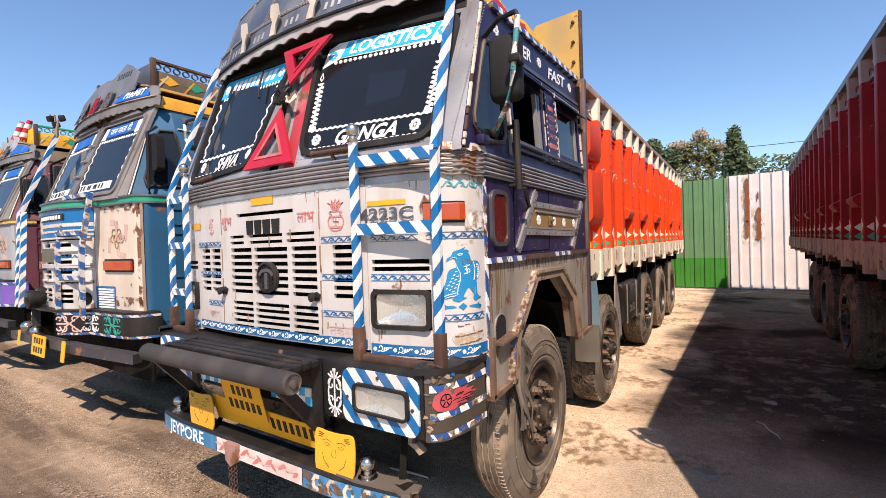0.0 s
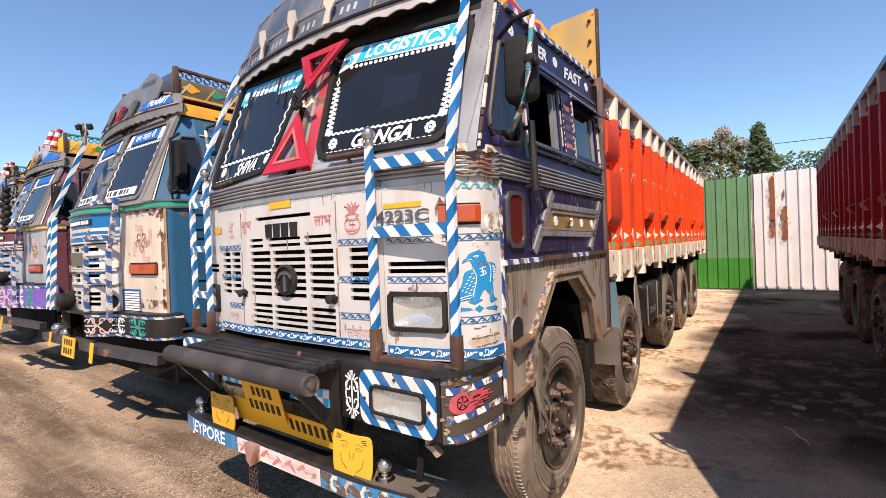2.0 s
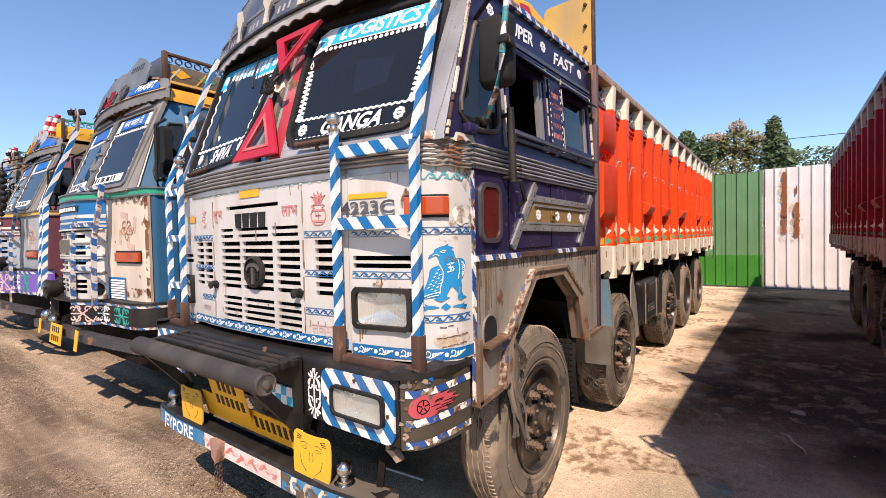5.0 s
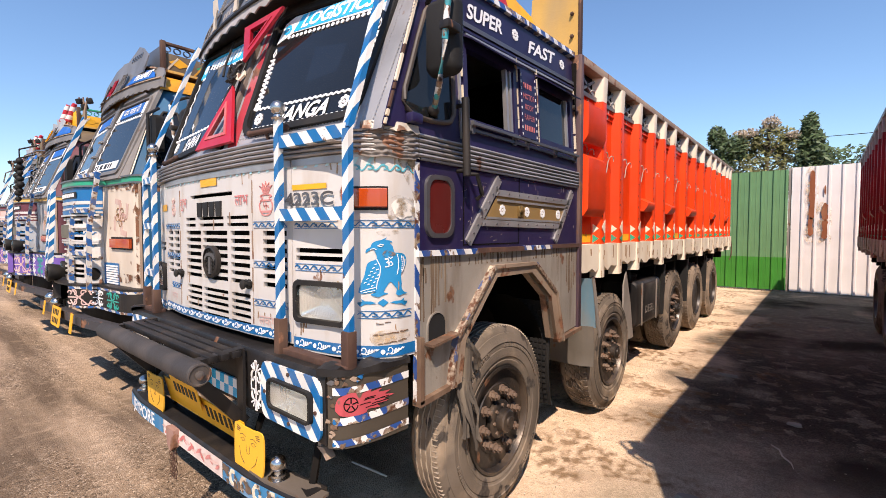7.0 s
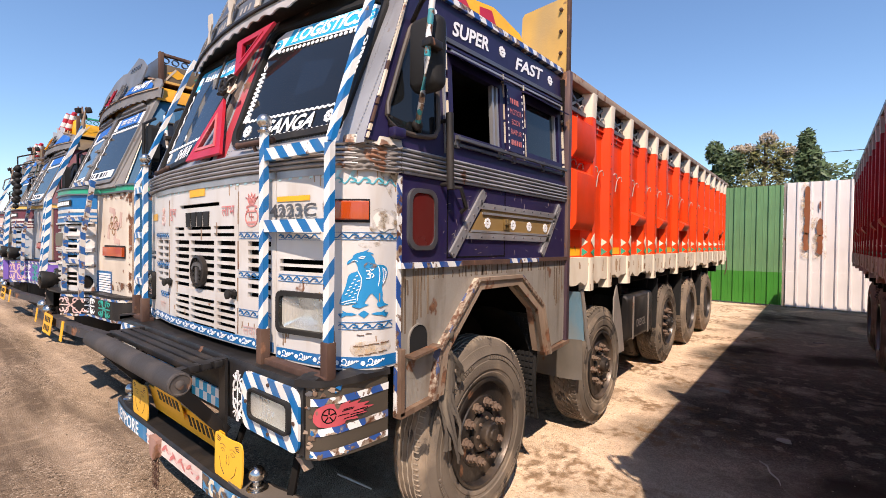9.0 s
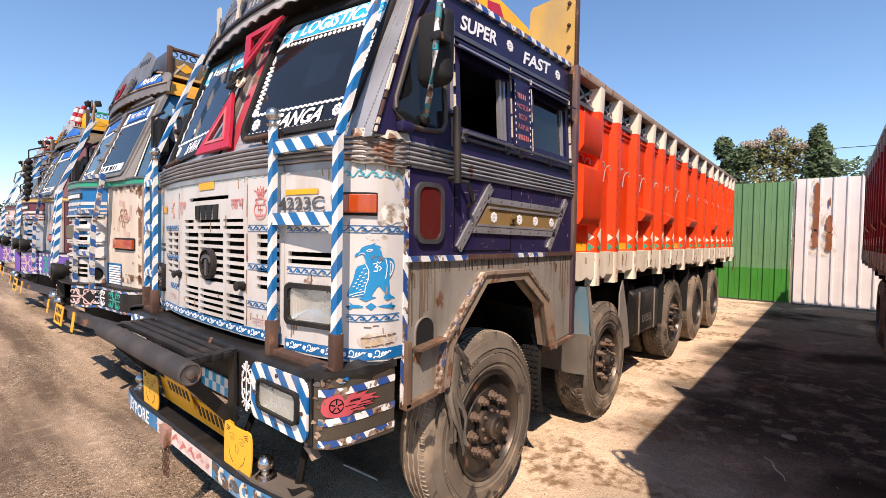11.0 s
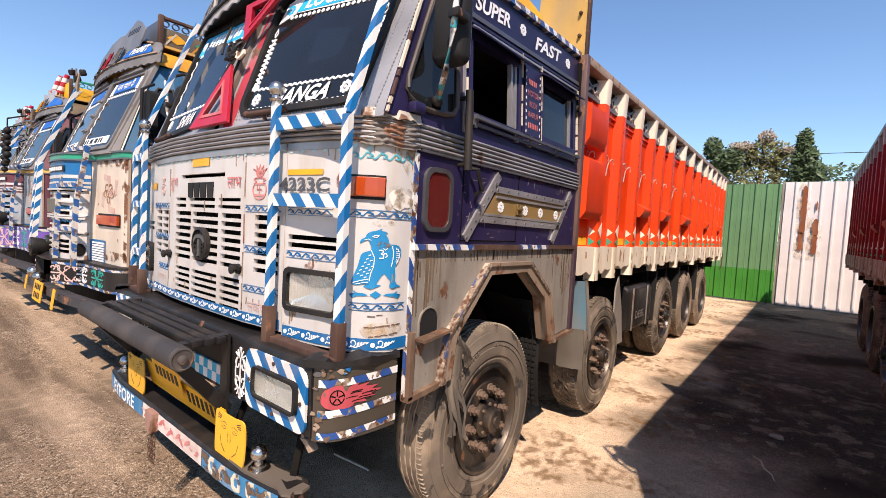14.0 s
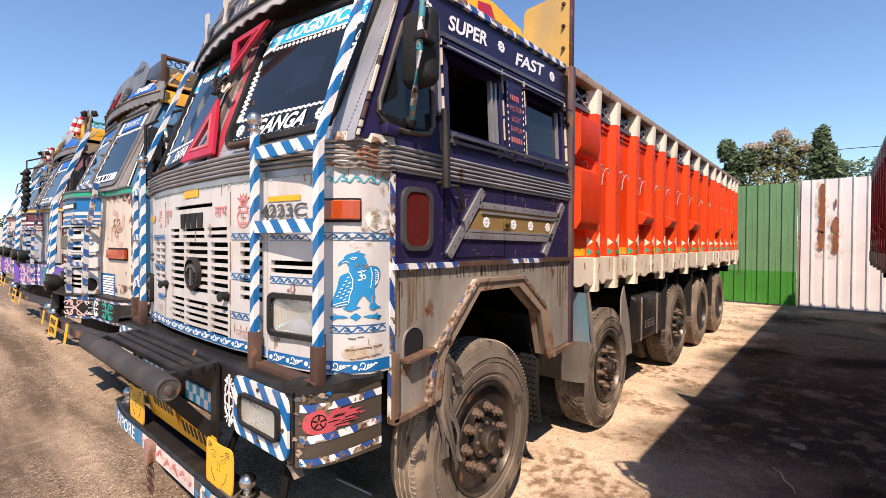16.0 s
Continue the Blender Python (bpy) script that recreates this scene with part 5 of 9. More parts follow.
# ---- painted and fitted details of the white lorry ----
def dress_front(t):
    # maker's mark as plain dark blocks, and the round badge
    for u in (-0.135, -0.060, 0.015, 0.090):
        bm = B()
        prism(bm, [(u - 0.026, 1.542), (u + 0.026, 1.542), (u + 0.031, 1.618), (u - 0.031, 1.618)], F, 0.006, 0.0)
        part("badge_block", bm, M_RUBBER, t, "plain black block of the maker's mark")
    bm = B()
    fn = lambda a, b, h: F(0.022 + a, 1.312 + b, h)
    lathe(bm, [(0.082, 0.0), (0.082, 0.022), (0.070, 0.026), (0.068, 0.012), (0.001, 0.014)], fn, 36)
    badge = part("round_badge", bm, M_BLACK, t, "round dark metal grille badge")
    bm = B()
    for i in range(7):
        for j in range(7):
            u, v = -0.057 + i * 0.019, -0.057 + j * 0.019 + (i % 2) * 0.009
            if math.hypot(u, v) < 0.062:
                lathe(bm, [(0.0065, 0.012), (0.0065, 0.018)], lambda a, b, h: fn(u + a, v + b, h), 6)
    tagged(part("mesh_studs", bm, M_RUBBER, badge), kind="stuff")
    bm = B()
    strip(bm, [(0.022, 1.25), (0.022, 1.335)], 0.022, F, 0.012, 0.024)
    strip(bm, [(-0.035, 1.322), (-0.01, 1.345), (0.022, 1.350), (0.055, 1.345), (0.08, 1.322)], 0.018, F, 0.012, 0.024)
    part("badge_arch", bm, M_ALU_DARK, badge)
    # rubber catches
    for u, z in ((-0.405, 1.227), (0.378, 1.221)):
        bm = B()
        lathe(bm, [(0.024, 0.0), (0.022, 0.010), (0.011, 0.013), (0.010, 0.022), (0.020, 0.028), (0.022, 0.038), (0.010, 0.044)], lambda a, b, h: F(u + a, z + b, h), 14)
        strip(bm, [(u - 0.03, z + 0.012), (u + 0.03, z + 0.004)], 0.018, F, 0, 0.016)
        part("rubber_catch", bm, M_RUBBER, t)
    # yellow reflectors
    for a, b, c, d in ((-0.115, 0.075, 1.698, 1.742), (-0.84, -0.70, 1.592, 1.632), (0.70, 0.90, 1.640, 1.662)):
        bm = B()
        decal(bm, [[(a, c), (b, c), (b, d), (a, d)]], F, 0.004)
        part("yellow_sticker", bm, M_YELLOW, t)
    # red words and lucky signs
    for words, size, u, z, mat in (("शुभ", 0.075, -0.365, 1.600, M_PINK), ("लाभ", 0.075, 0.318, 1.590, M_PINK), ("भाग्य", 0.055, -0.56, 1.065, M_PALE), ("लक्ष्मी", 0.062, 0.545, 1.045, M_PALE)):
        bm = B()
        lettering(bm, words, size, F, u, z, fat=0.0004, d=0.004)
        part("painted_word", bm, mat, t)
    for u, z, sc, mat in ((0.515, 1.585, 1.0, M_PINK), (-0.56, 1.590, 0.7, M_PALE)):
        bm = B()
        pot = [(-0.022, 0.045), (-0.040, 0.038), (-0.024, 0.030), (-0.046, 0.004), (-0.040, -0.026), (-0.020, -0.044), (0.020, -0.044), (0.040, -0.026), (0.046, 0.004), (0.024, 0.030), (0.040, 0.038), (0.022, 0.045)]
        o = smooth([(u + a * sc, z + b * sc) for a, b in pot], 3)
        strip(bm, o + o[:2], 0.006 * sc, F, 0, 0.003)
        strip(bm, [(u - 0.036 * sc, z - 0.030 * sc), (u + 0.036 * sc, z - 0.030 * sc)], 0.010 * sc, F, 0, 0.003)
        strip(bm, [(u - 0.040 * sc, z + 0.020 * sc), (u + 0.040 * sc, z + 0.020 * sc)], 0.008 * sc, F, 0, 0.003)
        for k in (-2, -1, 0, 1, 2):
            a = k * 0.42
            tip = (u + 0.062 * sc * math.sin(a), z + (0.045 + 0.058 * math.cos(a)) * sc)
            strip(bm, [(u + 0.006 * k * sc, z + 0.046 * sc), (u + (0.032 * math.sin(a) - 0.008) * sc, z + 0.078 * sc), tip, (u + (0.032 * math.sin(a) + 0.010) * sc, z + 0.076 * sc), (u + 0.006 * k * sc, z + 0.046 * sc)], 0.005 * sc, F, 0, 0.003)
        for a, b in ((-1, 1), (1, -1)):
            strip(bm, [(u + a * 0.016 * sc, z + 0.012 * sc * b), (u + a * 0.016 * sc, z - 0.004 * sc), (u - a * 0.016 * sc, z - 0.004 * sc)], 0.005 * sc, F, 0, 0.003)
        strip(bm, [(u, z + 0.013 * sc), (u, z - 0.020 * sc)], 0.005 * sc, F, 0, 0.003)
        part("painted_pot", bm, mat, t)
    # blue running scrolls
    for a, b, z in ((-0.74, -0.44, 1.497), (0.42, 0.66, 1.497), (0.71, 0.95, 1.493), (0.99, 1.29, 1.497), (-0.72, -0.44, 1.322), (0.42, 0.66, 1.318), (0.71, 1.0, 1.318),
                    (-0.62, -0.44, 1.147), (0.42, 0.66, 1.143), (1.04, 1.27, 1.142), (0.40, 0.41, 1.497)):
        if b - a > 0.05:
            bm = B()
            vine(bm, a, b, z, 0.0085, F, 0.05, 0.0036)
            for dz in (-0.014, 0.014):
                strip(bm, [(a + (b - a) * q, z + dz) for q in span(0, 1, 10)], 0.002, F, 0, 0.003)
            part("painted_scroll", bm, M_BLUE, t)
    # pale blue slanting dashes along the top edge
    bm = B()
    for k in range(30):
        u = -0.72 + k * 0.062
        decal(bm, [[(u, 1.728), (u + 0.018, 1.728), (u + 0.034, 1.755), (u + 0.016, 1.755)]], F, 0.003)
    tagged(part("dash_border", bm, paint("pale_blue_paint", (0.40, 0.66, 0.70), 0.5, dirt=0.4, dirt_c=(0.7, 0.68, 0.6), bump=0), t), kind="stuff")
    # blue foot band with white sprigs
    for a, b, z0, z1 in ((-0.74, 0.68, 0.992, 1.034), (0.70, 1.295, 0.975, 1.020), (-1.29, -0.76, 0.975, 1.020)):
        bm = B()
        decal(bm, [[(a, z0), (b, z0), (b, z1), (a, z1)]], F, 0.003)
        part("foot_band", bm, M_BLUE, t, "blue painted band with white sprigs")
        bm = B()
        zc = (z0 + z1) / 2
        fb = lambda u, v, d: F(u, v, d + 0.003)
        step, q = 0.105, a + 0.02
        while q < b - 0.06:
            disc(bm, q, zc - 0.002, 0.0095, fb, 0, 0.002, 10)
            disc(bm, q + 0.016, zc - 0.013, 0.0035, fb, 0, 0.002, 8)
            strip(bm, [(q + 0.028 + (0.012 - 0.0018 * h) * math.cos(h), zc + 0.004 + (0.012 - 0.0018 * h) * math.sin(h)) for h in span(-2.2, 3.6, 12)], 0.0036, fb, 0, 0.002)
            strip(bm, [(q + 0.018, zc - 0.008), (q + 0.040, zc - 0.013), (q + 0.062, zc - 0.004), (q + 0.082, zc + 0.010)], 0.0040, fb, 0, 0.002)
            for e in range(4):
                decal(bm, [smooth([(q + 0.046 + e * 0.012, zc - 0.009 + e * 0.0035), (q + 0.046 + e * 0.012, zc + 0.004 + e * 0.002), (q + 0.054 + e * 0.012, zc + 0.010), (q + 0.055 + e * 0.012, zc - 0.001 + e * 0.0035)], 2)], fb, 0.002, 0.05)
            q += step
        tagged(part("sprig_border", bm, M_LETTER, t), kind="stuff")
    # rusty seams beside the front flap and drips under the slots
    rnd = random.Random(44)
    for u in (0.4115, -0.4265):
        for z0, z1 in ((1.04, 1.16), (1.19, 1.30), (1.34, 1.47), (1.55, 1.70)):
            bm = B()
            strip(bm, [(u + rnd.uniform(-0.002, 0.002), z0 + (z1 - z0) * q) for q in (0, 0.3, 0.6, 1)], rnd.uniform(0.004, 0.009), F, 0, 0.003)
            part("rust_run", bm, M_RUSTCREAM, t)
    for u, z0, z1 in ((0.03, 1.475, 1.53), (0.20, 1.50, 1.56), (-0.30, 1.18, 1.24), (0.60, 1.06, 1.14), (0.86, 1.27, 1.31), (1.02, 1.045, 1.12), (0.74, 1.03, 1.08)):
        bm = B()
        strip(bm, [(u, z1), (u + 0.003, (z0 + z1) / 2), (u + 0.001, z0)], 0.006, F, 0, 0.003)
        part("rust_run", bm, M_RUSTCREAM, t)
    # model figures
    bm = B()
    lettering(bm, "4223C", 0.076, F, 0.800, 1.575, wide=1.36, fat=0.0018, d=0.010)
    part("model_lettering", bm, M_ALU_DARK, t, "dull metal raised figures")
    bm = B()
    decal(bm, [[(0.83, 1.535), (0.93, 1.535), (0.93, 1.56), (0.83, 1.56)]], F, 0.003)
    part("green_sticker", bm, paint("pale_green_sticker", (0.45, 0.62, 0.42), 0.5, dirt=0.3, bump=0), t)
    # orange corner indicator
    bm = B()
    us = span(0.985, 1.155, 44)
    rows = [[bm.verts.new(F(u, z, d + (0.0009 * (i % 2) if d > 0.018 else 0.0))) for i, u in enumerate(us)] for z, d in ((1.560, -0.005), (1.560, 0.016), (1.564, 0.021), (1.597, 0.022), (1.630, 0.021), (1.634, 0.016), (1.634, -0.005))]
    for p, q in zip(rows, rows[1:]):
        quad_ring(bm, p, q, False)
    bm.faces.new([r[0] for r in rows]), bm.faces.new([r[-1] for r in rows][::-1])
    ind = part("indicator", bm, M_AMBER, t, "orange plastic corner indicator")
    bm = B()
    decal(bm, [[(0.978, 1.550), (1.162, 1.550), (1.162, 1.642), (0.978, 1.642)]], F, 0.006)
    part("indicator_base", bm, M_RUBBER, ind)
    # worn patch and rust scrapes on the corner
    M_PEEL = paint("peeled_pale_patch", (0.76, 0.72, 0.65), 0.6, dirt=0.5, dirt_c=(0.46, 0.38, 0.28), rust=0.15, bump=0.3)
    for pts, mat, d in (([(1.176, 1.572), (1.196, 1.593), (1.221, 1.599), (1.244, 1.587), (1.274, 1.57), (1.275, 1.532), (1.245, 1.527), (1.223, 1.515), (1.197, 1.525), (1.184, 1.547)], M_PEEL, 0.0030),
                        ([(1.160, 1.583), (1.196, 1.608), (1.235, 1.606), (1.285, 1.592), (1.288, 1.50), (1.225, 1.500), (1.170, 1.515), (1.155, 1.55)], stain("brown_smear", (0.34, 0.25, 0.15), 24, 0.48, 0.72), 0.0038),
                        ([(1.118, 1.466), (1.19, 1.474), (1.215, 1.461), (1.144, 1.450)], stain("faint_brown_smear", (0.45, 0.34, 0.21), 30, 0.42, 0.75), 0.0024),
                        ([(1.205, 1.757), (1.295, 1.757), (1.296, 1.60), (1.268, 1.64), (1.23, 1.69)], stain("tan_dust", (0.42, 0.32, 0.20), 18, 0.46, 0.72), 0.0026),
                        ([(1.100, 1.075), (1.245, 1.078), (1.25, 1.036), (1.110, 1.024)], stain("rust_bloom", (0.66, 0.43, 0.19), 14, 0.42, 0.80), 0.0026),
                        ([(1.139, 1.378), (1.152, 1.394), (1.175, 1.39), (1.193, 1.381), (1.186, 1.372), (1.164, 1.373), (1.152, 1.367)], stain("rubbed_grey", (0.22, 0.18, 0.15), 26, 0.38, 0.56), 0.0052)):
        bm = B()
        decal(bm, [smooth(pts)], F, d)
        part("worn_patch", bm, mat, t)
    rnd = random.Random(2)
    for a, b, v0, v1, w in ((1.115, 1.168, 1.107, 1.113, 0.0028), (1.103, 1.245, 1.063, 1.072, 0.0036), (1.123, 1.236, 1.027, 1.039, 0.0026), (1.10, 1.19, 1.492, 1.494, 0.0016)):
        bm = B()
        u = a
        while u < b:
            ln = rnd.uniform(0.012, 0.030)
            v = v0 + (v1 - v0) * (u - a) / (b - a)
            strip(bm, [(u, v + rnd.uniform(-0.0015, 0.0015)), (u + ln * 0.5, v + rnd.uniform(-0.001, 0.002)), (u + ln, v + rnd.uniform(-0.0015, 0.0015))], w * rnd.uniform(0.5, 1.1), F, 0.0, 0.0034)
            u += ln * rnd.uniform(0.85, 1.3)
        part("scrape", bm, M_EDGE, t, "thin rusty scrape")
    rnd = random.Random(71)
    bm = B()
    for k in range(26):
        u, z = rnd.choice((rnd.uniform(1.03, 1.29), rnd.uniform(0.70, 0.99), rnd.uniform(-0.42, 0.68))), rnd.choice((1.758, 1.755, 1.735, 1.10, 1.27, 1.56))
        ln, wd = rnd.uniform(0.012, 0.06), rnd.uniform(0.0025, 0.007)
        strip(bm, [(u, z), (u + rnd.uniform(-0.002, 0.002), z - ln * 0.5), (u + rnd.uniform(-0.003, 0.003), z - ln)], wd, F, 0, 0.0024)
    tagged(part("drip_staining", bm, M_RUSTRUN_W, t), kind="stuff")
    # small painted band high on the corner, and the dull metal strip over the front sheet
    bm = B()
    vine(bm, 1.02, 1.285, 1.715, 0.012, F, 0.055, 0.0055)
    part("corner_band", bm, paint("turquoise_paint", (0.10, 0.40, 0.48), 0.45, dirt=0.6, dirt_c=(0.7, 0.66, 0.5), bump=0), t)
    for a, b in ((-0.74, 0.69), (0.70, 1.02)):
        bm = B()
        grid_panel(bm, span(a, b, 16), [1.738, 1.766], [], lambda u, v, d: F(u, v, d + 0.006), 0.006)
        part("cover_strip", bm, M_ALU, t, "dull metal strip over the front sheet")
    # crumpled rusty sheet at the cab corner
    bm = B()
    rnd = random.Random(9)
    us, vs = span(1.05, 1.312, 34), span(1.762, 1.868, 40)
    def dent(u, v):
        k = smooth_step((u - 1.05) / 0.05) * smooth_step((1.312 - u) / 0.05)
        rib = 0.009 * (0.5 + 0.5 * math.cos(2 * math.pi * (v - 1.7785) / 0.020)) * (0.75 + 0.5 * noise.noise(Vector((u * 20, v * 12, 5))))
        push = 0.010 * noise.noise(Vector((u * 17, v * 26, 1))) + 0.007 * noise.noise(Vector((u * 55, v * 60, 3)))
        return F(u, v + k * (0.010 * noise.noise(Vector((u * 14, v * 3, 8))) - 0.007) + rnd.uniform(-0.0008, 0.0008), 0.006 + rib + k * (0.006 + push))
    rows = [[bm.verts.new(dent(u, v)) for u in us] for v in vs]
    for p, q in zip(rows, rows[1:]):
        quad_ring(bm, p, q, False)
    part("crumpled_corner", bm, paint("crumpled_dirty_aluminium", (0.19, 0.165, 0.145), 0.6, 0.12, dirt=1.0, dirt_c=(0.095, 0.06, 0.038), rust=0.36, tone=0.3), t, "crumpled rusty length of the ribbed band", 60)
    # torn pale sheet over it
    bm = B()
    us = span(1.06, 1.30, 22)
    lows = [1.858 + 0.020 * noise.noise(Vector((u * 34, 2, 2))) for u in us]
    rows = [[bm.verts.new(F(u, lo + (1.892 - lo) * k, 0.026 - 0.014 * k + 0.008 * noise.noise(Vector((u * 26, k * 3, 4))))) for u, lo in zip(us, lows)] for k in (0, 0.35, 0.7, 1)]
    rows.append([bm.verts.new(F(u, 1.89, -0.02)) for u in us])
    for p, q in zip(rows, rows[1:]):
        quad_ring(bm, p, q, False)
    part("torn_sheet", bm, paint("torn_pale_sheet", (0.46, 0.41, 0.34), 0.55, 0.15, dirt=0.9, dirt_c=(0.20, 0.12, 0.07), rust=0.35), t, "torn rusty pale sheet at the cab corner", 50)

    # the blue bird
    bird = [(1.074, 1.384), (1.078, 1.398), (1.094, 1.408), (1.1, 1.421), (1.118, 1.431), (1.138, 1.436), (1.16, 1.445), (1.151, 1.435), (1.168, 1.433), (1.181, 1.425), (1.168, 1.424), (1.181, 1.41), (1.189, 1.386),
            (1.208, 1.384), (1.23, 1.378), (1.242, 1.361), (1.24, 1.338), (1.226, 1.315), (1.214, 1.299), (1.218, 1.27), (1.217, 1.248), (1.228, 1.23), (1.248, 1.221), (1.224, 1.218), (1.202, 1.215), (1.194, 1.225),
            (1.198, 1.241), (1.185, 1.257), (1.171, 1.27), (1.154, 1.25), (1.145, 1.231), (1.162, 1.226), (1.143, 1.219), (1.125, 1.213), (1.102, 1.217), (1.095, 1.223), (1.119, 1.234), (1.072, 1.225),
            (1.046, 1.227), (1.047, 1.244), (1.058, 1.271), (1.07, 1.301), (1.079, 1.338), (1.093, 1.351), (1.118, 1.361), (1.115, 1.383), (1.104, 1.398), (1.087, 1.391)]
    bm = B()
    decal(bm, [smooth(bird, 3)], F, 0.003)
    for k in (-1, 1):
        arrow = [(0.106, 0.0), (0.083, 0.004), (0.093, -0.016), (0.072, -0.006), (0.050, -0.006), (0.026, 0.0), (0.050, 0.006), (0.072, 0.006), (0.090, 0.016), (0.083, 0.0045)]
        decal(bm, [[(1.143 + k * u, 1.189 + v) for u, v in arrow][::-k]], F, 0.003)
    decal(bm, [[(1.120, 1.190), (1.142, 1.205), (1.164, 1.190), (1.142, 1.174)]], F, 0.003)
    b = part("painted_bird", bm, paint("bird_blue", (0.012, 0.235, 0.50), 0.4, dirt=0.2, dirt_c=(0.3, 0.4, 0.5), tone=0.14, bump=0), t, "blue painted bird on the white cab corner")
    bm = B()
    rnd = random.Random(6)
    for i in range(6):
        for j in range(3):
            u, v = 1.068 + i * 0.0085 + j * 0.014, 1.266 + i * 0.0145 - j * 0.006
            if u < 1.122:
                strip(bm, [(u, v), (u + 0.005, v + 0.003), (u + 0.009, v + 0.0035)], 0.0034, F, 0.003, 0.005)
    for line, w in (([(1.119, 1.360), (1.131, 1.332), (1.129, 1.298), (1.121, 1.272), (1.117, 1.243)], 0.0032), ([(1.199, 1.379), (1.205, 1.354), (1.204, 1.327), (1.199, 1.300)], 0.0026),
                    ([(1.215, 1.372), (1.235, 1.355), (1.232, 1.331), (1.218, 1.309)], 0.002), ([(1.053, 1.233), (1.08, 1.242), (1.113, 1.250)], 0.003), ([(1.065, 1.228), (1.087, 1.234), (1.112, 1.238)], 0.0025),
                    ([(1.149, 1.360), (1.162, 1.361), (1.165, 1.353), (1.156, 1.347), (1.166, 1.342), (1.165, 1.331), (1.150, 1.330)], 0.0046), ([(1.163, 1.345), (1.175, 1.350), (1.181, 1.340), (1.173, 1.333)], 0.004),
                    ([(1.164, 1.368), (1.172, 1.362), (1.181, 1.368)], 0.0032), ([(1.122, 1.411), (1.131, 1.417), (1.146, 1.416), (1.138, 1.410), (1.124, 1.410)], 0.003), ([(1.092, 1.397), (1.106, 1.402), (1.118, 1.397)], 0.002)):
        strip(bm, line, w, F, 0.003, 0.005)
    for k in range(7):
        for j in (0, 1):
            disc(bm, 1.217 + 0.009 * j + 0.004 * math.sin(k * 0.5), 1.366 - k * 0.008, 0.0026, F, 0.003, 0.005, 6)
    part("bird_plumage", bm, M_LETTER, b)


def pillar_text(t):
    # right windscreen: stickers
    bm = B()
    prism(bm, [(-0.055, 0.400), (0.055, 0.445), (0.615, 0.435), (0.668, 0.395), (0.668, 0.515), (0.62, 0.542), (0.03, 0.542), (-0.03, 0.51)], W, 0.0025, 0.0)
    part("screen_sticker", bm, M_LETTER, t)
    bm = B()
    prism(bm, [(0.055, 0.448), (0.575, 0.448), (0.615, 0.538), (0.095, 0.538)], W, 0.0045, 0.0)
    flower(bm, 0.005, 0.470, 0.034, W, 0.0045), flower(bm, 0.630, 0.485, 0.034, W, 0.0045)
    part("screen_band", bm, M_CYAN, t)
    bm = B()
    lettering(bm, "LOGISTICS", 0.098, W, 0.335, 0.460, slant=0.35, wide=0.98, fat=0.0035, d=0.0065)
    part("word", bm, M_LETTER, t)
    bm = B()
    for k in range(21):
        disc(bm, 0.03 + k * 0.031, 0.424, 0.0105, W, 0, 0.003, 10)
    for v, u0, u1, amp in ((0.052, -0.068, 0.668, 0.004), (-0.046, -0.04, 0.64, 0.003)):
        strip(bm, [(u0 + (u1 - u0) * i / 90, v + amp * math.sin(i * 1.5)) for i in range(91)], 0.010, W, 0, 0.003)
    flower(bm, 0.0, 0.000, 0.034, W, 0.0045), flower(bm, 0.592, 0.002, 0.034, W, 0.0045)
    for u, sg in ((-0.045, 1), (0.645, -1)):
        for k in range(9):
            v = 0.08 + k * 0.025
            strip(bm, [(u - 0.020, v + 0.004), (u - 0.008, v - 0.003), (u + 0.008, v + 0.013), (u + 0.022, v + 0.006)], 0.0155, W, 0, 0.003)
        prism(bm, [(u - 0.028, 0.055), (u + 0.028, 0.055), (u + 0.020, 0.075), (u - 0.020, 0.075)], W, 0.003, 0)
        prism(bm, [(u - 0.022, 0.315), (u + 0.022, 0.315), (u + 0.012, 0.302), (u - 0.012, 0.302)], W, 0.003, 0)
        strip(bm, [(u, 0.325), (u - 0.010, 0.345), (u, 0.375), (u + 0.010, 0.345), (u, 0.325)], 0.005, W, 0, 0.003)
    part("screen_ornament", bm, M_LETTER, t)
    bm = B()
    lettering(bm, "GANGA", 0.096, W, 0.305, -0.034, slant=0.35, wide=1.08, fat=0.003, d=0.004)
    part("word", bm, M_LETTER, t)
    # left windscreen
    bm = B()
    prism(bm, [(-0.055, 0.430), (0.665, 0.430), (0.655, 0.525), (0.62, 0.542), (-0.02, 0.542), (-0.045, 0.525)], WL, 0.0025, 0.0)
    part("screen_band", bm, M_CYAN, t)
    bm = B()
    flower(bm, 0.0, 0.485, 0.034, WL, 0.0045), flower(bm, 0.61, 0.485, 0.034, WL, 0.0045)
    for k in range(21):
        disc(bm, 0.0 + k * 0.031, 0.424, 0.0105, WL, 0, 0.003, 10)
    for k in range(9):
        prism(bm, [(0.07 + k * 0.055, 0.455), (0.105 + k * 0.055, 0.455), (0.115 + k * 0.055, 0.52), (0.08 + k * 0.055, 0.52)], WL, 0.0045, 0.0)
    for v, amp in ((0.052, 0.004), (-0.046, 0.003)):
        strip(bm, [(-0.06 + 0.72 * i / 90, v + amp * math.sin(i * 0.9)) for i in range(91)], 0.012, WL, 0, 0.003)
    for u in (-0.03, 0.63):
        strip(bm, [(u + 0.012 * math.sin(v * 90), v) for v in span(0.07, 0.40, 80)], 0.012, WL, 0, 0.003)
    flower(bm, 0.03, 0.008, 0.034, WL, 0.0045), flower(bm, 0.62, 0.008, 0.034, WL, 0.0045)
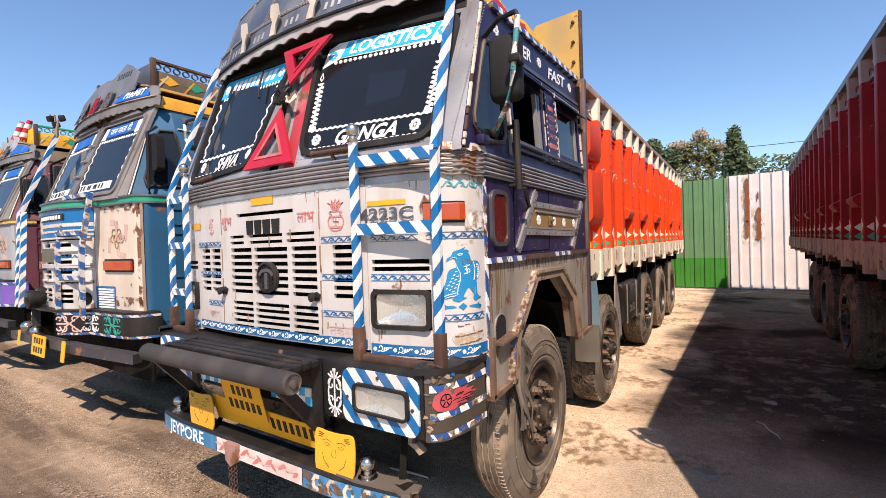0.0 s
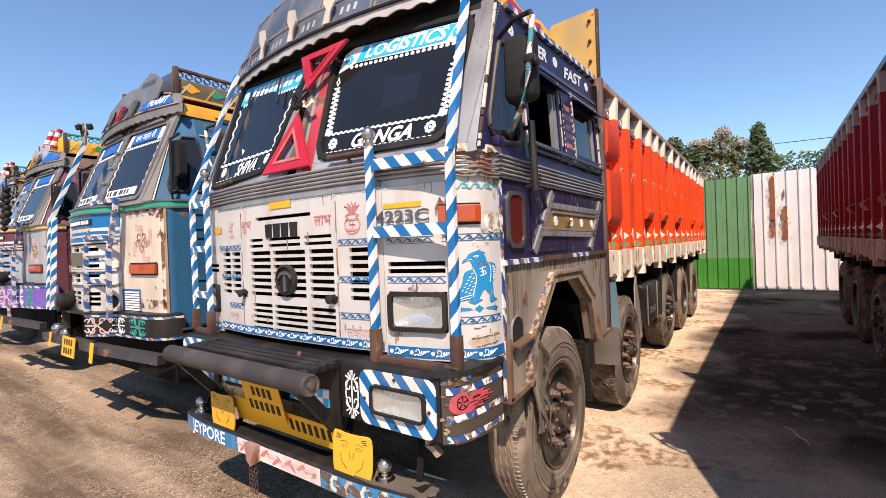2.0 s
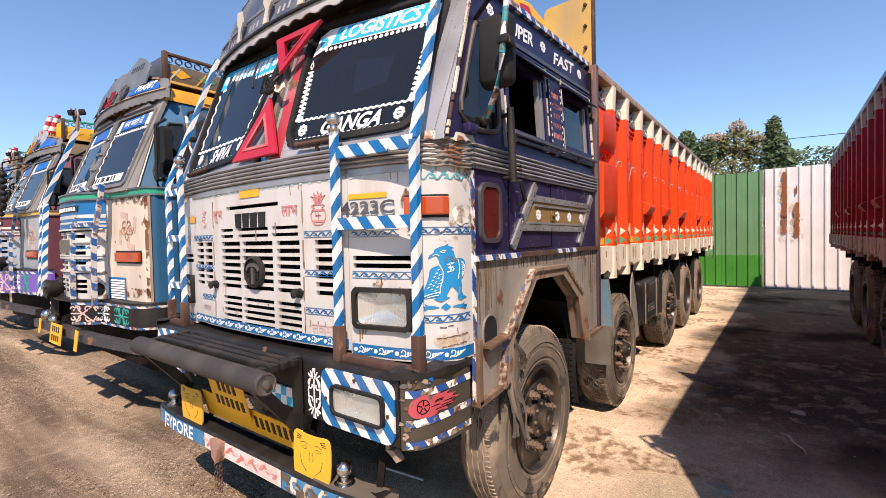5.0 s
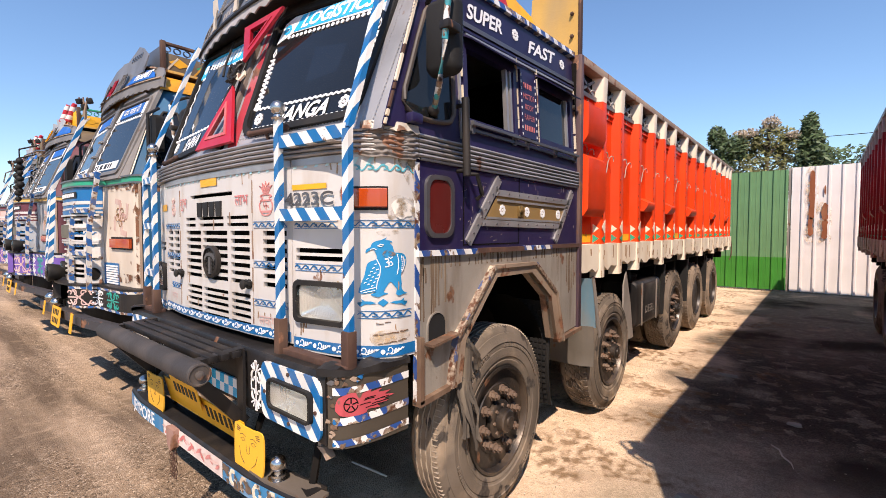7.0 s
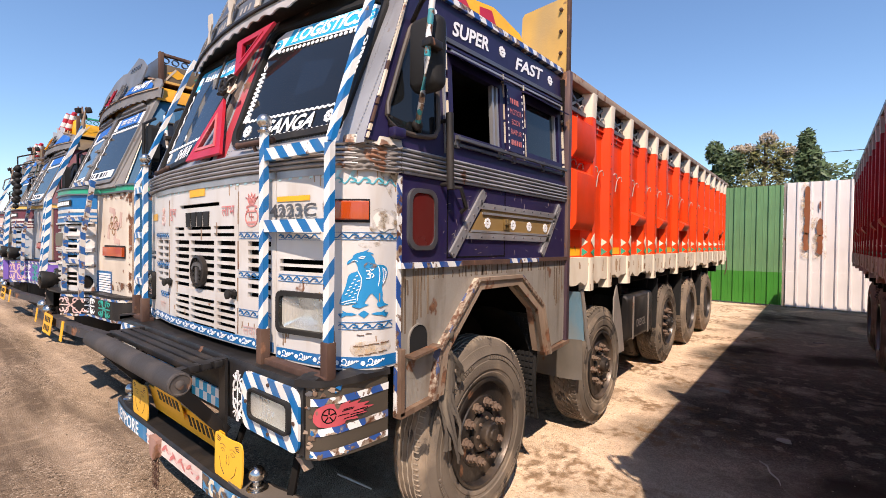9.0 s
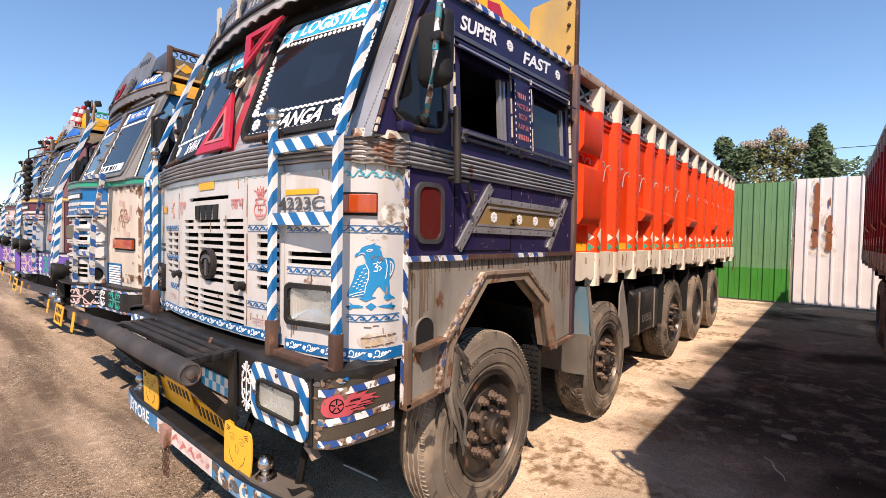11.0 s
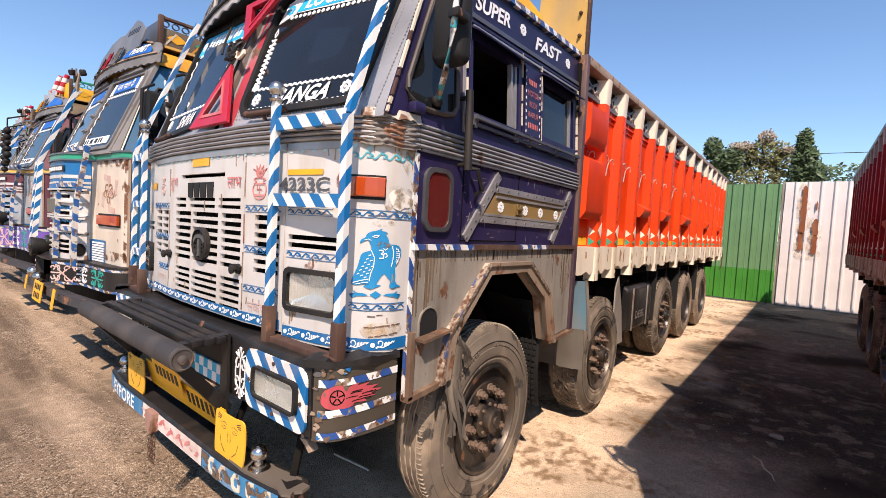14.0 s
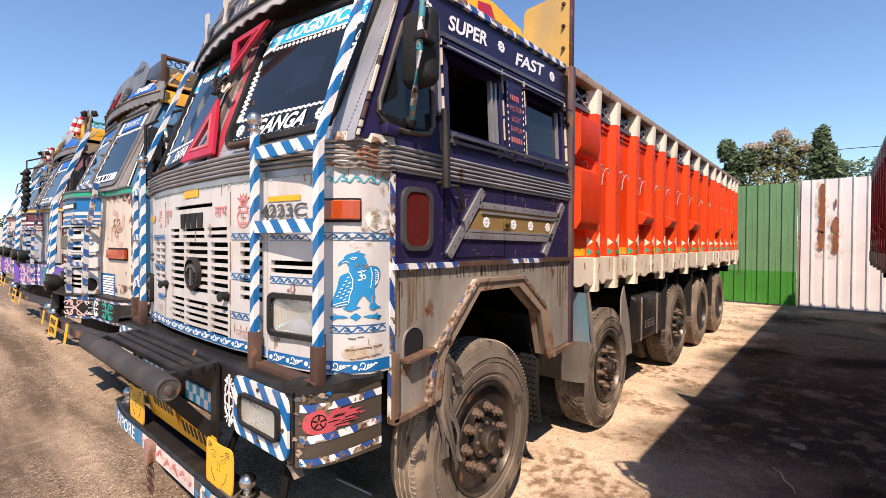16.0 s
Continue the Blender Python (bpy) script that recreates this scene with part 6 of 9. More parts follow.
    for k, v in enumerate((0.12, 0.20, 0.28, 0.36)):
        prism(bm, [(0.20, v), (0.23, v - 0.035), (0.26, v), (0.23, v + 0.035)], WL, 0.0025, 0)
    part("screen_ornament", bm, M_LETTER, t)
    bm = B()
    lettering(bm, "SHIVA", 0.092, WL, 0.36, -0.034, slant=0.35, wide=1.08, fat=0.003, d=0.004)
    part("word", bm, M_LETTER, t)
    # red painted middle and rivets
    bm = B()
    prism(bm, [(-0.20, -0.14), (-0.125, -0.14), (-0.120, 0.25), (-0.112, 0.62), (-0.17, 0.62), (-0.19, 0.2)], W, 0.003, 0.0)
    part("red_middle", bm, paint("faded_red_sheet", (0.40, 0.04, 0.055), 0.45, dirt=1.6, dirt_c=(0.36, 0.35, 0.37), rust=0.2, tone=0.2, streak=(1, 1, 0.5)), t, "faded red painted strip between the screens")
    bm = B()
    prism(bm, [(-0.325, 0.05), (-0.235, 0.05), (-0.20, 0.60), (-0.275, 0.60)], W, 0.002, 0.0)
    part("dark_gap", bm, M_DARK, t)
    bm = B()
    strip(bm, [(-0.235, 0.0), (-0.215, 0.55)], 0.03, W, 0, 0.02)
    part("middle_batten", bm, paint("dusty_brown_batten", (0.13, 0.10, 0.08), 0.7, dirt=0.7, dirt_c=(0.32, 0.28, 0.24)), t)
    bm = B()
    for i in range(46):
        for u in (-0.112, 0.735, 0.80):
            v = -0.13 + i * 0.0165
            lathe(bm, [(0.0034, 0.0), (0.0028, 0.003), (0.0008, 0.004)], lambda a, b, h: W(u + a, v + b, h), 6)
    for i in range(42):
        u = -0.10 + i * 0.0195
        lathe(bm, [(0.0045, 0.0), (0.0035, 0.004), (0.001, 0.005)], lambda a, b, h: W(u + a, -0.085 + b, h), 6)
    tagged(part("rivets", bm, M_ALU, t), kind="stuff")
    # black head band over the screens, doubling as the visor's painted shadow
    for fnw, lim in ((W, (-0.30, 0.715)), (WL, (-0.12, 0.89))):
        bm = B()
        prism(bm, [(lim[0], 0.592), (lim[1], 0.592), (lim[1] - 0.02, 0.725), (lim[0], 0.725)], fnw, 0.0024, 0.0)
        part("head_band_shade", bm, M_BLACK, t)
    # two reflector triangles in the middle
    fn = lambda x, z, d: (x, 0.06 - 0.025 + 0.357 * (z - 2.0) - 0.94 * d, z + 0.336 * d)
    for pts, wd in (([(-0.125, 2.615), (0.275, 2.615), (0.02, 2.37)], 0.05), ([(0.0, 2.235), (-0.185, 1.895), (0.225, 1.895)], 0.055)):
        c = (sum(p[0] for p in pts) / 3, sum(p[1] for p in pts) / 3)
        inner = [(c[0] + (p[0] - c[0]) * 0.46, c[1] + (p[1] - c[1]) * 0.46) for p in pts]
        bm = B()
        ring_frame(bm, pts, inner, fn, 0.0, 0.016)
        tri = part("warning_triangle", bm, M_TRI, t, "red plastic reflector triangle")
        bm = B()
        mid = [(c[0] + (p[0] - c[0]) * 0.60, c[1] + (p[1] - c[1]) * 0.60) for p in pts]
        ring_frame(bm, mid, inner, fn, 0.0, 0.020)
        part("inner_rim", bm, paint("pale_red_plastic", (0.55, 0.10, 0.10), 0.4, dirt=0.4, dirt_c=(0.5, 0.4, 0.38)) if wd > 0.05 else M_TRI, tri)
    # cord that ties the triangles, and the short rails under the screens
    bm = B()
    for k in range(5):
        a = k * 1.3
        pipe(bm, [fn(0.0 + 0.05 * math.sin(a + q), 2.30 + 0.05 * math.cos(a * 1.7 + q * 1.4), 0.03 + 0.01 * math.sin(q * 3)) for q in span(0, 5.5, 14)], 0.007, 6)
    part("tie_cord", bm, M_BLACK, t)
    bm = B()
    strip(bm, [(0.02, 2.28), (0.10, 2.25), (0.13, 2.27)], 0.035, fn, 0.02, 0.03)
    part("tie_rag", bm, M_CREAM, t)
    for fnw in (W, WL):
        bm = B()
        p0, p1 = fnw(0.03, -0.092, 0.035), fnw(0.30, -0.092, 0.035)
        pipe(bm, [p0, p1], 0.012, 10)
        ball(bm, p0, 0.016, 8), ball(bm, p1, 0.016, 8)
        pipe(bm, [fnw(0.15, -0.092, 0.035), fnw(0.15, -0.12, 0.0)], 0.009, 8)
        part("grab_rail", bm, M_RUST, t)
        if fnw is W:
            continue
        bm = B()
        pipe(bm, [fnw(0.42, 0.56, 0.03), fnw(0.48, 0.40, 0.035), fnw(0.52, 0.33, 0.03)], 0.007, 6)
        part("wiper", bm, M_RUBBER, t)


def visor(t):
    yv = lambda x: 0.235 + 0.13 * x * x
    xs = span(-1.09, 1.09, 88)
    bm = B()
    rows = []
    for i, x in enumerate(xs):
        w = 0.022 * abs(math.sin(x * 24 + 0.6 * math.sin(x * 7)))
        rows.append([bm.verts.new(p) for p in ((x, yv(x) - 0.005, 2.660 + w), (x, yv(x) + 0.002, 2.725), (x, yv(x) + 0.012, 2.727), (x, yv(x) + 0.004, 2.660 + w))])
    for a, b in zip(rows, rows[1:]):
        quad_ring(bm, a, b)
    part("scalloped_trim", bm, M_TRIM, t, "pale grey scalloped metal visor edge")
    bm = B()
    rows = [[bm.verts.new(p) for p in ((x, yv(x) - 0.012, 2.722), (x, yv(x) - 0.012, 2.734), (x, yv(x) + 0.004, 2.736), (x, yv(x) + 0.004, 2.721))] for x in xs]
    for a, b in zip(rows, rows[1:]):
        quad_ring(bm, a, b)
    part("visor_lip", bm, M_BLACK, t)
    v = None
    for z0, z1, o0, o1, cuts in ((2.725, 2.890, 0.0, 0.05, (-1.09, -0.86, -0.58, -0.22, 0.12, 0.45, 0.80, 1.09)), (2.890, 3.225, 0.06, 0.20, (-1.05, -0.75, -0.40, 0.0, 0.4, 0.75, 1.05))):
        for a, b in zip(cuts, cuts[1:]):
            bm = B()
            fn = lambda u, w, d: (u, yv(u) + o0 + (o1 - o0) * (w - z0) / (z1 - z0) - d, w)
            grid_panel(bm, span(a + 0.004, b - 0.004, 5), [z0, (z0 + z1) / 2, z1], [], fn, 0.012)
            pn = part("visor_panel", bm, M_VISOR, t)
            bm = B()
            ring_frame(bm, [(a + 0.004, z0), (b - 0.004, z0), (b - 0.004, z1), (a + 0.004, z1)], [(a + 0.022, z0 + 0.02), (b - 0.022, z0 + 0.02), (b - 0.022, z1 - 0.02), (a + 0.022, z1 - 0.02)], fn, 0.0, 0.006)
            part("panel_edge", bm, M_PLATE, pn)
            bm = B()
            for i in range(14):
                q = i / 13
                for uu, ww in ((a + 0.013 + (b - a - 0.026) * q, z0 + 0.010), (a + 0.013 + (b - a - 0.026) * q, z1 - 0.010), (a + 0.013, z0 + 0.01 + (z1 - z0 - 0.02) * q)):
                    lathe(bm, [(0.0055, 0.006), (0.004, 0.010), (0.0008, 0.011)], lambda x, y, h: fn(uu + x, ww + y, h), 6)
            tagged(part("rivets", bm, M_ALU, pn), kind="stuff")
            if z0 < 2.825:
                bm = B()
                c = (a + b) / 2
                for k in range(3):
                    strip(bm, [(c - 0.07 + k * 0.05, 2.775), (c - 0.065 + k * 0.05, 2.82)], 0.020, fn, 0, 0.003)
                tagged(part("faded_bars", bm, M_TRIM, pn), kind="stuff")
    # pale torn strips between the panels
    for x in (-0.58, -0.22, 0.12):
        bm = B()
        prism(bm, [(x - 0.03, 2.745), (x + 0.025, 2.742), (x + 0.04, 2.80), (x + 0.075, 2.845), (x + 0.065, 2.915), (x + 0.0, 2.925), (x - 0.012, 2.86), (x + 0.008, 2.82)], lambda u, w, d: (u, yv(u) + 0.0 - d, w), 0.012, 0.002)
        part("torn_strip", bm, M_TORN, t)
    bm = B()
    up = [[bm.verts.new((x, yv(x) + 0.006, 2.730)) for x in xs[::4]], [bm.verts.new((x * 0.97, 0.50, 2.70)) for x in xs[::4]], [bm.verts.new((x * 0.97, 0.50, 2.74)) for x in xs[::4]], [bm.verts.new((x, yv(x) + 0.006, 2.745)) for x in xs[::4]]]
    for a, b in zip(up, up[1:] + up[:1]):
        quad_ring(bm, a, b, False)
    part("visor_soffit", bm, M_BLACK, t)
    bm = B()
    box(bm, -0.95, 0.95, 0.52, 0.66, 2.66, 3.15, 0.02)
    part("crown_back", bm, M_VISOR, t)


def dress_side(t):
    # quarter light
    fn = S
    out = [(0.382, 2.385), (0.330, 2.26), (0.280, 2.13), (0.240, 2.03), (0.232, 1.985), (0.245, 1.952), (0.285, 1.932), (0.38, 1.930), (0.47, 1.938), (0.520, 1.950), (0.545, 1.985), (0.550, 2.06),
           (0.551, 2.25), (0.548, 2.395), (0.535, 2.415), (0.50, 2.420), (0.43, 2.418), (0.40, 2.408)]
    bm = B()
    prism(bm, out, fn, 0.004, 0.001)
    q = part("quarter_light", bm, M_TINT, t, "dark quarter light glass")
    bm = B()
    pipe(bm, [fn(u, v, 0.008) for u, v in out + out[:2]], 0.0115, 8)
    part("rubber_surround", bm, paint("old_brown_rubber", (0.045, 0.036, 0.031), 0.5, dirt=0.5, dirt_c=(0.20, 0.145, 0.10), bump=0.2), q, "brown-grey rubber surround")
    # white beaded edges
    for pts, w, mat in (([(0.60, 1.89), (0.60, 2.40)], 0.010, M_ALU), ([(0.625, 2.43), (1.88, 2.46)], 0.022, M_ALU_DARK), ([(0.66, 2.385), (1.86, 2.41)], 0.012, M_ALU),
                        ([(0.60, 2.40), (1.88, 2.43)], 0.012, M_PURPLE), ([(0.32, 1.765), (1.88, 1.765)], 0.012, M_ALU_DARK)):
        bm = B()
        strip(bm, pts, w, fn, 0, 0.012)
        part("edge_strip", bm, mat, t)
    # chipped pale beading down the screen pillar, in worn lengths
    rnd = random.Random(31)
    q = 0.0
    while q < 0.98:
        ln = rnd.uniform(0.03, 0.11)
        e0, e1 = q, min(1.0, q + ln)
        bm = B()
        strip(bm, [(0.124 + 0.284 * e0, 1.872 + 0.748 * e0), (0.124 + 0.284 * e1, 1.872 + 0.748 * e1)], rnd.uniform(0.007, 0.011), fn, 0, 0.012)
        part("bead_length", bm, M_CREAM if rnd.random() < 0.72 else M_RUST, t)
        q = e1 + rnd.choice((0.0, 0.004, 0.012))
    # window frames, hoods, glass and sills
    for a, b, z0, z1 in ((0.65, 1.09, 1.985, 2.33), (1.36, 1.81, 2.005, 2.33)):
        bm = B()
        ring_frame(bm, [(a - 0.02, z0 - 0.02), (b + 0.02, z0 - 0.02), (b + 0.02, z1 + 0.02), (a - 0.02, z1 + 0.02)], [(a + 0.01, z0 + 0.01), (b - 0.01, z0 + 0.01), (b - 0.01, z1 - 0.01), (a + 0.01, z1 - 0.01)], fn, -0.03, 0.010)
        wn_ = part("side_window", bm, M_PURPLE, t)
        for u in ((b - 0.07, b - 0.03) if a < 1 else (b - 0.05,)):
            bm = B()
            strip(bm, [(u, z0), (u, z1)], 0.018, fn, -0.02, 0.004)
            part("slide_channel", bm, M_ALU, wn_)
        bm = B()
        if a > 1:
            prism(bm, [(a + 0.01, z0), (b - 0.05, z0), (b - 0.05, z1), (a + 0.01, z1)], fn, -0.012, -0.016)
            part("glass", bm, M_TINT, wn_)
        else:
            bm.free()
        bm = B()
        hood = [[bm.verts.new(S(u, z, d)) for u in (a - 0.025, b + 0.05)] for z, d in ((z1 + 0.055, 0.0), (z1 + 0.015, 0.065), (z1 + 0.008, 0.063), (z1 + 0.045, 0.0))]
        for p, r in zip(hood, hood[1:] + hood[:1]):
            quad_ring(bm, p, r, False)
        bm.faces.new([r[0] for r in hood]), bm.faces.new([r[1] for r in hood][::-1])
        part("window_hood", bm, M_PURPLE, wn_, "purple sheet hood over the window")
    bm = B()
    for z, d in ((1.968, 0.03), (1.942, 0.012)):
        bar(bm, S(0.66, z, d), S(1.86, z, d), 0.016, 0.014)
    for u in (0.68, 1.06, 1.20, 1.55, 1.84):
        bar(bm, S(u, 1.925, 0.010), S(u, 1.985, 0.018), 0.018, 0.022, (0, 1, 0))
    part("window_rail", bm, M_ALU_DARK, t, "grey worn rail under the side windows")
    # chipped pale beads beside the windows
    for u in (0.618, 1.118, 1.345, 1.868):
        z = 1.965
        while z < 2.40:
            ln = rnd.uniform(0.02, 0.09)
            bm = B()
            strip(bm, [(u, z), (u, min(2.41, z + ln))], 0.006, S, 0, 0.014)
            part("bead_length", bm, M_CREAM, t)
            z += ln + rnd.choice((0.003, 0.015, 0.04))
    # panel between the windows
    bm = B()
    prism(bm, [(1.15, 1.99), (1.325, 1.99), (1.325, 2.365), (1.15, 2.36)], S, 0.012, 0.0)
    pn = part("maker_panel", bm, M_PURPLE, t)
    bm = B()
    for k in range(10):
        for u in (1.158, 1.318):
            strip(bm, [(u, 2.0 + k * 0.036), (u, 2.014 + k * 0.036)], 0.005, S, 0.012, 0.0145)
    tagged(part("dash_border", bm, M_LETTER, pn), kind="stuff")
    for words, v in (("MOTOR", 2.205), ("BODY", 2.147), ("RAIPUR", 2.090)):
        bm = B()
        lettering(bm, words, 0.044, S, 1.238, v, wide=0.80, d=0.0145)
        part("word", bm, M_PINK, pn)
    bm = B()
    for v, n in ((2.265, 5), (2.030, 6)):
        for k in range(n):
            strip(bm, [(1.188 + k * 0.020, v), (1.188 + k * 0.020, v + 0.030)], 0.008, S, 0.012, 0.0145)
    part("faded_bars", bm, M_PINK, pn)
    # words over the windows
    for words, u, v, wd in (("SUPER", 0.835, 2.486, 1.12), ("FAST", 1.430, 2.502, 1.50)):
        bm = B()
        lettering(bm, words, 0.100, lambda a, b, d: S(a, b + 0.08 * (a - u), d), u, v, slant=0.22, wide=wd, fat=0.0030, d=0.004)
        part("word", bm, M_LETTER, t)
    for u, v in ((0.545, 2.52), (1.135, 2.541), (1.722, 2.546)):
        bm = B()
        flower(bm, u, v, 0.036, S, 0.004)
        part("painted_flower", bm, M_LETTER, t)
    # roof edge: striped beading
    bm = B()
    prism(bm, [(0.50, 2.610), (1.90, 2.645), (1.90, 2.675), (0.50, 2.640)], S, 0.02, -0.03)
    part("roof_edge", bm, M_STRIPE_Y, t, "striped worn roof edge")
    # red side marker
    bm = B()
    ring_frame(bm, rounded(0.350, 0.535, 1.440, 1.708, 0.055), rounded(0.370, 0.515, 1.460, 1.688, 0.045), S, 0.0, 0.016)
    mk = part("side_marker", bm, M_ALU_DARK, t)
    bm = B()
    prism(bm, rounded(0.368, 0.517, 1.458, 1.690, 0.045), S, 0.010, 0.0)
    part("red_lens", bm, M_REDLENS, mk, "dark red marker glass")
    # seams
    for pts in ([(0.622, 1.40), (0.622, 1.76)], [(1.125, 1.40), (1.125, 1.76)], [(0.622, 1.405), (1.125, 1.405)]):
        bm = B()
        strip(bm, pts, 0.006, S, 0, 0.0022)
        part("door_seam", bm, M_DARK, t)
    # silver slants and ochre panel
    pn = None
    bm = B()
    decal(bm, [[(0.775, 1.512), (1.625, 1.500), (1.735, 1.640), (0.905, 1.655)]], S, 0.004, 1)
    pn = part("ochre_panel", bm, M_GOLD, t, "ochre painted door panel with white flowers")
    for pts, w in (([(0.650, 1.415), (0.915, 1.735)], 0.045), ([(1.560, 1.405), (1.805, 1.725)], 0.045), ([(0.88, 1.665), (1.745, 1.655)], 0.032), ([(0.765, 1.510), (1.645, 1.500)], 0.032), ([(0.90, 1.628), (1.73, 1.620)], 0.012), ([(0.80, 1.535), (1.66, 1.527)], 0.012)):
        bm = B()
        strip(bm, pts, w, S, 0, 0.012)
        part("silver_strip", bm, M_ALU, pn, "riveted dull silver strip")
    bm = B()
    for k in range(9):
        q = k / 8
        for u, v in ((0.655 + 0.26 * q, 1.42 + 0.31 * q), (1.565 + 0.235 * q, 1.41 + 0.31 * q), (0.9 + 0.83 * q, 1.662), (0.78 + 0.85 * q, 1.505)):
            disc(bm, u, v, 0.005, S, 0.012, 0.016, 6)
    tagged(part("strip_rivets", bm, M_ALU_DARK, pn), kind="stuff")
    for u, v in ((0.948, 1.578), (1.206, 1.576), (1.392, 1.574), (1.600, 1.572)):
        bm = B()
        flower(bm, u, v, 0.032, S, 0.008)
        part("white_flower", bm, M_LETTER, pn)
    bm = B()
    for u in (1.112, 1.140):
        box(bm, 1.15, 1.164, u - 0.009, u + 0.009, 1.548, 1.606, 0.003)
    box(bm, 1.160, 1.172, 1.10, 1.152, 1.573, 1.587, 0.003)
    part("hasp", bm, paint("tarnished_brass", (0.26, 0.17, 0.06), 0.45, 0.5, dirt=0.5), t, "small tarnished brass hasp")
    # handle and long upright rod
    bm = B()
    pipe(bm, [S(0.645, 1.735, 0.01), S(0.66, 1.73, 0.05), S(0.70, 1.64, 0.05), S(0.70, 1.62, 0.02)], 0.011, 8)
    part("door_handle", bm, M_BLACK, t)
    bm = B()
    pipe(bm, [S(0.575, 2.06, 0.055), S(0.575, 1.715, 0.055)], 0.018, 10)
    for z in (2.03, 1.74):
        pipe(bm, [S(0.575, z, 0.055), S(0.575, z, 0.0)], 0.010, 8)
    part("grab_bar", bm, M_BLACK, t)
    # little side lamp
    bm = B()
    box(bm, 1.148, 1.190, 0.235, 0.300, 1.895, 1.935, 0.008)
    part("side_lamp", bm, M_PURPLE, t)
    # striped ledge between door and skirt
    for a, b, mat in ((0.30, 0.72, M_STRIPE_Y), (0.72, 1.16, M_RUST), (1.16, 1.50, M_STRIPE_Y), (1.50, 1.92, M_RUST)):
        bm = B()
        prism(bm, [(a, 1.364), (b, 1.361), (b, 1.386), (a, 1.388)], S, 0.018, -0.01)
        part("ledge", bm, mat, t, "worn striped ledge over the skirt")
    bm = B()
    prism(bm, [(0.292, 0.76), (0.318, 0.76), (0.318, 1.75), (0.292, 1.75)], S, 0.004, -0.01)
    part("corner_beading", bm, M_STRIPE_Y, t)
    # corner post at the back edge of the cab
    bm = B()
    box(bm, 1.06, 1.165, 1.905, 1.955, 0.79, 2.66, 0.006)
    part("rear_post", bm, paint("rusty_purple_post", (0.075, 0.045, 0.06), 0.55, 0.2, dirt=0.6, dirt_c=(0.24, 0.14, 0.08), rust=0.35), t, "rusty purple post at the cab's back edge")
    # wheel-arch flange
    a = [(0.505, 0.768), (0.545, 0.985), (0.850, 1.290), (1.280, 1.285), (1.555, 1.088), (1.66, 0.765)]
    inn = arch_outline()
    for i in range(5):
        bm = B()
        prism(bm, [a[i], a[i + 1], inn[i + 1], inn[i]], S, 0.022, 0.0)
        vs = [bm.verts.new(S(u, v, d)) for d, (u, v) in ((0.022, inn[i]), (0.022, inn[i + 1]), (-0.06, inn[i + 1]), (-0.06, inn[i]))]
        bm.faces.new(vs)
        fl = part("arch_flange", bm, M_ARCH, t, "rust-eaten pale wheel-arch flange")
        bm = B()
        strip(bm, [a[i], a[i + 1]], 0.018, S, 0.0, 0.034)
        part("flange_lip", bm, M_FLANGE if i in (0, 1, 3) else M_ARCH, fl, "worn lip with traces of blue stripes")
    for pts in ([(0.30, 0.752), (0.545, 0.776)], [(0.312, 0.752), (0.312, 1.03)], [(1.60, 0.775), (1.95, 0.80)]):
        bm = B()
        strip(bm, pts, 0.024, S, -0.02, 0.026)
        part("skirt_edge", bm, M_EDGE, t)
    # grime runs down the bare skirt, scratches and dust on the painted side above it
    rs = random.Random(44)
    bm = B()
    for k in range(70):
        y = rs.uniform(0.33, 1.92)
        floor_z = 1.31 if 0.52 < y < 1.62 else 0.85
        z = rs.choice((1.366, 1.362, rs.uniform(1.31, 1.36)))
        ln = min(rs.uniform(0.03, 0.32), z - floor_z)
        strip(bm, [(y, z), (y + rs.uniform(-0.004, 0.004), z - ln * 0.5), (y + rs.uniform(-0.006, 0.006), z - ln)], rs.uniform(0.002, 0.011), S, 0.0, 0.0015)
    tagged(part("grime_staining", bm, paint("brown_grime_run", (0.14, 0.098, 0.066), 0.75, dirt=0.6, dirt_c=(0.24, 0.18, 0.12), gloss=0.25), t), kind="stuff")
    bm = B()
    for k in range(60):
        y, z = rs.uniform(0.56, 1.88), rs.uniform(1.395, 1.75)
        a, ln = rs.choice((rs.uniform(-0.3, 0.3), rs.uniform(1.2, 1.9))), rs.uniform(0.008, 0.05)
        z1 = min(1.757, max(1.39, z + ln * math.sin(a)))
        strip(bm, [(y, z), (min(1.89, y + ln * math.cos(a)), z1)], rs.uniform(0.001, 0.0035), S, 0.0, 0.0012)
    tagged(part("scratch_wear", bm, paint("dusty_scratch", (0.22, 0.19, 0.19), 0.7, dirt=0.5, gloss=0.25), t), kind="stuff")
    # step hole, not cut: flat black patch for its dark inside, with its shelf
    bm = B()
    prism(bm, [(0.366, 1.0), (0.490, 1.0)] + [(0.428 + 0.062 * math.cos(a), 1.055 + 0.064 * math.sin(a)) for a in span(0, math.pi, 12)], S, 0.003, -0.002)
    hole = part("step_hole_patch", bm, M_HOLE, t)
    bm = B()
    strip(bm, [(0.366, 1.0)] + [(0.428 - 0.062 * math.cos(a), 1.055 + 0.064 * math.sin(a)) for a in span(0, math.pi, 12)] + [(0.490, 1.0)], 0.007, S, 0, 0.007)
    part("hole_edge", bm, M_SKIRT, hole)
    bm = B()
    prism(bm, [(0.350, 0.985), (0.53, 1.008), (0.53, 1.018), (0.350, 0.997)], S, 0.055, 0.0)
    part("step_shelf", bm, M_EDGE, t)


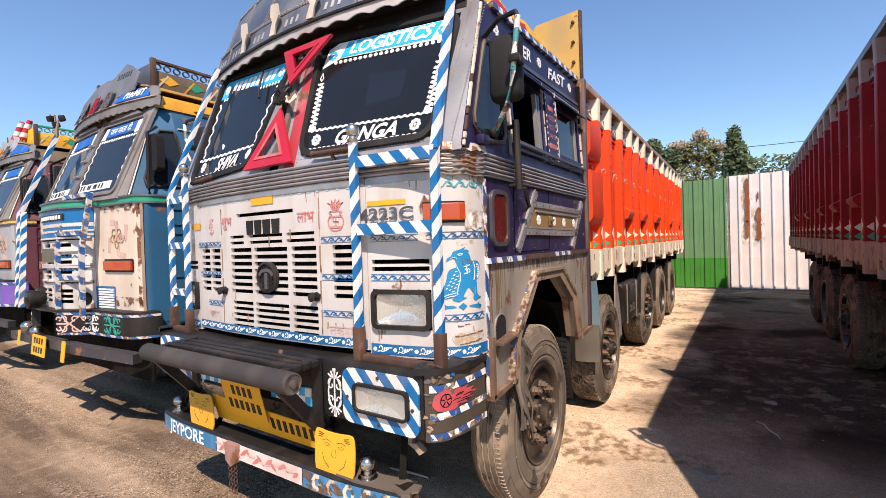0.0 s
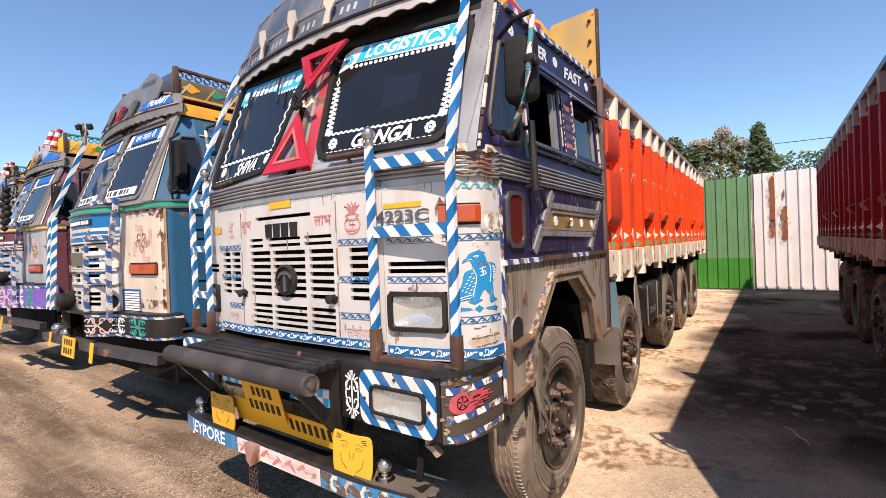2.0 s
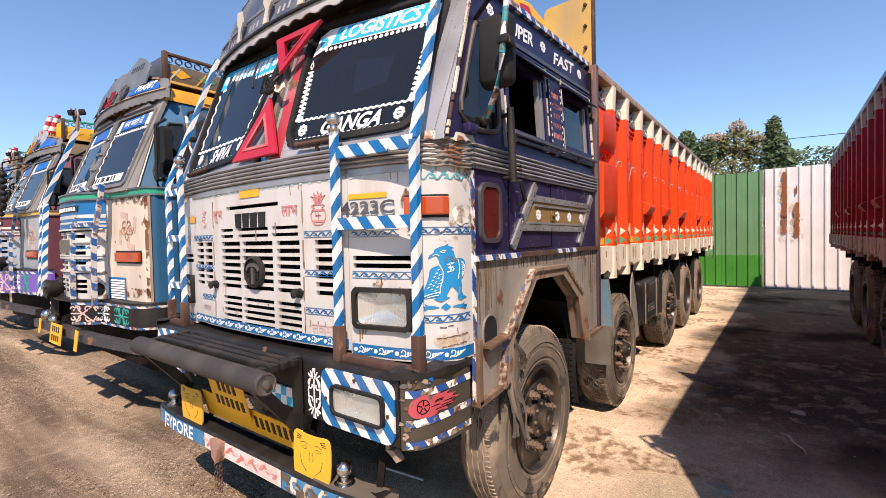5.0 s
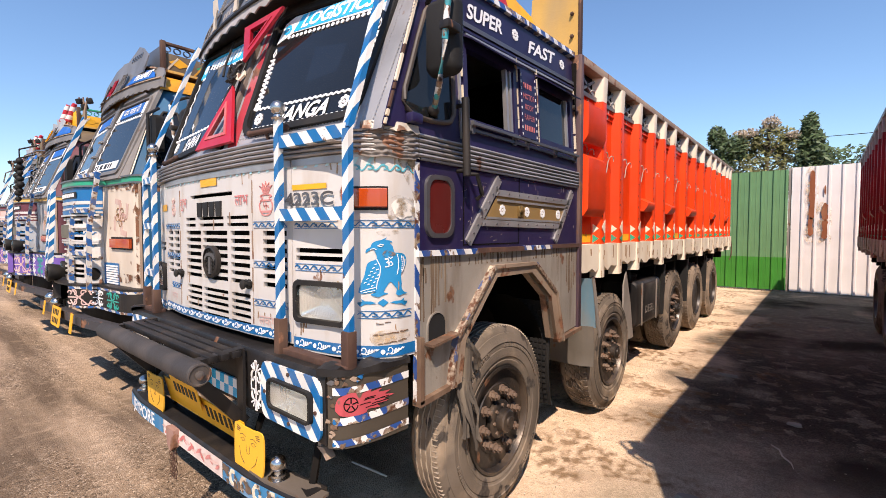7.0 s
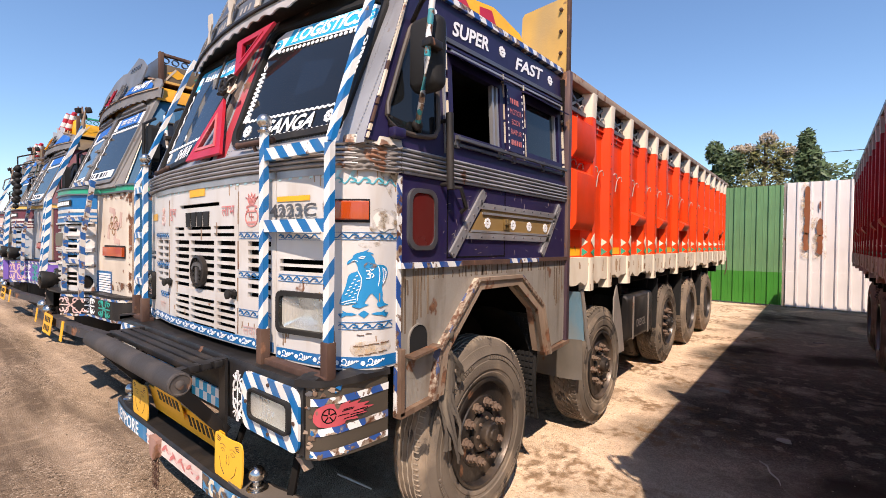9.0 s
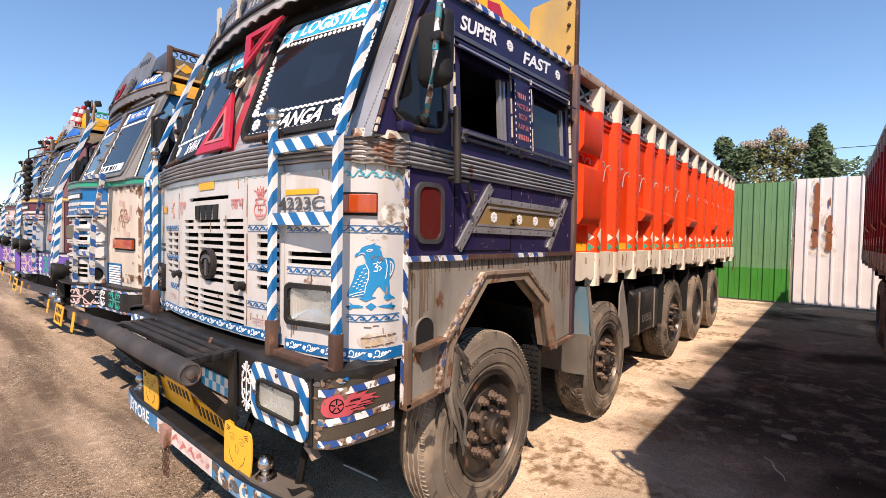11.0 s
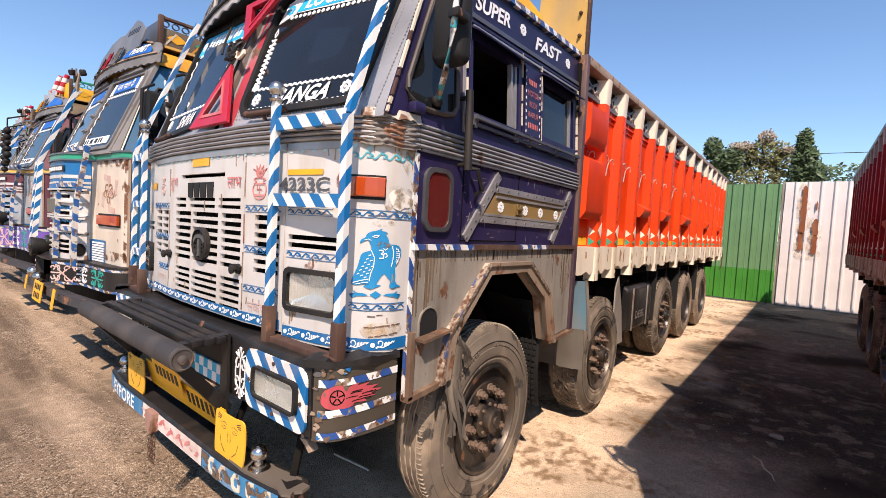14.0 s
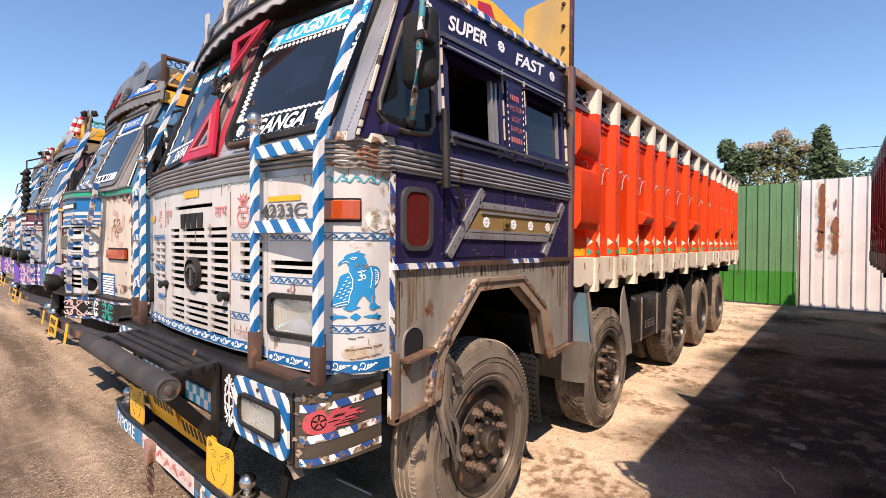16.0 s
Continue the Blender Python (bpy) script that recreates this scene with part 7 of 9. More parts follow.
def dress_bumper(t):
    # box bumper with rounded top edge, and wrapped ends
    prof = [(-0.055, 0.672), (-0.075, 0.685), (-0.080, 0.93), (-0.068, 0.950), (0.10, 0.955), (0.10, 0.672)]
    bm = B()
    xs = (-1.06, -0.4, 0.4, 1.05)
    rows = [[bm.verts.new((x, y, z)) for y, z in prof] for x in xs]
    for p, q in zip(rows, rows[1:]):
        quad_ring(bm, p, q)
    bm.faces.new(rows[0][::-1]), bm.faces.new(rows[-1])
    bp = part("bumper", bm, M_BLACK, t, "black steel box bumper with painted panels")
    for s in (1, -1):
        path = [(1.052, -0.070), (1.10, -0.045), (1.13, 0.02), (1.148, 0.12), (1.158, 0.24)]
        fn = lambda u, v, d: corner_at(path, u, v, d, s)
        bm = B()
        L = sum(math.hypot(b[0] - a[0], b[1] - a[1]) for a, b in zip(path, path[1:]))
        grid_panel(bm, span(0, L, 10), span(0.675, 0.945, 3), [], fn, 0.015)
        e = part("bumper_end", bm, paint("scraped_brown_bumper", (0.068, 0.055, 0.040), 0.42, 0.1, dirt=0.8, dirt_c=(0.15, 0.115, 0.08), rust=0.15), bp, "dented bumper end with painted red flames")
        bm = B()
        for z0, z1 in ((0.872, 0.900), (0.762, 0.790), (0.682, 0.708)):
            decal(bm, [[(0.02, z0), (L, z0 + 0.012), (L, z1 + 0.012), (0.02, z1)]], fn, 0.003)
        part("stripe_band", bm, M_STRIPE_Y, e)
        # crushed edge: paint torn off in flakes, bare metal below
        rnd = random.Random(33)
        for k in range(30):
            u, z = (rnd.uniform(0.0, 0.035), rnd.uniform(0.69, 0.92)) if k < 14 else (rnd.uniform(0.0, 0.13), rnd.uniform(0.905, 0.94)) if k < 24 else (rnd.uniform(0.02, 0.26), rnd.uniform(0.685, 0.70))
            bm = B()
            n_, r_ = rnd.randint(7, 10), rnd.uniform(0.005, 0.014)
            pts = [(u + r_ * rnd.uniform(0.35, 1.3) * math.cos(6.283 * i / n_), z + 0.8 * r_ * rnd.uniform(0.35, 1.3) * math.sin(6.283 * i / n_)) for i in range(n_)]
            lift = rnd.uniform(0.0034, 0.0052)
            top = [bm.verts.new(fn(a, b, lift + rnd.uniform(-0.0004, 0.0008))) for a, b in pts]
            low = [bm.verts.new(fn(a, b, 0.001)) for a, b in pts]
            hub = bm.verts.new(fn(u, z, lift + 0.0012))
            for i in range(n_):
                bm.faces.new((top[i], top[(i + 1) % n_], hub))
            quad_ring(bm, top, low)
            part("torn_flake", bm, (M_EDGE, M_RUSTCREAM, M_ALU_DARK, M_EDGE, M_BLUE, M_RUSTCREAM)[k % 6], e)
        rnd = random.Random(21)
        bm = B()
        tongue = smooth([(0.03, 0.830), (0.045, 0.866), (0.09, 0.880), (0.13, 0.872), (0.17, 0.880), (0.165, 0.870), (0.215, 0.874), (0.20, 0.862), (0.255, 0.858), (0.228, 0.848), (0.275, 0.838),
                         (0.225, 0.832), (0.245, 0.820), (0.195, 0.818), (0.205, 0.804), (0.155, 0.808), (0.145, 0.797), (0.10, 0.793), (0.06, 0.797), (0.036, 0.811)], 3)
        decal(bm, [tongue], fn, 0.0034)
        fl = part("flame", bm, paint("red_flame_paint", (0.47, 0.070, 0.085), 0.5, dirt=0.8, dirt_c=(0.22, 0.06, 0.06), rust=0.42, rust_c=(0.085, 0.062, 0.045)), e, "worn dark red flame painting")
        bm = B()
        q0, z0 = 0.088, 0.836
        strip(bm, [(q0 + 0.026 * math.cos(a), z0 + 0.026 * math.sin(a)) for a in span(0, 6.1, 18)], 0.004, fn, 0.0034, 0.0044)
        for k in range(5):
            a = 1.256 * k + 0.3
            strip(bm, [(q0 + 0.005 * math.cos(a), z0 + 0.005 * math.sin(a)), (q0 + 0.025 * math.cos(a), z0 + 0.025 * math.sin(a))], 0.005, fn, 0.0034, 0.0044)
        for k in range(9):
            q, z = rnd.uniform(0.12, 0.22), 0.835 + rnd.uniform(-0.022, 0.024)
            strip(bm, [(q, z), (q + 0.02, z + 0.002), (q + 0.045, z + 0.001)], 0.0028, fn, 0.0034, 0.0044)
        tagged(part("flame_linework", bm, M_DARK, fl), kind="stuff")
        # crumpled lip on top
        bm = B()
        rows = []
        for i, u in enumerate(span(-0.04, L, 14)):
            w = 0.006 * math.sin(i * 0.9) + 0.003 * math.sin(i * 2.3)
            rows.append([bm.verts.new(fn(u, z, d)) for z, d in ((0.945, 0.012 + w), (0.968 + w, 0.010 + w), (0.972 + w, -0.07), (0.955 + w, -0.07))])
        for p, q in zip(rows, rows[1:]):
            quad_ring(bm, p, q)
        part("crumpled_lip", bm, M_BLACK, e)
    # bent pale lug hanging under the bumper end
    bm = B()
    prism(bm, [(0.93, 0.632), (0.975, 0.640), (1.01, 0.608), (0.99, 0.594), (0.965, 0.615)], lambda u, v, d: (u, -0.02 - d, v), 0.015, -0.015)
    bar(bm, (0.94, -0.02, 0.63), (0.93, -0.01, 0.69), 0.02, 0.02, (0, 1, 0))
    part("hanging_lug", bm, M_RUSTCREAM, bp)
    # added dark sheet behind the bumper, to keep the space below it black
    part("shade_panel", box_bm(-1.10, 1.10, 0.27, 0.285, 0.66, 1.02), M_DARK, bp)
    # front plane helper for things on the bumper's face
    D = lambda u, v, d: (u, -0.080 - d, v)
    for s in (1, -1):
        a, b = (0.615, 1.035) if s > 0 else (-1.035, -0.615)
        bm = B()
        ring_frame(bm, rounded(a, b, 0.688, 0.928, 0.045), rounded(a + 0.075, b - 0.045, 0.748, 0.872, 0.02), D, 0.0, 0.010)
        sr = part("lamp_surround", bm, M_STRIPE_H, bp, "blue and white striped lamp surround")
        lamp_unit(bp, lambda u, v, d: D(u, v, d + 0.018), a + 0.074, b - 0.044, 0.747, 0.873, M_RUBBER, "fog_lamp", 0.011, -0.018, -0.001, 0.014)
        bm = B()
        for u, v in ((a + 0.03, 0.80), ((a + b) / 2, 0.905), ((a + b) / 2, 0.71), (b - 0.03, 0.80)):
            disc(bm, u, v, 0.008, D, 0.010, 0.015, 8)
        tagged(part("bolts", bm, M_RUST, sr), kind="stuff")
        # white scroll ornament
        c = s * 0.555
        bm = B()
        for k in (-1, 1):
            for z0, q in ((0.835, 1), (0.765, -1)):
                strip(bm, [(c + k * (0.022 + (0.022 - 0.016 * a / 5.5) * math.sin(a)), z0 + q * (0.028 - 0.02 * a / 5.5) * math.cos(a)) for a in span(0, 5.0, 14)], 0.0055, D, 0, 0.003)
                for j in range(3):
                    strip(bm, [(c + k * 0.006 * j, z0 + q * 0.03), (c + k * (0.006 + 0.017 * j), z0 + q * (0.075 - 0.014 * j))], 0.0065, D, 0, 0.003)
        strip(bm, [(c, 0.69), (c, 0.91)], 0.006, D, 0, 0.003)
        for k in (-1, 1):
            strip(bm, [(c + k * 0.040 * math.sin(a), 0.80 - 0.072 * math.cos(a)) for a in span(0.35, 2.8, 14)], 0.006, D, 0, 0.003)
        part("white_scroll", bm, M_LETTER, bp)
    # tube with its brackets and tread bars
    bm = B()
    lathe(bm, [(0.001, 0.0), (0.043, 0.0), (0.047, 0.005), (0.047, 1.245), (0.043, 1.25), (0.001, 1.25)], lambda a, b, h: (-0.69 + h, -0.315 + a, 0.905 + b), 28)
    tb = part("step_tube", bm, paint("dark_grey_tube", (0.034, 0.030, 0.029), 0.72, 0.0, dirt=0.55, dirt_c=(0.080, 0.066, 0.058), rust=0.12, bump=0.4), t, "thick dark grey step tube before the bumper")
    bm = B()
    end = lambda a, b, h: (0.560 + h, -0.315 + a, 0.905 + b)
    lathe(bm, [(0.045, 0.0), (0.045, 0.006), (0.039, 0.008), (0.036, 0.004), (0.018, 0.004), (0.017, 0.016), (0.008, 0.020), (0.001, 0.021)], end, 20)
    part("end_plate", bm, paint("scratched_tube_end", (0.05, 0.042, 0.038), 0.6, dirt=0.5, dirt_c=(0.26, 0.22, 0.19), rust=0.3), tb, "rusty tube end with a bolt head")
    for y in (-0.235, -0.185, -0.135):
        part("tread_bar", box_bm(-0.62, 0.50, y - 0.019, y + 0.019, 0.922, 0.95, 0.005), M_BLACK, tb)
    for x in (-0.60, 0.46):
        bm = B()
        bar(bm, (x, -0.09, 0.94), (x, -0.30, 0.925), 0.05, 0.03)
        bar(bm, (x, -0.30, 0.87), (x, -0.09, 0.62), 0.035, 0.05)
        bar(bm, (x, -0.10, 0.95), (x, -0.10, 0.58), 0.06, 0.012, (0, 1, 0))
        part("tube_bracket", bm, M_BLACK, tb)
    # number boards (blank bars for the figures), checked board
    D2 = lambda u, v, d: (u, -0.115 - d + 0.25 * (v - 0.6) * -1, v)
    bm = B()
    prism(bm, [(-0.38, 0.520), (0.52, 0.520), (0.52, 0.640), (-0.38, 0.660)], D2, 0.0, -0.006)
    nb = part("number_board", bm, M_YELLOW, t, "long yellow number board")
    for k in range(7):
        bm = B()
        strip(bm, [(0.14 + k * 0.048, 0.560), (0.14 + k * 0.048, 0.620)], 0.024, D2, 0, 0.002)
        part("figure_bar", bm, M_BLACK, nb)
    bm = B()
    prism(bm, rounded(-0.205, 0.130, 0.592, 0.782, 0.008), lambda u, v, d: D2(u, v, d + 0.02), 0.0, -0.004)
    nb = part("number_plate", bm, M_YELLOW, t, "yellow metal number plate")
    for v, n, u0 in ((0.742, 4, -0.105), (0.662, 6, -0.155)):
        for k in range(n):
            bm = B()
            strip(bm, [(u0 + k * 0.048, v - 0.030), (u0 + k * 0.048, v + 0.022)], 0.026, lambda a, b, d: D2(a, b, d + 0.02), 0, 0.002)
            part("figure_bar", bm, M_BLACK, nb)
    for i in range(25):
        for j in range(2):
            u, v = -0.55 + i * 0.0435, 0.712 + j * 0.042
            if -0.20 < u < 0.09 or u > 0.40:
                continue
            bm = B()
            prism(bm, [(u, v), (u + 0.0435, v), (u + 0.0435, v + 0.042), (u, v + 0.042)], lambda a, b, d: (a, -0.082 - d, b), 0.010, 0.0)
            part("check", bm, M_CYAN if (i + j) % 2 else M_LETTER, bp)
    # two hanging yellow flaps
    for c, ang in ((0.615, 0.06), (-0.47, -0.05)):
        fn = lambda u, v, d: (c + 1.18 * u + ang * v, -0.150 - d - 0.06 * v - 0.25 * v * v, 0.655 + v)
        bm = B()
        prism(bm, smooth([(-0.10, -0.02), (-0.085, 0.0), (-0.03, -0.004), (0.03, -0.002), (0.085, 0.004), (0.102, -0.02), (0.104, -0.10), (0.098, -0.175), (0.07, -0.205), (0.0, -0.208), (-0.07, -0.206), (-0.098, -0.18), (-0.104, -0.10)], 3), fn, 0.0, -0.006)
        fl = part("flap", bm, M_FLAP, t, "yellow hanging rubber flap with drawn face lines")
        bm = B()
        for s in (1, -1):
            strip(bm, [(s * 0.020, -0.062), (s * 0.036, -0.054), (s * 0.054, -0.062), (s * 0.038, -0.070), (s * 0.022, -0.064)], 0.0018, fn, 0, 0.002)
            strip(bm, [(s * 0.016, -0.046), (s * 0.036, -0.038), (s * 0.060, -0.046)], 0.002, fn, 0, 0.002)
            strip(bm, [(s * 0.008, -0.075), (s * 0.012, -0.105), (s * 0.004, -0.116)], 0.0016, fn, 0, 0.002)
            strip(bm, [(s * 0.064, -0.100), (s * 0.052, -0.140), (s * 0.026, -0.165)], 0.0016, fn, 0, 0.002)
            for k in range(3):
                strip(bm, [(s * (0.052 + 0.004 * k), -0.020 - 0.006 * k), (s * (0.078 + 0.002 * k), -0.012 - 0.010 * k)], 0.003, fn, 0, 0.002)
        tagged(part("face_drawing", bm, M_RUST, fl), kind="stuff")
    # lower curved bar with painted lengths
    yl = lambda x: -0.155 + 0.16 * max(0.0, abs(x) - 0.62) ** 1.3
    def lower(a, b, mat, nm, label=""):
        bm = B()
        rows = [[bm.verts.new((x, yl(x) + y, z)) for y, z in ((0.0, 0.365), (-0.012, 0.38), (-0.012, 0.455), (0.0, 0.468), (0.11, 0.468), (0.11, 0.365))] for x in span(a, b, 8)]
        for p, q in zip(rows, rows[1:]):
            quad_ring(bm, p, q)
        bm.faces.new(rows[0][::-1]), bm.faces.new(rows[-1])
        return part(nm, bm, mat, t, label)
    lb = lower(-0.93, 0.955, M_BLACK, "lower_bar", "lower bumper bar with painted lengths")
    FB = lambda u, v, d: (u, yl(u) - 0.013 - d, v)
    M_LOWBLUE = paint("worn_light_blue_length", (0.035, 0.20, 0.40), 0.5, dirt=0.7, dirt_c=(0.45, 0.44, 0.42), rust=0.3)
    for a, b, mat in ((-0.90, -0.28, M_LOWBLUE), (-0.275, 0.42, M_PALE), (0.425, 0.955, M_LOWBLUE)):
        bm = B()
        decal(bm, [[(a, 0.378), (b, 0.378), (b, 0.458), (a, 0.458)]], FB, 0.003)
        if mat is M_PALE:
            mat = paint("white_and_red_length", (0.70, 0.63, 0.58), 0.5, dirt=0.5, dirt_c=(0.45, 0.22, 0.19), rust=0.2)
        part("painted_length", bm, mat, lb)
    bm = B()
    lettering(bm, "JEYPORE", 0.100, FB, -0.60, 0.384, wide=1.06, fat=0.002, d=0.006)
    part("word", bm, M_LETTER, lb)
    # worn white letters that can no longer be read
    for k in range(5):
        u = 0.50 + k * 0.095
        bm = B()
        strip(bm, [(u + 0.014, 0.392), (u, 0.400), (u - 0.004, 0.425), (u + 0.010, 0.446), (u + 0.036, 0.447)], 0.017, FB, 0.003, 0.006)
        if k % 2 == 0:
            strip(bm, [(u + 0.016, 0.391), (u + 0.040, 0.395), (u + 0.040, 0.418)], 0.016, FB, 0.003, 0.006)
        part("worn_letter_bar", bm, M_CREAM, lb)
    bm = B()
    decal(bm, [[(0.43, 0.378), (0.95, 0.378), (0.95, 0.458), (0.43, 0.458)]], FB, 0.0064)
    part("paint_loss", bm, stain("flaked_paint", (0.14, 0.095, 0.065), 20, 0.54, 0.60), lb)
    rnd = random.Random(17)
    for k in range(20):
        u = -0.25 + k * 0.033
        a = 0.9 * math.sin(k * 2.1)
        bm = B()
        ln = rnd.uniform(0.025, 0.05)
        c_, s_ = math.cos(a) * ln, math.sin(a) * ln * 0.7
        v = 0.418 + rnd.uniform(-0.012, 0.012)
        decal(bm, [smooth([(u - c_, v - s_), (u - s_ * 0.25, v + 0.008), (u + c_, v + s_), (u + s_ * 0.25, v - 0.008)], 3)], FB, 0.0050 + 0.00008 * k)
        part("painted_leaf", bm, M_PINK if k % 3 else M_PALE, lb)
    M_DUSTPLATE = paint("dusty_torn_plate", (0.145, 0.120, 0.095), 0.6, 0.2, dirt=0.8, dirt_c=(0.26, 0.20, 0.145), rust=0.35, bump=0.5)
    bm = B()
    edge = [(0.62, -0.150), (0.74, -0.150), (0.84, -0.136), (0.93, -0.122), (0.965, -0.128), (0.990, -0.105), (0.978, -0.085), (1.000, -0.062), (0.992, -0.026), (0.955, -0.030), (0.93, -0.020), (0.80, -0.048), (0.68, -0.046), (0.62, -0.052)]
    prism(bm, edge, lambda u, v, d: (u, v, 0.472 + d - 0.10 * max(0.0, u - 0.88) + 0.006 * noise.noise(Vector((u * 14, v * 14, 3)))), 0.005, -0.007)
    part("torn_end_plate", bm, M_DUSTPLATE, lb, "dusty torn plate at the bar's end")
    bm = B()
    for k, (u, h) in enumerate(((0.955, 0.085), (0.972, 0.060), (0.985, 0.035))):
        prism(bm, [(u - 0.012, 0.462), (u + 0.010, 0.458), (u + 0.012, 0.462 - h), (u - 0.002, 0.452 - h), (u - 0.012, 0.468 - h)], lambda a, b, d: (a, -0.118 + 0.03 * k - d, b), 0.004, -0.004)
    part("bent_tongue", bm, M_RUST, lb, "bent rusty tongue")
    for x in (-0.82, 0.757):
        bm = B()
        lathe(bm, [(0.042, 0.468), (0.044, 0.476), (0.030, 0.482), (0.029, 0.49), (0.018, 0.492), (0.016, 0.502)], lambda a, b, h: (x + a, yl(x) + 0.045 + b, h), 18)
        ball(bm, (x, yl(x) + 0.045, 0.532), 0.034)
        part("ball_knob", bm, M_CHROME, lb, "tarnished metal ball knob")
    for x in (-0.9, -0.45, 0.45, 0.9):
        bm = B()
        bar(bm, (x, yl(x) + 0.08, 0.42), (x * 0.95, 0.05, 0.70), 0.028, 0.016)
        part("lower_bracket", bm, M_DARK, lb)
    # tow hook with its chain tassel
    bm = B()
    prism(bm, [(-0.16, 0.46), (-0.06, 0.46), (-0.07, 0.37), (-0.11, 0.345), (-0.15, 0.37)], FB, 0.03, 0.0)
    th = part("tow_hook", bm, paint("rusty_pink_hook", (0.34, 0.20, 0.16), 0.6, dirt=0.7, dirt_c=(0.20, 0.11, 0.08), rust=0.4), t)
    bm = B()
    for j in range(3):
        for k in range(7):
            z = 0.345 - k * 0.022
            x = -0.135 + j * 0.025
            c = FB(x, z, 0.015)
            w, h = ((0.008, 0.002), (0.002, 0.008))[k % 2]
            pipe(bm, [(c[0] + w * math.cos(q), c[1] + h * math.cos(q), c[2] + 0.014 * math.sin(q)) for q in span(0, 6.283, 8)], 0.0025, 5, False)
    part("chain_tassel", bm, M_RUST, th)


def corner_at(path, u, v, d, s):
    q = u
    for (xa, ya), (xb, yb) in zip(path, path[1:]):
        l = math.hypot(xb - xa, yb - ya)
        if q <= l or (xb, yb) == path[-1]:
            k = q / l
            return (s * (xa + (xb - xa) * k + (yb - ya) / l * d), ya + (yb - ya) * k - (xb - xa) / l * d, v)
        q -= l


def dress_mirror(t, lift=(0.0, 0.0)):
    """lift: how far (y, z) the mirrors sit from the white lorry's place."""
    for s in (1, -1):
        bm = B()
        fn = lambda x, z, d: (s * x, 0.362 - d + 0.05 * (x - 1.25), z)
        o = rounded(1.176, 1.322, 2.085, 2.385, 0.032)
        c = (1.2485, 2.2275)
        lv = [[bm.verts.new(fn(c[0] + (u - c[0]) * k, c[1] + (v - c[1]) * k, d)) for u, v in o] for k, d in ((0.96, -0.02), (1.0, -0.012), (1.0, 0.012), (0.93, 0.034), (0.80, 0.045))]
        for a, b in zip(lv, lv[1:]):
            quad_ring(bm, a, b)
        bm.faces.new(lv[0][::-1]), bm.faces.new(lv[-1])
        m = part("mirror", bm, M_RUBBER, t, "large black plastic wing mirror")
        bm = B()
        prism(bm, rounded(1.188, 1.310, 2.10, 2.37, 0.028), fn, -0.028, -0.034)
        part("mirror_glass", bm, M_CHROME, m)
        # striped pole in front of the shell, with its upper and lower arms
        p = [(s * 1.345, 0.275, 2.41), (s * 1.325, 0.277, 2.272), (s * 1.315, 0.280, 2.19), (s * 1.272, 0.302, 2.05), (s * 1.165, 0.39, 1.972)]
        bm = B()
        pipe(bm, p, 0.0125, 10)
        part("mirror_pole", bm, striped("turquoise_white_bands", (0.02, 0.28, 0.33), (0.72, 0.72, 0.70), (0, 0, 1), 0.115, wear=1.0), m, "turquoise and white banded mirror pole")
        bm = B()
        pipe(bm, [(s * 1.345, 0.275, 2.40), (s * 1.33, 0.285, 2.435), (s * 1.22, 0.35, 2.46), (s * 1.10, 0.41, 2.42)], 0.011, 8)
        part("upper_arm", bm, M_BLACK, m)
        bm = B()
        pipe(bm, [(s * 1.17, 0.385, 1.975), (s * 1.16, 0.40, 1.965), (s * 1.14, 0.43, 1.955)], 0.011, 8)
        ball(bm, (s * 1.165, 0.39, 1.972), 0.024, 8)
        part("lower_arm", bm, M_BLACK, m)
        bm = B()
        box(bm, s * 1.322 - 0.024, s * 1.322 + 0.024, 0.262, 0.34, 2.222, 2.255, 0.006)
        part("pole_clamp", bm, M_BLACK, m)
        m.location.y += lift[0]
        m.location.z += lift[1]


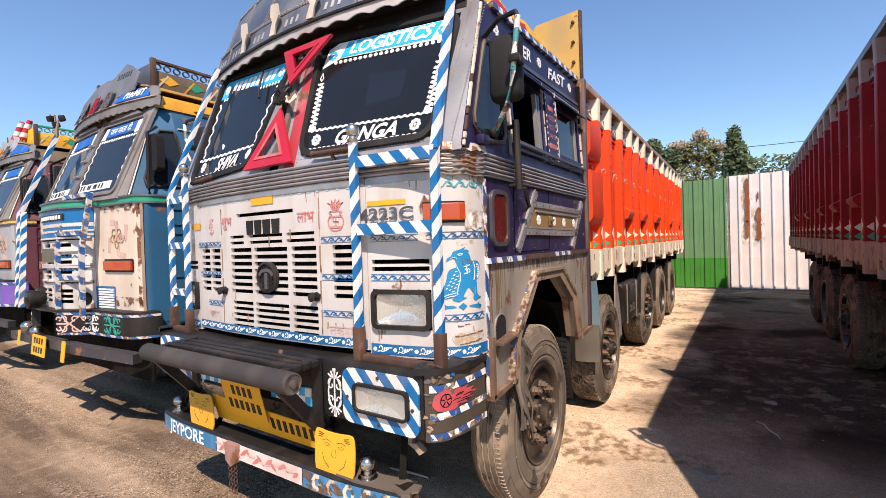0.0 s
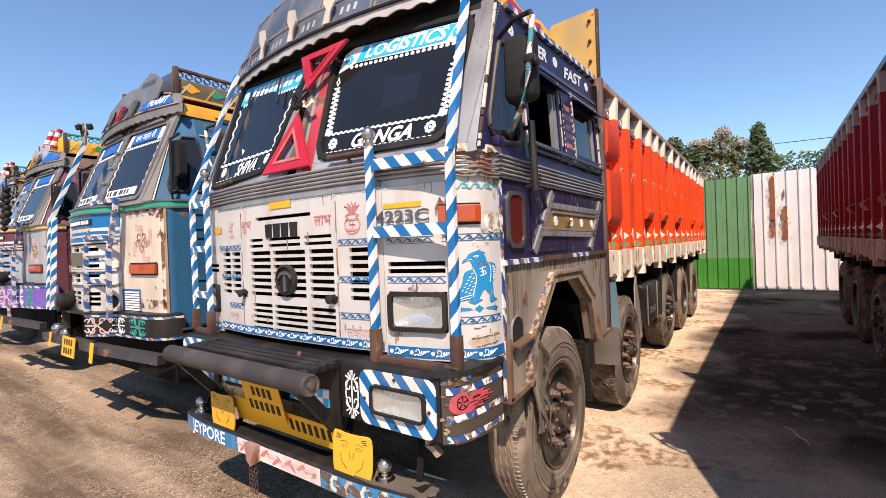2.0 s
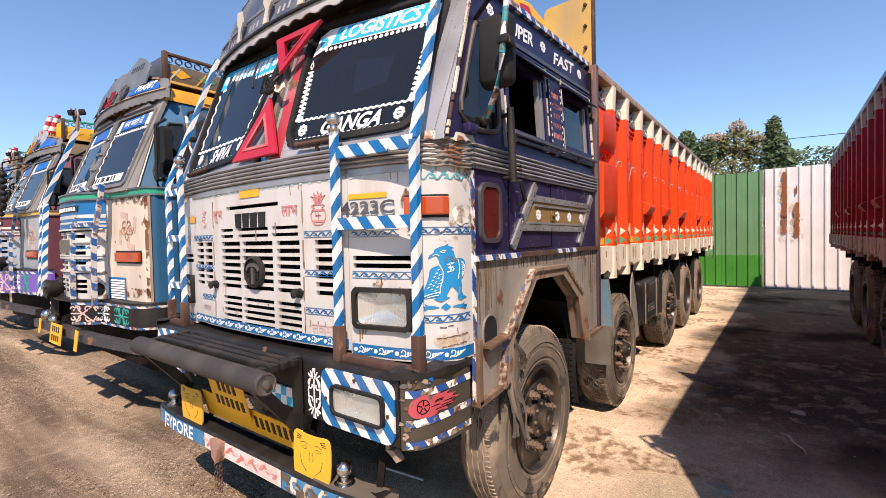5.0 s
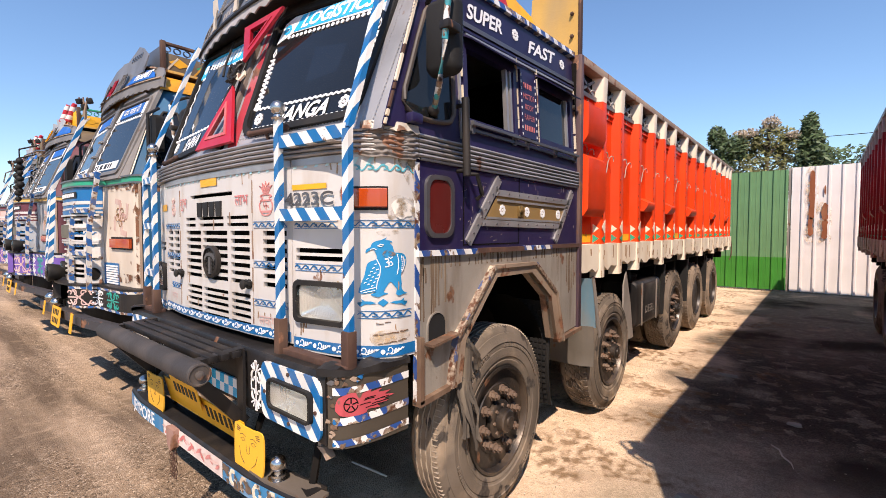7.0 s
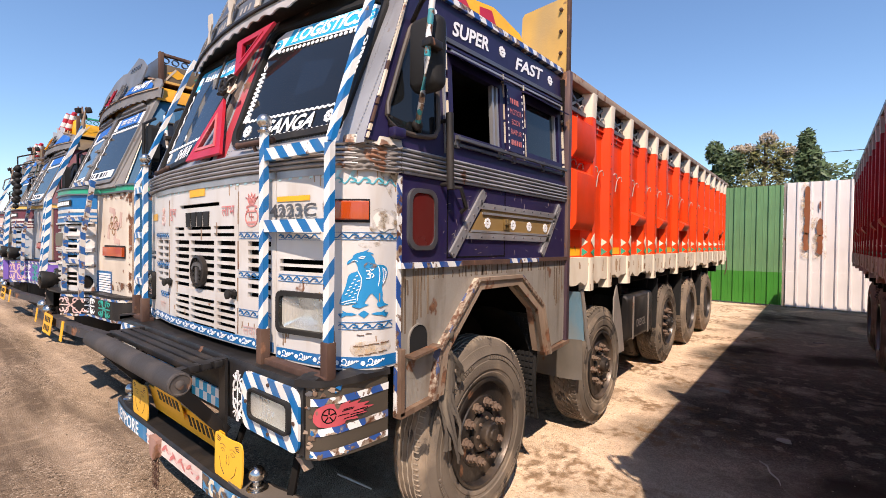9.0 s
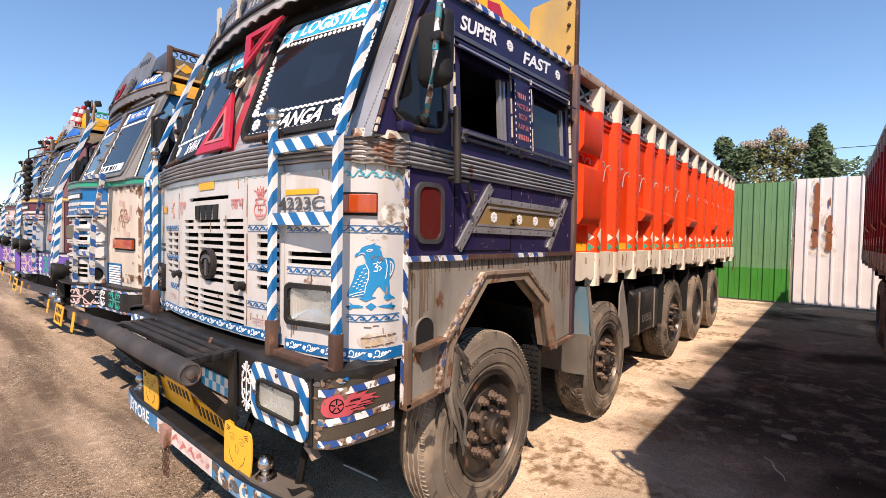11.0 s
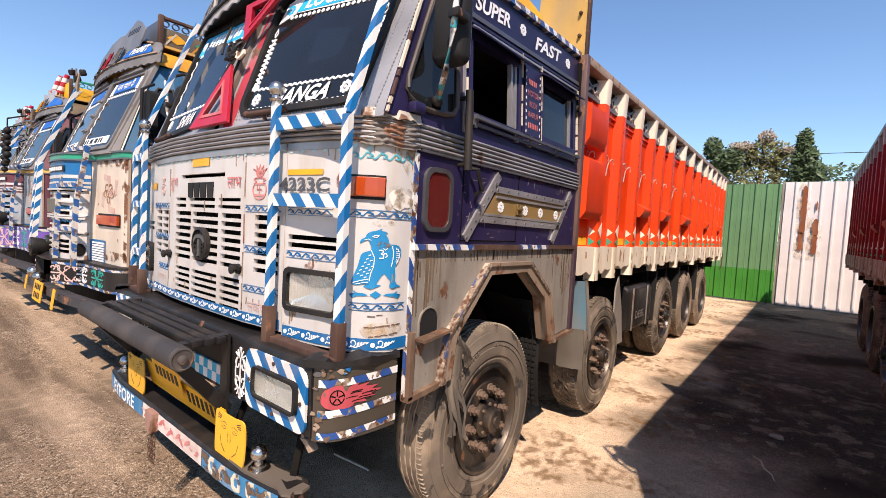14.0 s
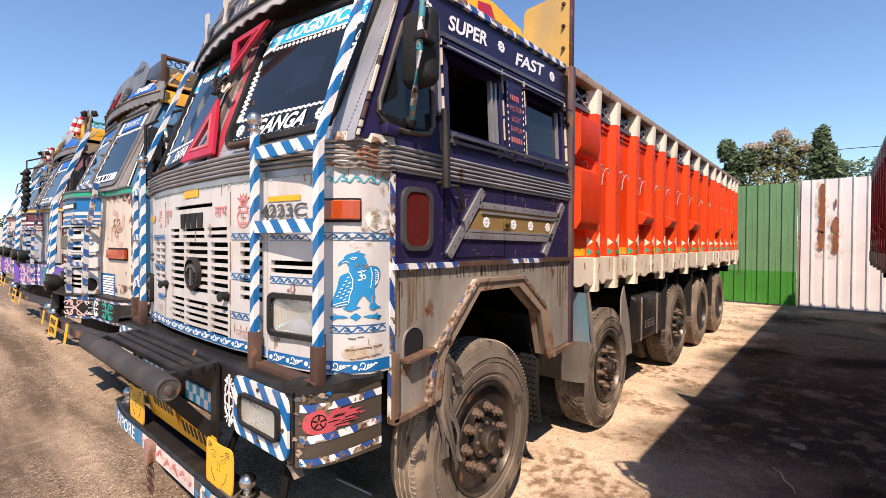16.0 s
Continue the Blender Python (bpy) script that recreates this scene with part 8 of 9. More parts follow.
def dress_back(t):
    # bent yellow board standing behind the cab, with bolts
    bm = B()
    pts = [(0.755, 2.86), (0.77, 3.14), (0.79, 3.165), (1.125, 3.185), (1.13, 2.665), (0.86, 2.665)]
    prism(bm, pts, lambda u, v, d: (u, 1.93 + d + 0.05 * max(0, 1.0 - u), v), 0.0, 0.012)
    bd = part("yellow_board", bm, M_BOARD, t, "weathered yellow metal board behind the cab roof")
    part("board_edge", box_bm(1.128, 1.146, 1.925, 1.965, 2.66, 3.18, 0.003), M_RUST, bd)
    bm = B()
    for z in (3.10, 2.95, 2.80):
        lathe(bm, [(0.014, 0.0), (0.014, 0.012), (0.008, 0.014), (0.008, 0.022)], lambda a, b, h: (1.085 + a, 1.93 - h, z + b), 6)
    tagged(part("bolts", bm, M_RUST, bd), kind="stuff")
    # painted low boards round the roof and a red cloth bundle
    bm = B()
    prism(bm, [(0.62, 2.66), (1.55, 2.68), (1.50, 2.80), (1.22, 2.86), (0.95, 2.80), (0.66, 2.86)], lambda u, v, d: (1.03 + d - 0.25 * (v - 2.66), u, v), 0.0, 0.012)
    rb = part("roof_board", bm, M_YELLOW, t, "painted yellow roof board with red and grey shapes")
    bm = B()
    prism(bm, [(0.70, 2.70), (0.95, 2.70), (0.90, 2.79), (0.72, 2.82)], lambda u, v, d: (1.043 + d - 0.25 * (v - 2.66), u, v), 0.0, 0.003)
    part("red_shape", bm, M_TRI, rb)
    bm = B()
    prism(bm, [(1.02, 2.70), (1.20, 2.70), (1.18, 2.82), (1.05, 2.79)], lambda u, v, d: (1.043 + d - 0.25 * (v - 2.66), u, v), 0.0, 0.003)
    part("red_shape", bm, M_TRI, rb)
    bm = B()
    rnd = random.Random(4)
    rows = []
    for i, y in enumerate(span(0.60, 1.35, 16)):
        rr = 0.10 + 0.03 * math.sin(i * 1.3)
        rows.append([bm.verts.new((0.80 + rr * 1.3 * math.cos(a) + rnd.uniform(-.012, .012), y, 2.76 + rr * math.sin(a) + rnd.uniform(-.012, .012))) for a in span(0, 2 * math.pi * 15 / 16, 15)])
    for a, b in zip(rows, rows[1:]):
        quad_ring(bm, a, b)
    bm.faces.new(rows[0][::-1]), bm.faces.new(rows[-1])
    part("cloth_bundle", bm, paint("dull_red_cloth", (0.28, 0.05, 0.045), 0.85, bump=0.6), t)


def dress_under(t):
    # guards, flaps, tank
    for s in (1, -1):
        bm = B()
        rows = []
        for a in span(20, 115, 10):
            q = radians(a)
            rows.append([bm.verts.new((s * x, 1.03 - 0.63 * math.cos(q) * -1 - 0.0, 0.52 + 0.60 * math.sin(q))) for x in (0.72, 1.05)])
        for p, r in zip(rows, rows[1:]):
            quad_ring(bm, p, r, False)
        bmesh.ops.solidify(bm, geom=bm.faces[:], thickness=0.01)
        part("inner_guard", bm, M_DARK, t)
        bm = B()
        fn = lambda u, v, d: (s * u, 1.60 + d + 0.10 * (0.8 - v) + 0.02 * math.sin(v * 9), v)
        grid_panel(bm, span(0.80, 1.10, 6), span(0.33, 1.02, 8), [], fn, 0.012)
        fl = part("mud_flap", bm, M_RUBBER, t, "ribbed black rubber mud flap")
        bm = B()
        for i in range(9):
            for j in range(18):
                u, v = 0.815 + i * 0.032, 0.35 + j * 0.037
                x = fn(u, v, -0.018)
                box(bm, x[0] - 0.010, x[0] + 0.010, x[1] - 0.003, x[1] + 0.006, v - 0.012, v + 0.012)
        tagged(part("flap_studs", bm, M_RUBBER, fl), kind="stuff")
        # torn rubber strips before the front wheel
        hang = (((1.140, 0.605, 1.03), (1.158, 0.635, 0.73), (1.190, 0.660, 0.44), 0.042, M_TORNTYRE), ((1.130, 0.580, 0.98), (1.145, 0.600, 0.72), (1.170, 0.615, 0.50), 0.030, M_TORNTYRE),
                ((1.150, 0.62, 1.04), (1.165, 0.665, 0.92), (1.160, 0.735, 0.80), 0.026, M_TORNTYRE), ((1.120, 0.555, 0.95), (1.125, 0.565, 0.78), (1.120, 0.56, 0.60), 0.022, M_RUBBER),
                ((1.165, 0.650, 0.76), (1.182, 0.675, 0.60), (1.198, 0.690, 0.47), 0.018, M_TORNTYRE))
        for k, (p0, p1, p2, wd, mat) in enumerate(hang):
            p0, p1, p2 = Vector(p0), Vector(p1), Vector(p2)
            bm = B()
            rows = []
            for i, q in enumerate(span(0, 1, 18)):
                c0 = p0 * (1 - q) * (1 - 2 * q) + p1 * 4 * q * (1 - q) + p2 * q * (2 * q - 1)
                tw = 0.5 * math.sin(q * 5 + 2 * k)
                w1 = wd * (1 - 0.25 * q) + 0.004 * math.sin(i * 2.1 + k)
                rows.append([bm.verts.new((s * (c0.x + 0.006 * math.sin(q * 9 + k) + w1 * c * math.sin(tw) + e * math.cos(tw)), c0.y + 0.008 * math.sin(q * 8 + k) + w1 * c * math.cos(tw), c0.z + 0.004 * math.sin(i * 1.7 + c * 3))) for c, e in ((-1, 0.0), (-0.4, 0.010), (0.1, 0.003), (0.5, 0.010), (1, 0.0), (0.4, -0.006), (-0.4, -0.006))])
            for p, r in zip(rows, rows[1:]):
                quad_ring(bm, p, r)
            bm.faces.new(rows[0][::-1]), bm.faces.new(rows[-1])
            part("torn_strip", bm, mat, t, "torn dusty rubber strip")
        bm = B()
        ball(bm, (s * 1.16, 0.625, 1.045), 0.026, 8)
        pipe(bm, [(s * 1.16, 0.625, 1.045), (s * 1.12, 0.60, 1.02)], 0.012, 6)
        part("rubber_knob", bm, M_TORNTYRE, t)
        # guard ahead of the second wheel: blue sheet over bare steel
        bm = B()
        fn = lambda u, v, d: (s * u, 2.15 + 0.11 * math.sin((1.12 - v) * 2.6) - 0.05 * max(0.0, (u - 0.98) / 0.16) ** 2 * -1 + 0.006 * noise.noise(Vector((u * 9, v * 9, 2))) + d, v)
        grid_panel(bm, span(0.70, 1.142, 12), span(0.74, 1.12, 10), [], fn, 0.01)
        bg = part("blue_guard", bm, paint("faded_blue_sheet", (0.13, 0.235, 0.30), 0.5, 0.1, dirt=0.8, dirt_c=(0.30, 0.245, 0.18), rust=0.15), t, "faded blue sheet guard")
        bm = B()
        grid_panel(bm, span(0.70, 1.130, 12), span(0.44, 0.75, 8), [], lambda u, v, d: fn(u, v, d - 0.012), 0.008)
        part("lower_guard", bm, paint("dusty_grey_steel", (0.17, 0.145, 0.115), 0.6, 0.2, dirt=0.8, dirt_c=(0.085, 0.08, 0.075), rust=0.2, tone=0.25), bg, "dusty bare steel lower guard")
        # guard sheet behind the second wheel, strap, tank
        bm = B()
        prism(bm, [(3.12, 0.46), (3.48, 0.44), (3.36, 0.80), (3.20, 1.10), (3.12, 0.98)], lambda u, v, d: (s * (1.07 + d - 0.05 * (u - 3.3)), u, v), 0.0, -0.012)
        part("guard_sheet", bm, M_STEEL, t, "grey dusty steel guard sheet")
        bm = B()
        strip(bm, [(2.36, 1.12), (2.40, 1.0), (2.46, 0.80), (2.52, 0.62)], 0.05, lambda u, v, d: (s * (1.08 + d), u, v), 0.0, 0.012)
        part("hanging_strap", bm, M_STEEL, t)
        bm = B()
        rr = rounded(0.70, 1.075, 0.50, 0.97, 0.07)
        ends = [[bm.verts.new((s * (0.89 + (x - 0.89) * k), y, 0.735 + (z - 0.735) * k)) for x, z in rr] for y, k in ((3.55, 0.93), (3.57, 1.0), (4.38, 1.0), (4.40, 0.93))]
        for p, r in zip(ends, ends[1:]):
            quad_ring(bm, p, r)
        bm.faces.new(ends[0][::-1]), bm.faces.new(ends[-1])
        tk = part("fuel_tank", bm, M_BLACK, t, "black dusty fuel tank")
        bm = B()
        lathe(bm, [(0.055, 0.96), (0.055, 1.0), (0.062, 1.005), (0.062, 1.03), (0.04, 1.04)], lambda a, b, h: (s * 0.95 + a, 3.72 + b, h), 16)
        part("filler_cap", bm, M_BLACK, tk)
        for y in (3.70, 4.22):
            part("tank_strap", box_bm(*sorted((s * 1.072, s * 1.080)), y - 0.02, y + 0.02, 0.52, 0.95, 0.002), M_STEEL, tk)
        if s > 0:
            bm = B()
            lettering(bm, "DIESEL", 0.11, lambda u, v, d: (1.076 + d, u, v), 3.96, 0.63, d=0.003)
            part("word", bm, M_STEEL, tk)
        for y in (4.62, 5.86, 7.25):
            bm = B()
            prism(bm, [(y, 0.50), (y + 0.03, 0.50), (y + 0.10, 1.08), (y + 0.04, 1.08)], lambda u, v, d: (s * (1.05 + d), u, v), 0.0, -0.34)
            part("wheel_flap", bm, M_RUBBER, t)
    # tail end bits
    bm = B()
    pipe(bm, [(1.10, 9.44, 1.34), (1.12, 9.50, 1.18), (1.12, 9.47, 1.0), (1.10, 9.43, 0.90)], 0.012, 6)
    part("tail_chain", bm, M_RUST, t)


dress_front(LORRY)
pillar_text(LORRY)
visor(LORRY)
dress_side(LORRY)
dress_bumper(LORRY)
dress_mirror(LORRY)
dress_back(LORRY)
dress_under(LORRY)
dress_mirror(MAROON, (0.25, 0.22))

# ---- the other painted lorries of the row ----
NOSE = ((0.0, -0.20), (0.25, -0.185), (0.42, -0.10), (0.50, -0.02), (0.80, 0.0), (1.08, 0.02), (1.14, 0.07), (1.15, 0.16))


def nose_at(s, z, d=0.0):
    sg, q = (1, s) if s >= 0 else (-1, -s)
    for (xa, ya), (xb, yb) in zip(NOSE, NOSE[1:]):
        l = math.hypot(xb - xa, yb - ya)
        if q <= l or (xb, yb) == NOSE[-1]:
            k = q / l
            return (sg * (xa + (xb - xa) * k + (yb - ya) / l * d), ya + (yb - ya) * k - (xb - xa) / l * d, z)
        q -= l


def upper_plane(x, z, d=0.0):
    """The sloping screen wall of these cabs."""
    k = (z - 2.0) * 0.40
    return (x, -0.03 + k + 0.05 * abs(x) - 0.93 * d, z + 0.37 * d)


ROW = 1.09    # these cabs are built a little larger


M_EATEN = stain("rust_eaten_edge", (0.20, 0.085, 0.040), 15.0, 0.50, 0.58)


def carved_lorry(x, y, c, label, full=True):
    t = thing("lorry", pose(x * ROW, y * ROW, -0.132) @ Matrix.Scale(ROW, 4), label, "lorry", "parked lorries")
    G = nose_at
    side = lambda u, v, d=0.0: (1.15 - max(0.0, v - 1.95) * 0.38 + d, u, v)
    sideL = lambda u, v, d=0.0: (-side(u, v, d)[0], u, v)
    # lower front: pale corners, dark-lined grille nose
    bm = B()
    holes = [(a, a + 0.30, z, z + 0.030) for a in (-0.32, 0.02) for z in (1.05, 1.095, 1.14, 1.255, 1.30, 1.385, 1.435, 1.53)]
    grid_panel(bm, span(-0.52, 0.52, 22), [0.96, 1.2, 1.4, 1.6], holes, G, 0.02)
    part("grille", bm, c["nose"], t)
    part("grille_back", box_bm(-0.42, 0.42, 0.0, 0.03, 0.95, 1.7), M_DARK, t)
    bm = B()
    grid_panel(bm, span(-0.52, 0.52, 22), [1.60, 1.72, 1.86], [], G, 0.02)
    part("nose_panel", bm, c["band"], t)
    for s in (1, -1):
        bm = B()
        a, b = (0.523, 1.185) if s > 0 else (-1.185, -0.523)
        grid_panel(bm, span(a, b, 16), [0.90, 1.2, 1.5, 1.86], [], G, 0.02)
        part("corner_panel", bm, c["corner"], t)
        bm = B()
        a, b = (1.187, 1.38) if s > 0 else (-1.38, -1.187)
        grid_panel(bm, span(a, b, 6), [0.90, 1.2, 1.5, 1.86], [], G, 0.02)
        part("corner_return", bm, c["side"], t)
        bm = B()
        strip(bm, [(s * 1.186, 0.905), (s * 1.186, 1.86)], 0.022, G, 0, 0.010)
        part("corner_edge", bm, M_RUSTCREAM, t)
    bm = B()
    grid_panel(bm, span(-1.38, 1.38, 40), [1.862, 1.905], [], lambda u, v, d: G(u, v, d + 0.008), 0.03)
    part("waist_band", bm, c["waist"], t)
    bm = B()
    for z in (1.850, 1.905):
        grid_panel(bm, span(-1.38, 1.38, 40), [z, z + 0.014], [], lambda u, v, d: G(u, v, d + 0.018), 0.03)
    part("waist_beading", bm, M_ALU_DARK, t)
    # sides, roof, back
    for fn in (side, sideL):
        bm = B()
        grid_panel(bm, [0.42, 0.66, 1.1, 1.9], [1.86, 2.05, 2.70], [(0.66, 1.10, 2.02, 2.40), (1.25, 1.75, 2.02, 2.40)], fn, 0.03)
        part("upper_side", bm, c["side"], t)
        # slanting quarter panel between the screen and the side
        sg = 1 if fn is side else -1
        P0, P1, P2, P3 = Vector((0.93, 0.02, 1.905)), Vector((1.15, 0.42, 1.905)), Vector((0.865, 0.42, 2.70)), Vector((0.81, 0.30, 2.70))
        nrm = (P1 - P0).cross(P3 - P0).normalized()
        def ch(u, v, d=0.0):
            p = (P0 * (1 - u) + P1 * u) * (1 - v) + (P3 * (1 - u) + P2 * u) * v + nrm * d
            return (sg * p.x, p.y, p.z)
        bm = B()
        grid_panel(bm, span(0, 1, 4), span(0, 1, 4), [], ch, 0.02)
        part("quarter_panel", bm, c["side"], t)
        bm = B()
        strip(bm, [(0.04, 0.0), (0.06, 0.5), (0.10, 1.0)], 0.024, ch, 0, 0.014)
        part("edge_strip", bm, M_CREAM, t)
        bm = B()
        o = [(0.24, 0.20), (0.30, 0.12), (0.90, 0.12), (0.99, 0.20), (0.99, 0.66), (0.92, 0.74), (0.45, 0.74), (0.36, 0.68)]
        prism(bm, o, ch, 0.006, 0.0)
        part("quarter_light", bm, M_TINT, t)
        bm = B()
        pipe(bm, [ch(u, v, 0.008) for u, v in o + o[:2]], 0.014, 6)
        part("rubber_surround", bm, M_RUBBER, t)
        bm = B()
        prism(bm, [(0.16, 1.86), (0.16, 0.80), (0.50, 0.80), (0.58, 1.0), (0.85, 1.22), (1.25, 1.22), (1.5, 1.0), (1.6, 0.8), (1.9, 0.8), (1.9, 1.86)], fn, 0.0, -0.03)
        part("lower_side", bm, c["side"], t)
        for u0, u1, v0, v1 in ((0.22, 0.56, 1.25, 1.62), (0.66, 1.75, 1.30, 1.62), (0.22, 1.75, 1.68, 1.82)):
            bm = B()
            ring_frame(bm, rounded(u0, u1, v0, v1, 0.03), rounded(u0 + 0.015, u1 - 0.015, v0 + 0.015, v1 - 0.015, 0.02), fn, 0.0, 0.010)
            part("pressed_edge", bm, c["side"], t)
        for pts, w in (([(0.62, 2.0), (0.62, 2.5)], 0.012), ([(0.44, 2.53), (1.88, 2.53)], 0.012)):
            bm = B()
            strip(bm, pts, w, fn, 0, 0.014)
            part("edge_strip", bm, M_CREAM, t)
        bm = B()
        strip(bm, [(0.50, 2.63), (0.75, 2.62), (1.1, 2.64)], 0.06, fn, 0, 0.004)
        part("painted_patch", bm, M_VISOR, t)
    part("cab_back", box_bm(-1.1, 1.1, 1.88, 1.92, 0.95, 2.70), M_DARK, t)
    part("cab_floor", box_bm(-1.0, 1.0, 0.25, 1.88, 1.30, 1.36), M_DARK, t)
    part("dashboard", box_bm(-0.95, 0.95, 0.30, 0.55, 1.36, 1.95, 0.03), M_DARK, t)
    # screen wall with two panes
    bm = B()
    xs = [-0.86, -0.79, -0.05, 0.05, 0.79, 0.86]
    grid_panel(bm, xs, [1.905, 1.965, 2.64, 2.74], [(-0.79, -0.05, 1.965, 2.64), (0.05, 0.79, 1.965, 2.64)], upper_plane, 0.03)
    part("screen_wall", bm, c["screen"], t)
    for s in (1, -1):
        bm = B()
        q = [upper_plane(s * 0.85, 1.905), (s * 0.94, 0.02, 1.905), (s * 0.82, 0.30, 2.70), upper_plane(s * 0.80, 2.72)]
        vs = [bm.verts.new(p) for p in q] + [bm.verts.new(Vector(p) + Vector((-s * 0.02, 0.03, 0))) for p in q]
        bm.faces.new(vs[:4]), bm.faces.new(vs[4:]), quad_ring(bm, vs[:4], vs[4:])
        part("screen_pillar", bm, c["screen"], t)
        a, b = (0.03, 0.81) if s > 0 else (-0.81, -0.03)
        bm = B()
        ring_frame(bm, rounded(a, b, 1.945, 2.66, 0.06), rounded(a + 0.03, b - 0.03, 1.975, 2.63, 0.04), upper_plane, -0.01, 0.014)
        rs = part("rubber_seal", bm, M_GREYTRIM, t)
        bm = B()
        prism(bm, rounded(a + 0.02, b - 0.02, 1.965, 2.64, 0.04), upper_plane, 0.0, -0.006)
        part("windscreen", bm, M_TINT, rs, "dark tinted windscreen glass")
        bm = B()
        prism(bm, [(a + 0.14, 2.515), (b - 0.14, 2.515), (b - 0.15, 2.615), (a + 0.15, 2.615)], upper_plane, 0.004, 0.0)
        part("screen_band", bm, M_SIGN, rs)
        if full and s > 0:
            bm = B()
            lettering(bm, "जय माता दी", 0.085, upper_plane, (a + b) / 2, 2.535, wide=1.0, fat=0.001, d=0.0065)
            part("word", bm, M_LETTER, rs)
        bm = B()
        for k in range(16):
            disc(bm, a + 0.06 + k * (b - a - 0.12) / 15, 2.478, 0.014, upper_plane, 0, 0.003, 8)
        for u in (a + 0.055, b - 0.055):
            strip(bm, [(u + 0.012 * math.sin(v * 80), v) for v in span(2.06, 2.48, 40)], 0.012, upper_plane, 0, 0.003)
        prism(bm, [(a + 0.07, 2.005), (b - 0.14, 2.005), (b - 0.14, 2.072), (a + 0.07, 2.072)], upper_plane, 0.003, 0.0)
        for c0, c1 in ((a + 0.055, a + 0.135), (b - 0.135, b - 0.055)):
            prism(bm, [(c0, 2.50), (c1, 2.50), (c1, 2.615), (c0 + 0.03 * (c0 < a + 0.1), 2.615)], upper_plane, 0.003, 0.0)
        part("screen_ornament", bm, M_LETTER, rs)
        for k in range(8):
            bm = B()
            strip(bm, [(a + 0.11 + k * 0.055 + (0.02 if k in (2, 4) else 0), 2.018), (a + 0.11 + k * 0.055 + (0.02 if k in (2, 4) else 0), 2.06)], 0.026, upper_plane, 0.003, 0.005)
            part("figure_bar", bm, M_BLACK, rs)
        # small hood over the pane
        bm = B()
        prism(bm, [(a + 0.16, 2.655), (b - 0.06, 2.655), (b - 0.16, 2.69), (a + 0.26, 2.70)], upper_plane, 0.035, 0.0)
        part("screen_hood", bm, M_GREYTRIM, t)
    bm = B()
    for u in (-0.02, 0.02):
        strip(bm, [(u, 1.97), (u, 2.72)], 0.014, upper_plane, 0, 0.016)
    for z in (2.15, 2.3, 2.45):
        pipe(bm, [upper_plane(-0.05, z, 0.03), upper_plane(0.05, z, 0.03)], 0.012, 6)
    part("middle_post", bm, M_ALU, t)
    # visor: bowed front with flaring plates, scalloped edge
    yv = lambda u: 0.19 + 0.13 * u * u
    xs = span(-0.95, 0.95, 60)
    bm = B()
    rows = [[bm.verts.new(p) for p in ((u, yv(u) - 0.01, 2.70 + 0.018 * abs(math.sin(u * 30))), (u, yv(u), 2.79), (u, yv(u) + 0.014, 2.79), (u, yv(u) + 0.006, 2.70 + 0.018 * abs(math.sin(u * 30))))] for u in xs]
    for a, b in zip(rows, rows[1:]):
        quad_ring(bm, a, b)
    part("scalloped_trim", bm, M_GREYTRIM, t)
    arch = lambda u: 3.03 - 0.20 * u * u
    fv = lambda u, v, d: (u, yv(u) + (v - 2.79) * 0.55 - d, v)
    cuts = (-0.91, -0.72, -0.45, -0.12, 0.12, 0.45, 0.91)
    for i, (a, b) in enumerate(zip(cuts, cuts[1:])):
        bm = B()
        decal(bm, [[(a, 2.79), (b, 2.79), *[(b + (a - b) * q, (arch(b + (a - b) * q) if abs(b + (a - b) * q) < 0.72 else 2.79 + (arch(0.72) - 2.79) * math.sqrt(max(0.0, (1 - ((abs(b + (a - b) * q) - 0.72) / 0.20) ** 2))))) for q in span(0, 1, 6)]]], fv, 0.0, 0.08)
        bmesh.ops.remove_doubles(bm, verts=bm.verts[:], dist=1e-5)
        bmesh.ops.solidify(bm, geom=bm.faces[:], thickness=0.012)
        part("visor_plate", bm, M_PLATE, t)
    bm = B()
    strip(bm, [(u, arch(u) - 0.006) for u in span(-0.72, 0.72, 24)], 0.016, fv, 0.0, 0.016)
    part("visor_bead", bm, M_RUSTCREAM, t)
    bm = B()
    strip(bm, [(u, 2.797) for u in span(-0.90, 0.90, 24)], 0.012, fv, 0.0, 0.012)
    part("visor_bead", bm, M_RUSTCREAM, t)
    for a in (-0.66, -0.44, -0.12, 0.16):
        bm = B()
        rows = [[bm.verts.new(fv(a + du * (1 - 0.35 * q), 2.80 + 0.17 * q, 0.012 + 0.02 * q * q + 0.02 * abs(du) / 0.09)) for du in (-0.09, -0.04, 0.0, 0.04, 0.09)] for q in span(0, 1, 5)]
        for p_, q_ in zip(rows, rows[1:]):
            quad_ring(bm, p_, q_, False)
        bmesh.ops.solidify(bm, geom=bm.faces[:], thickness=0.006)
        part("flaring_plate", bm, M_PLATE if a != -0.12 else c["accent"], t)
    bm = B()
    decal(bm, [[(0.30, 2.812), (0.82, 2.808), (0.78, 2.86), (0.66, 2.91), (0.38, 2.962)]], fv, 0.016, 0.08)
    sg = part("visor_sign", bm, M_SIGN, t)
    if full:
        bm = B()
        lettering(bm, "PERMIT", 0.098, lambda u, v, d: fv(u, v, d + 0.018), 0.59, 2.832, wide=0.90, fat=0.003, d=0.003)
        part("word", bm, M_LETTER, sg)
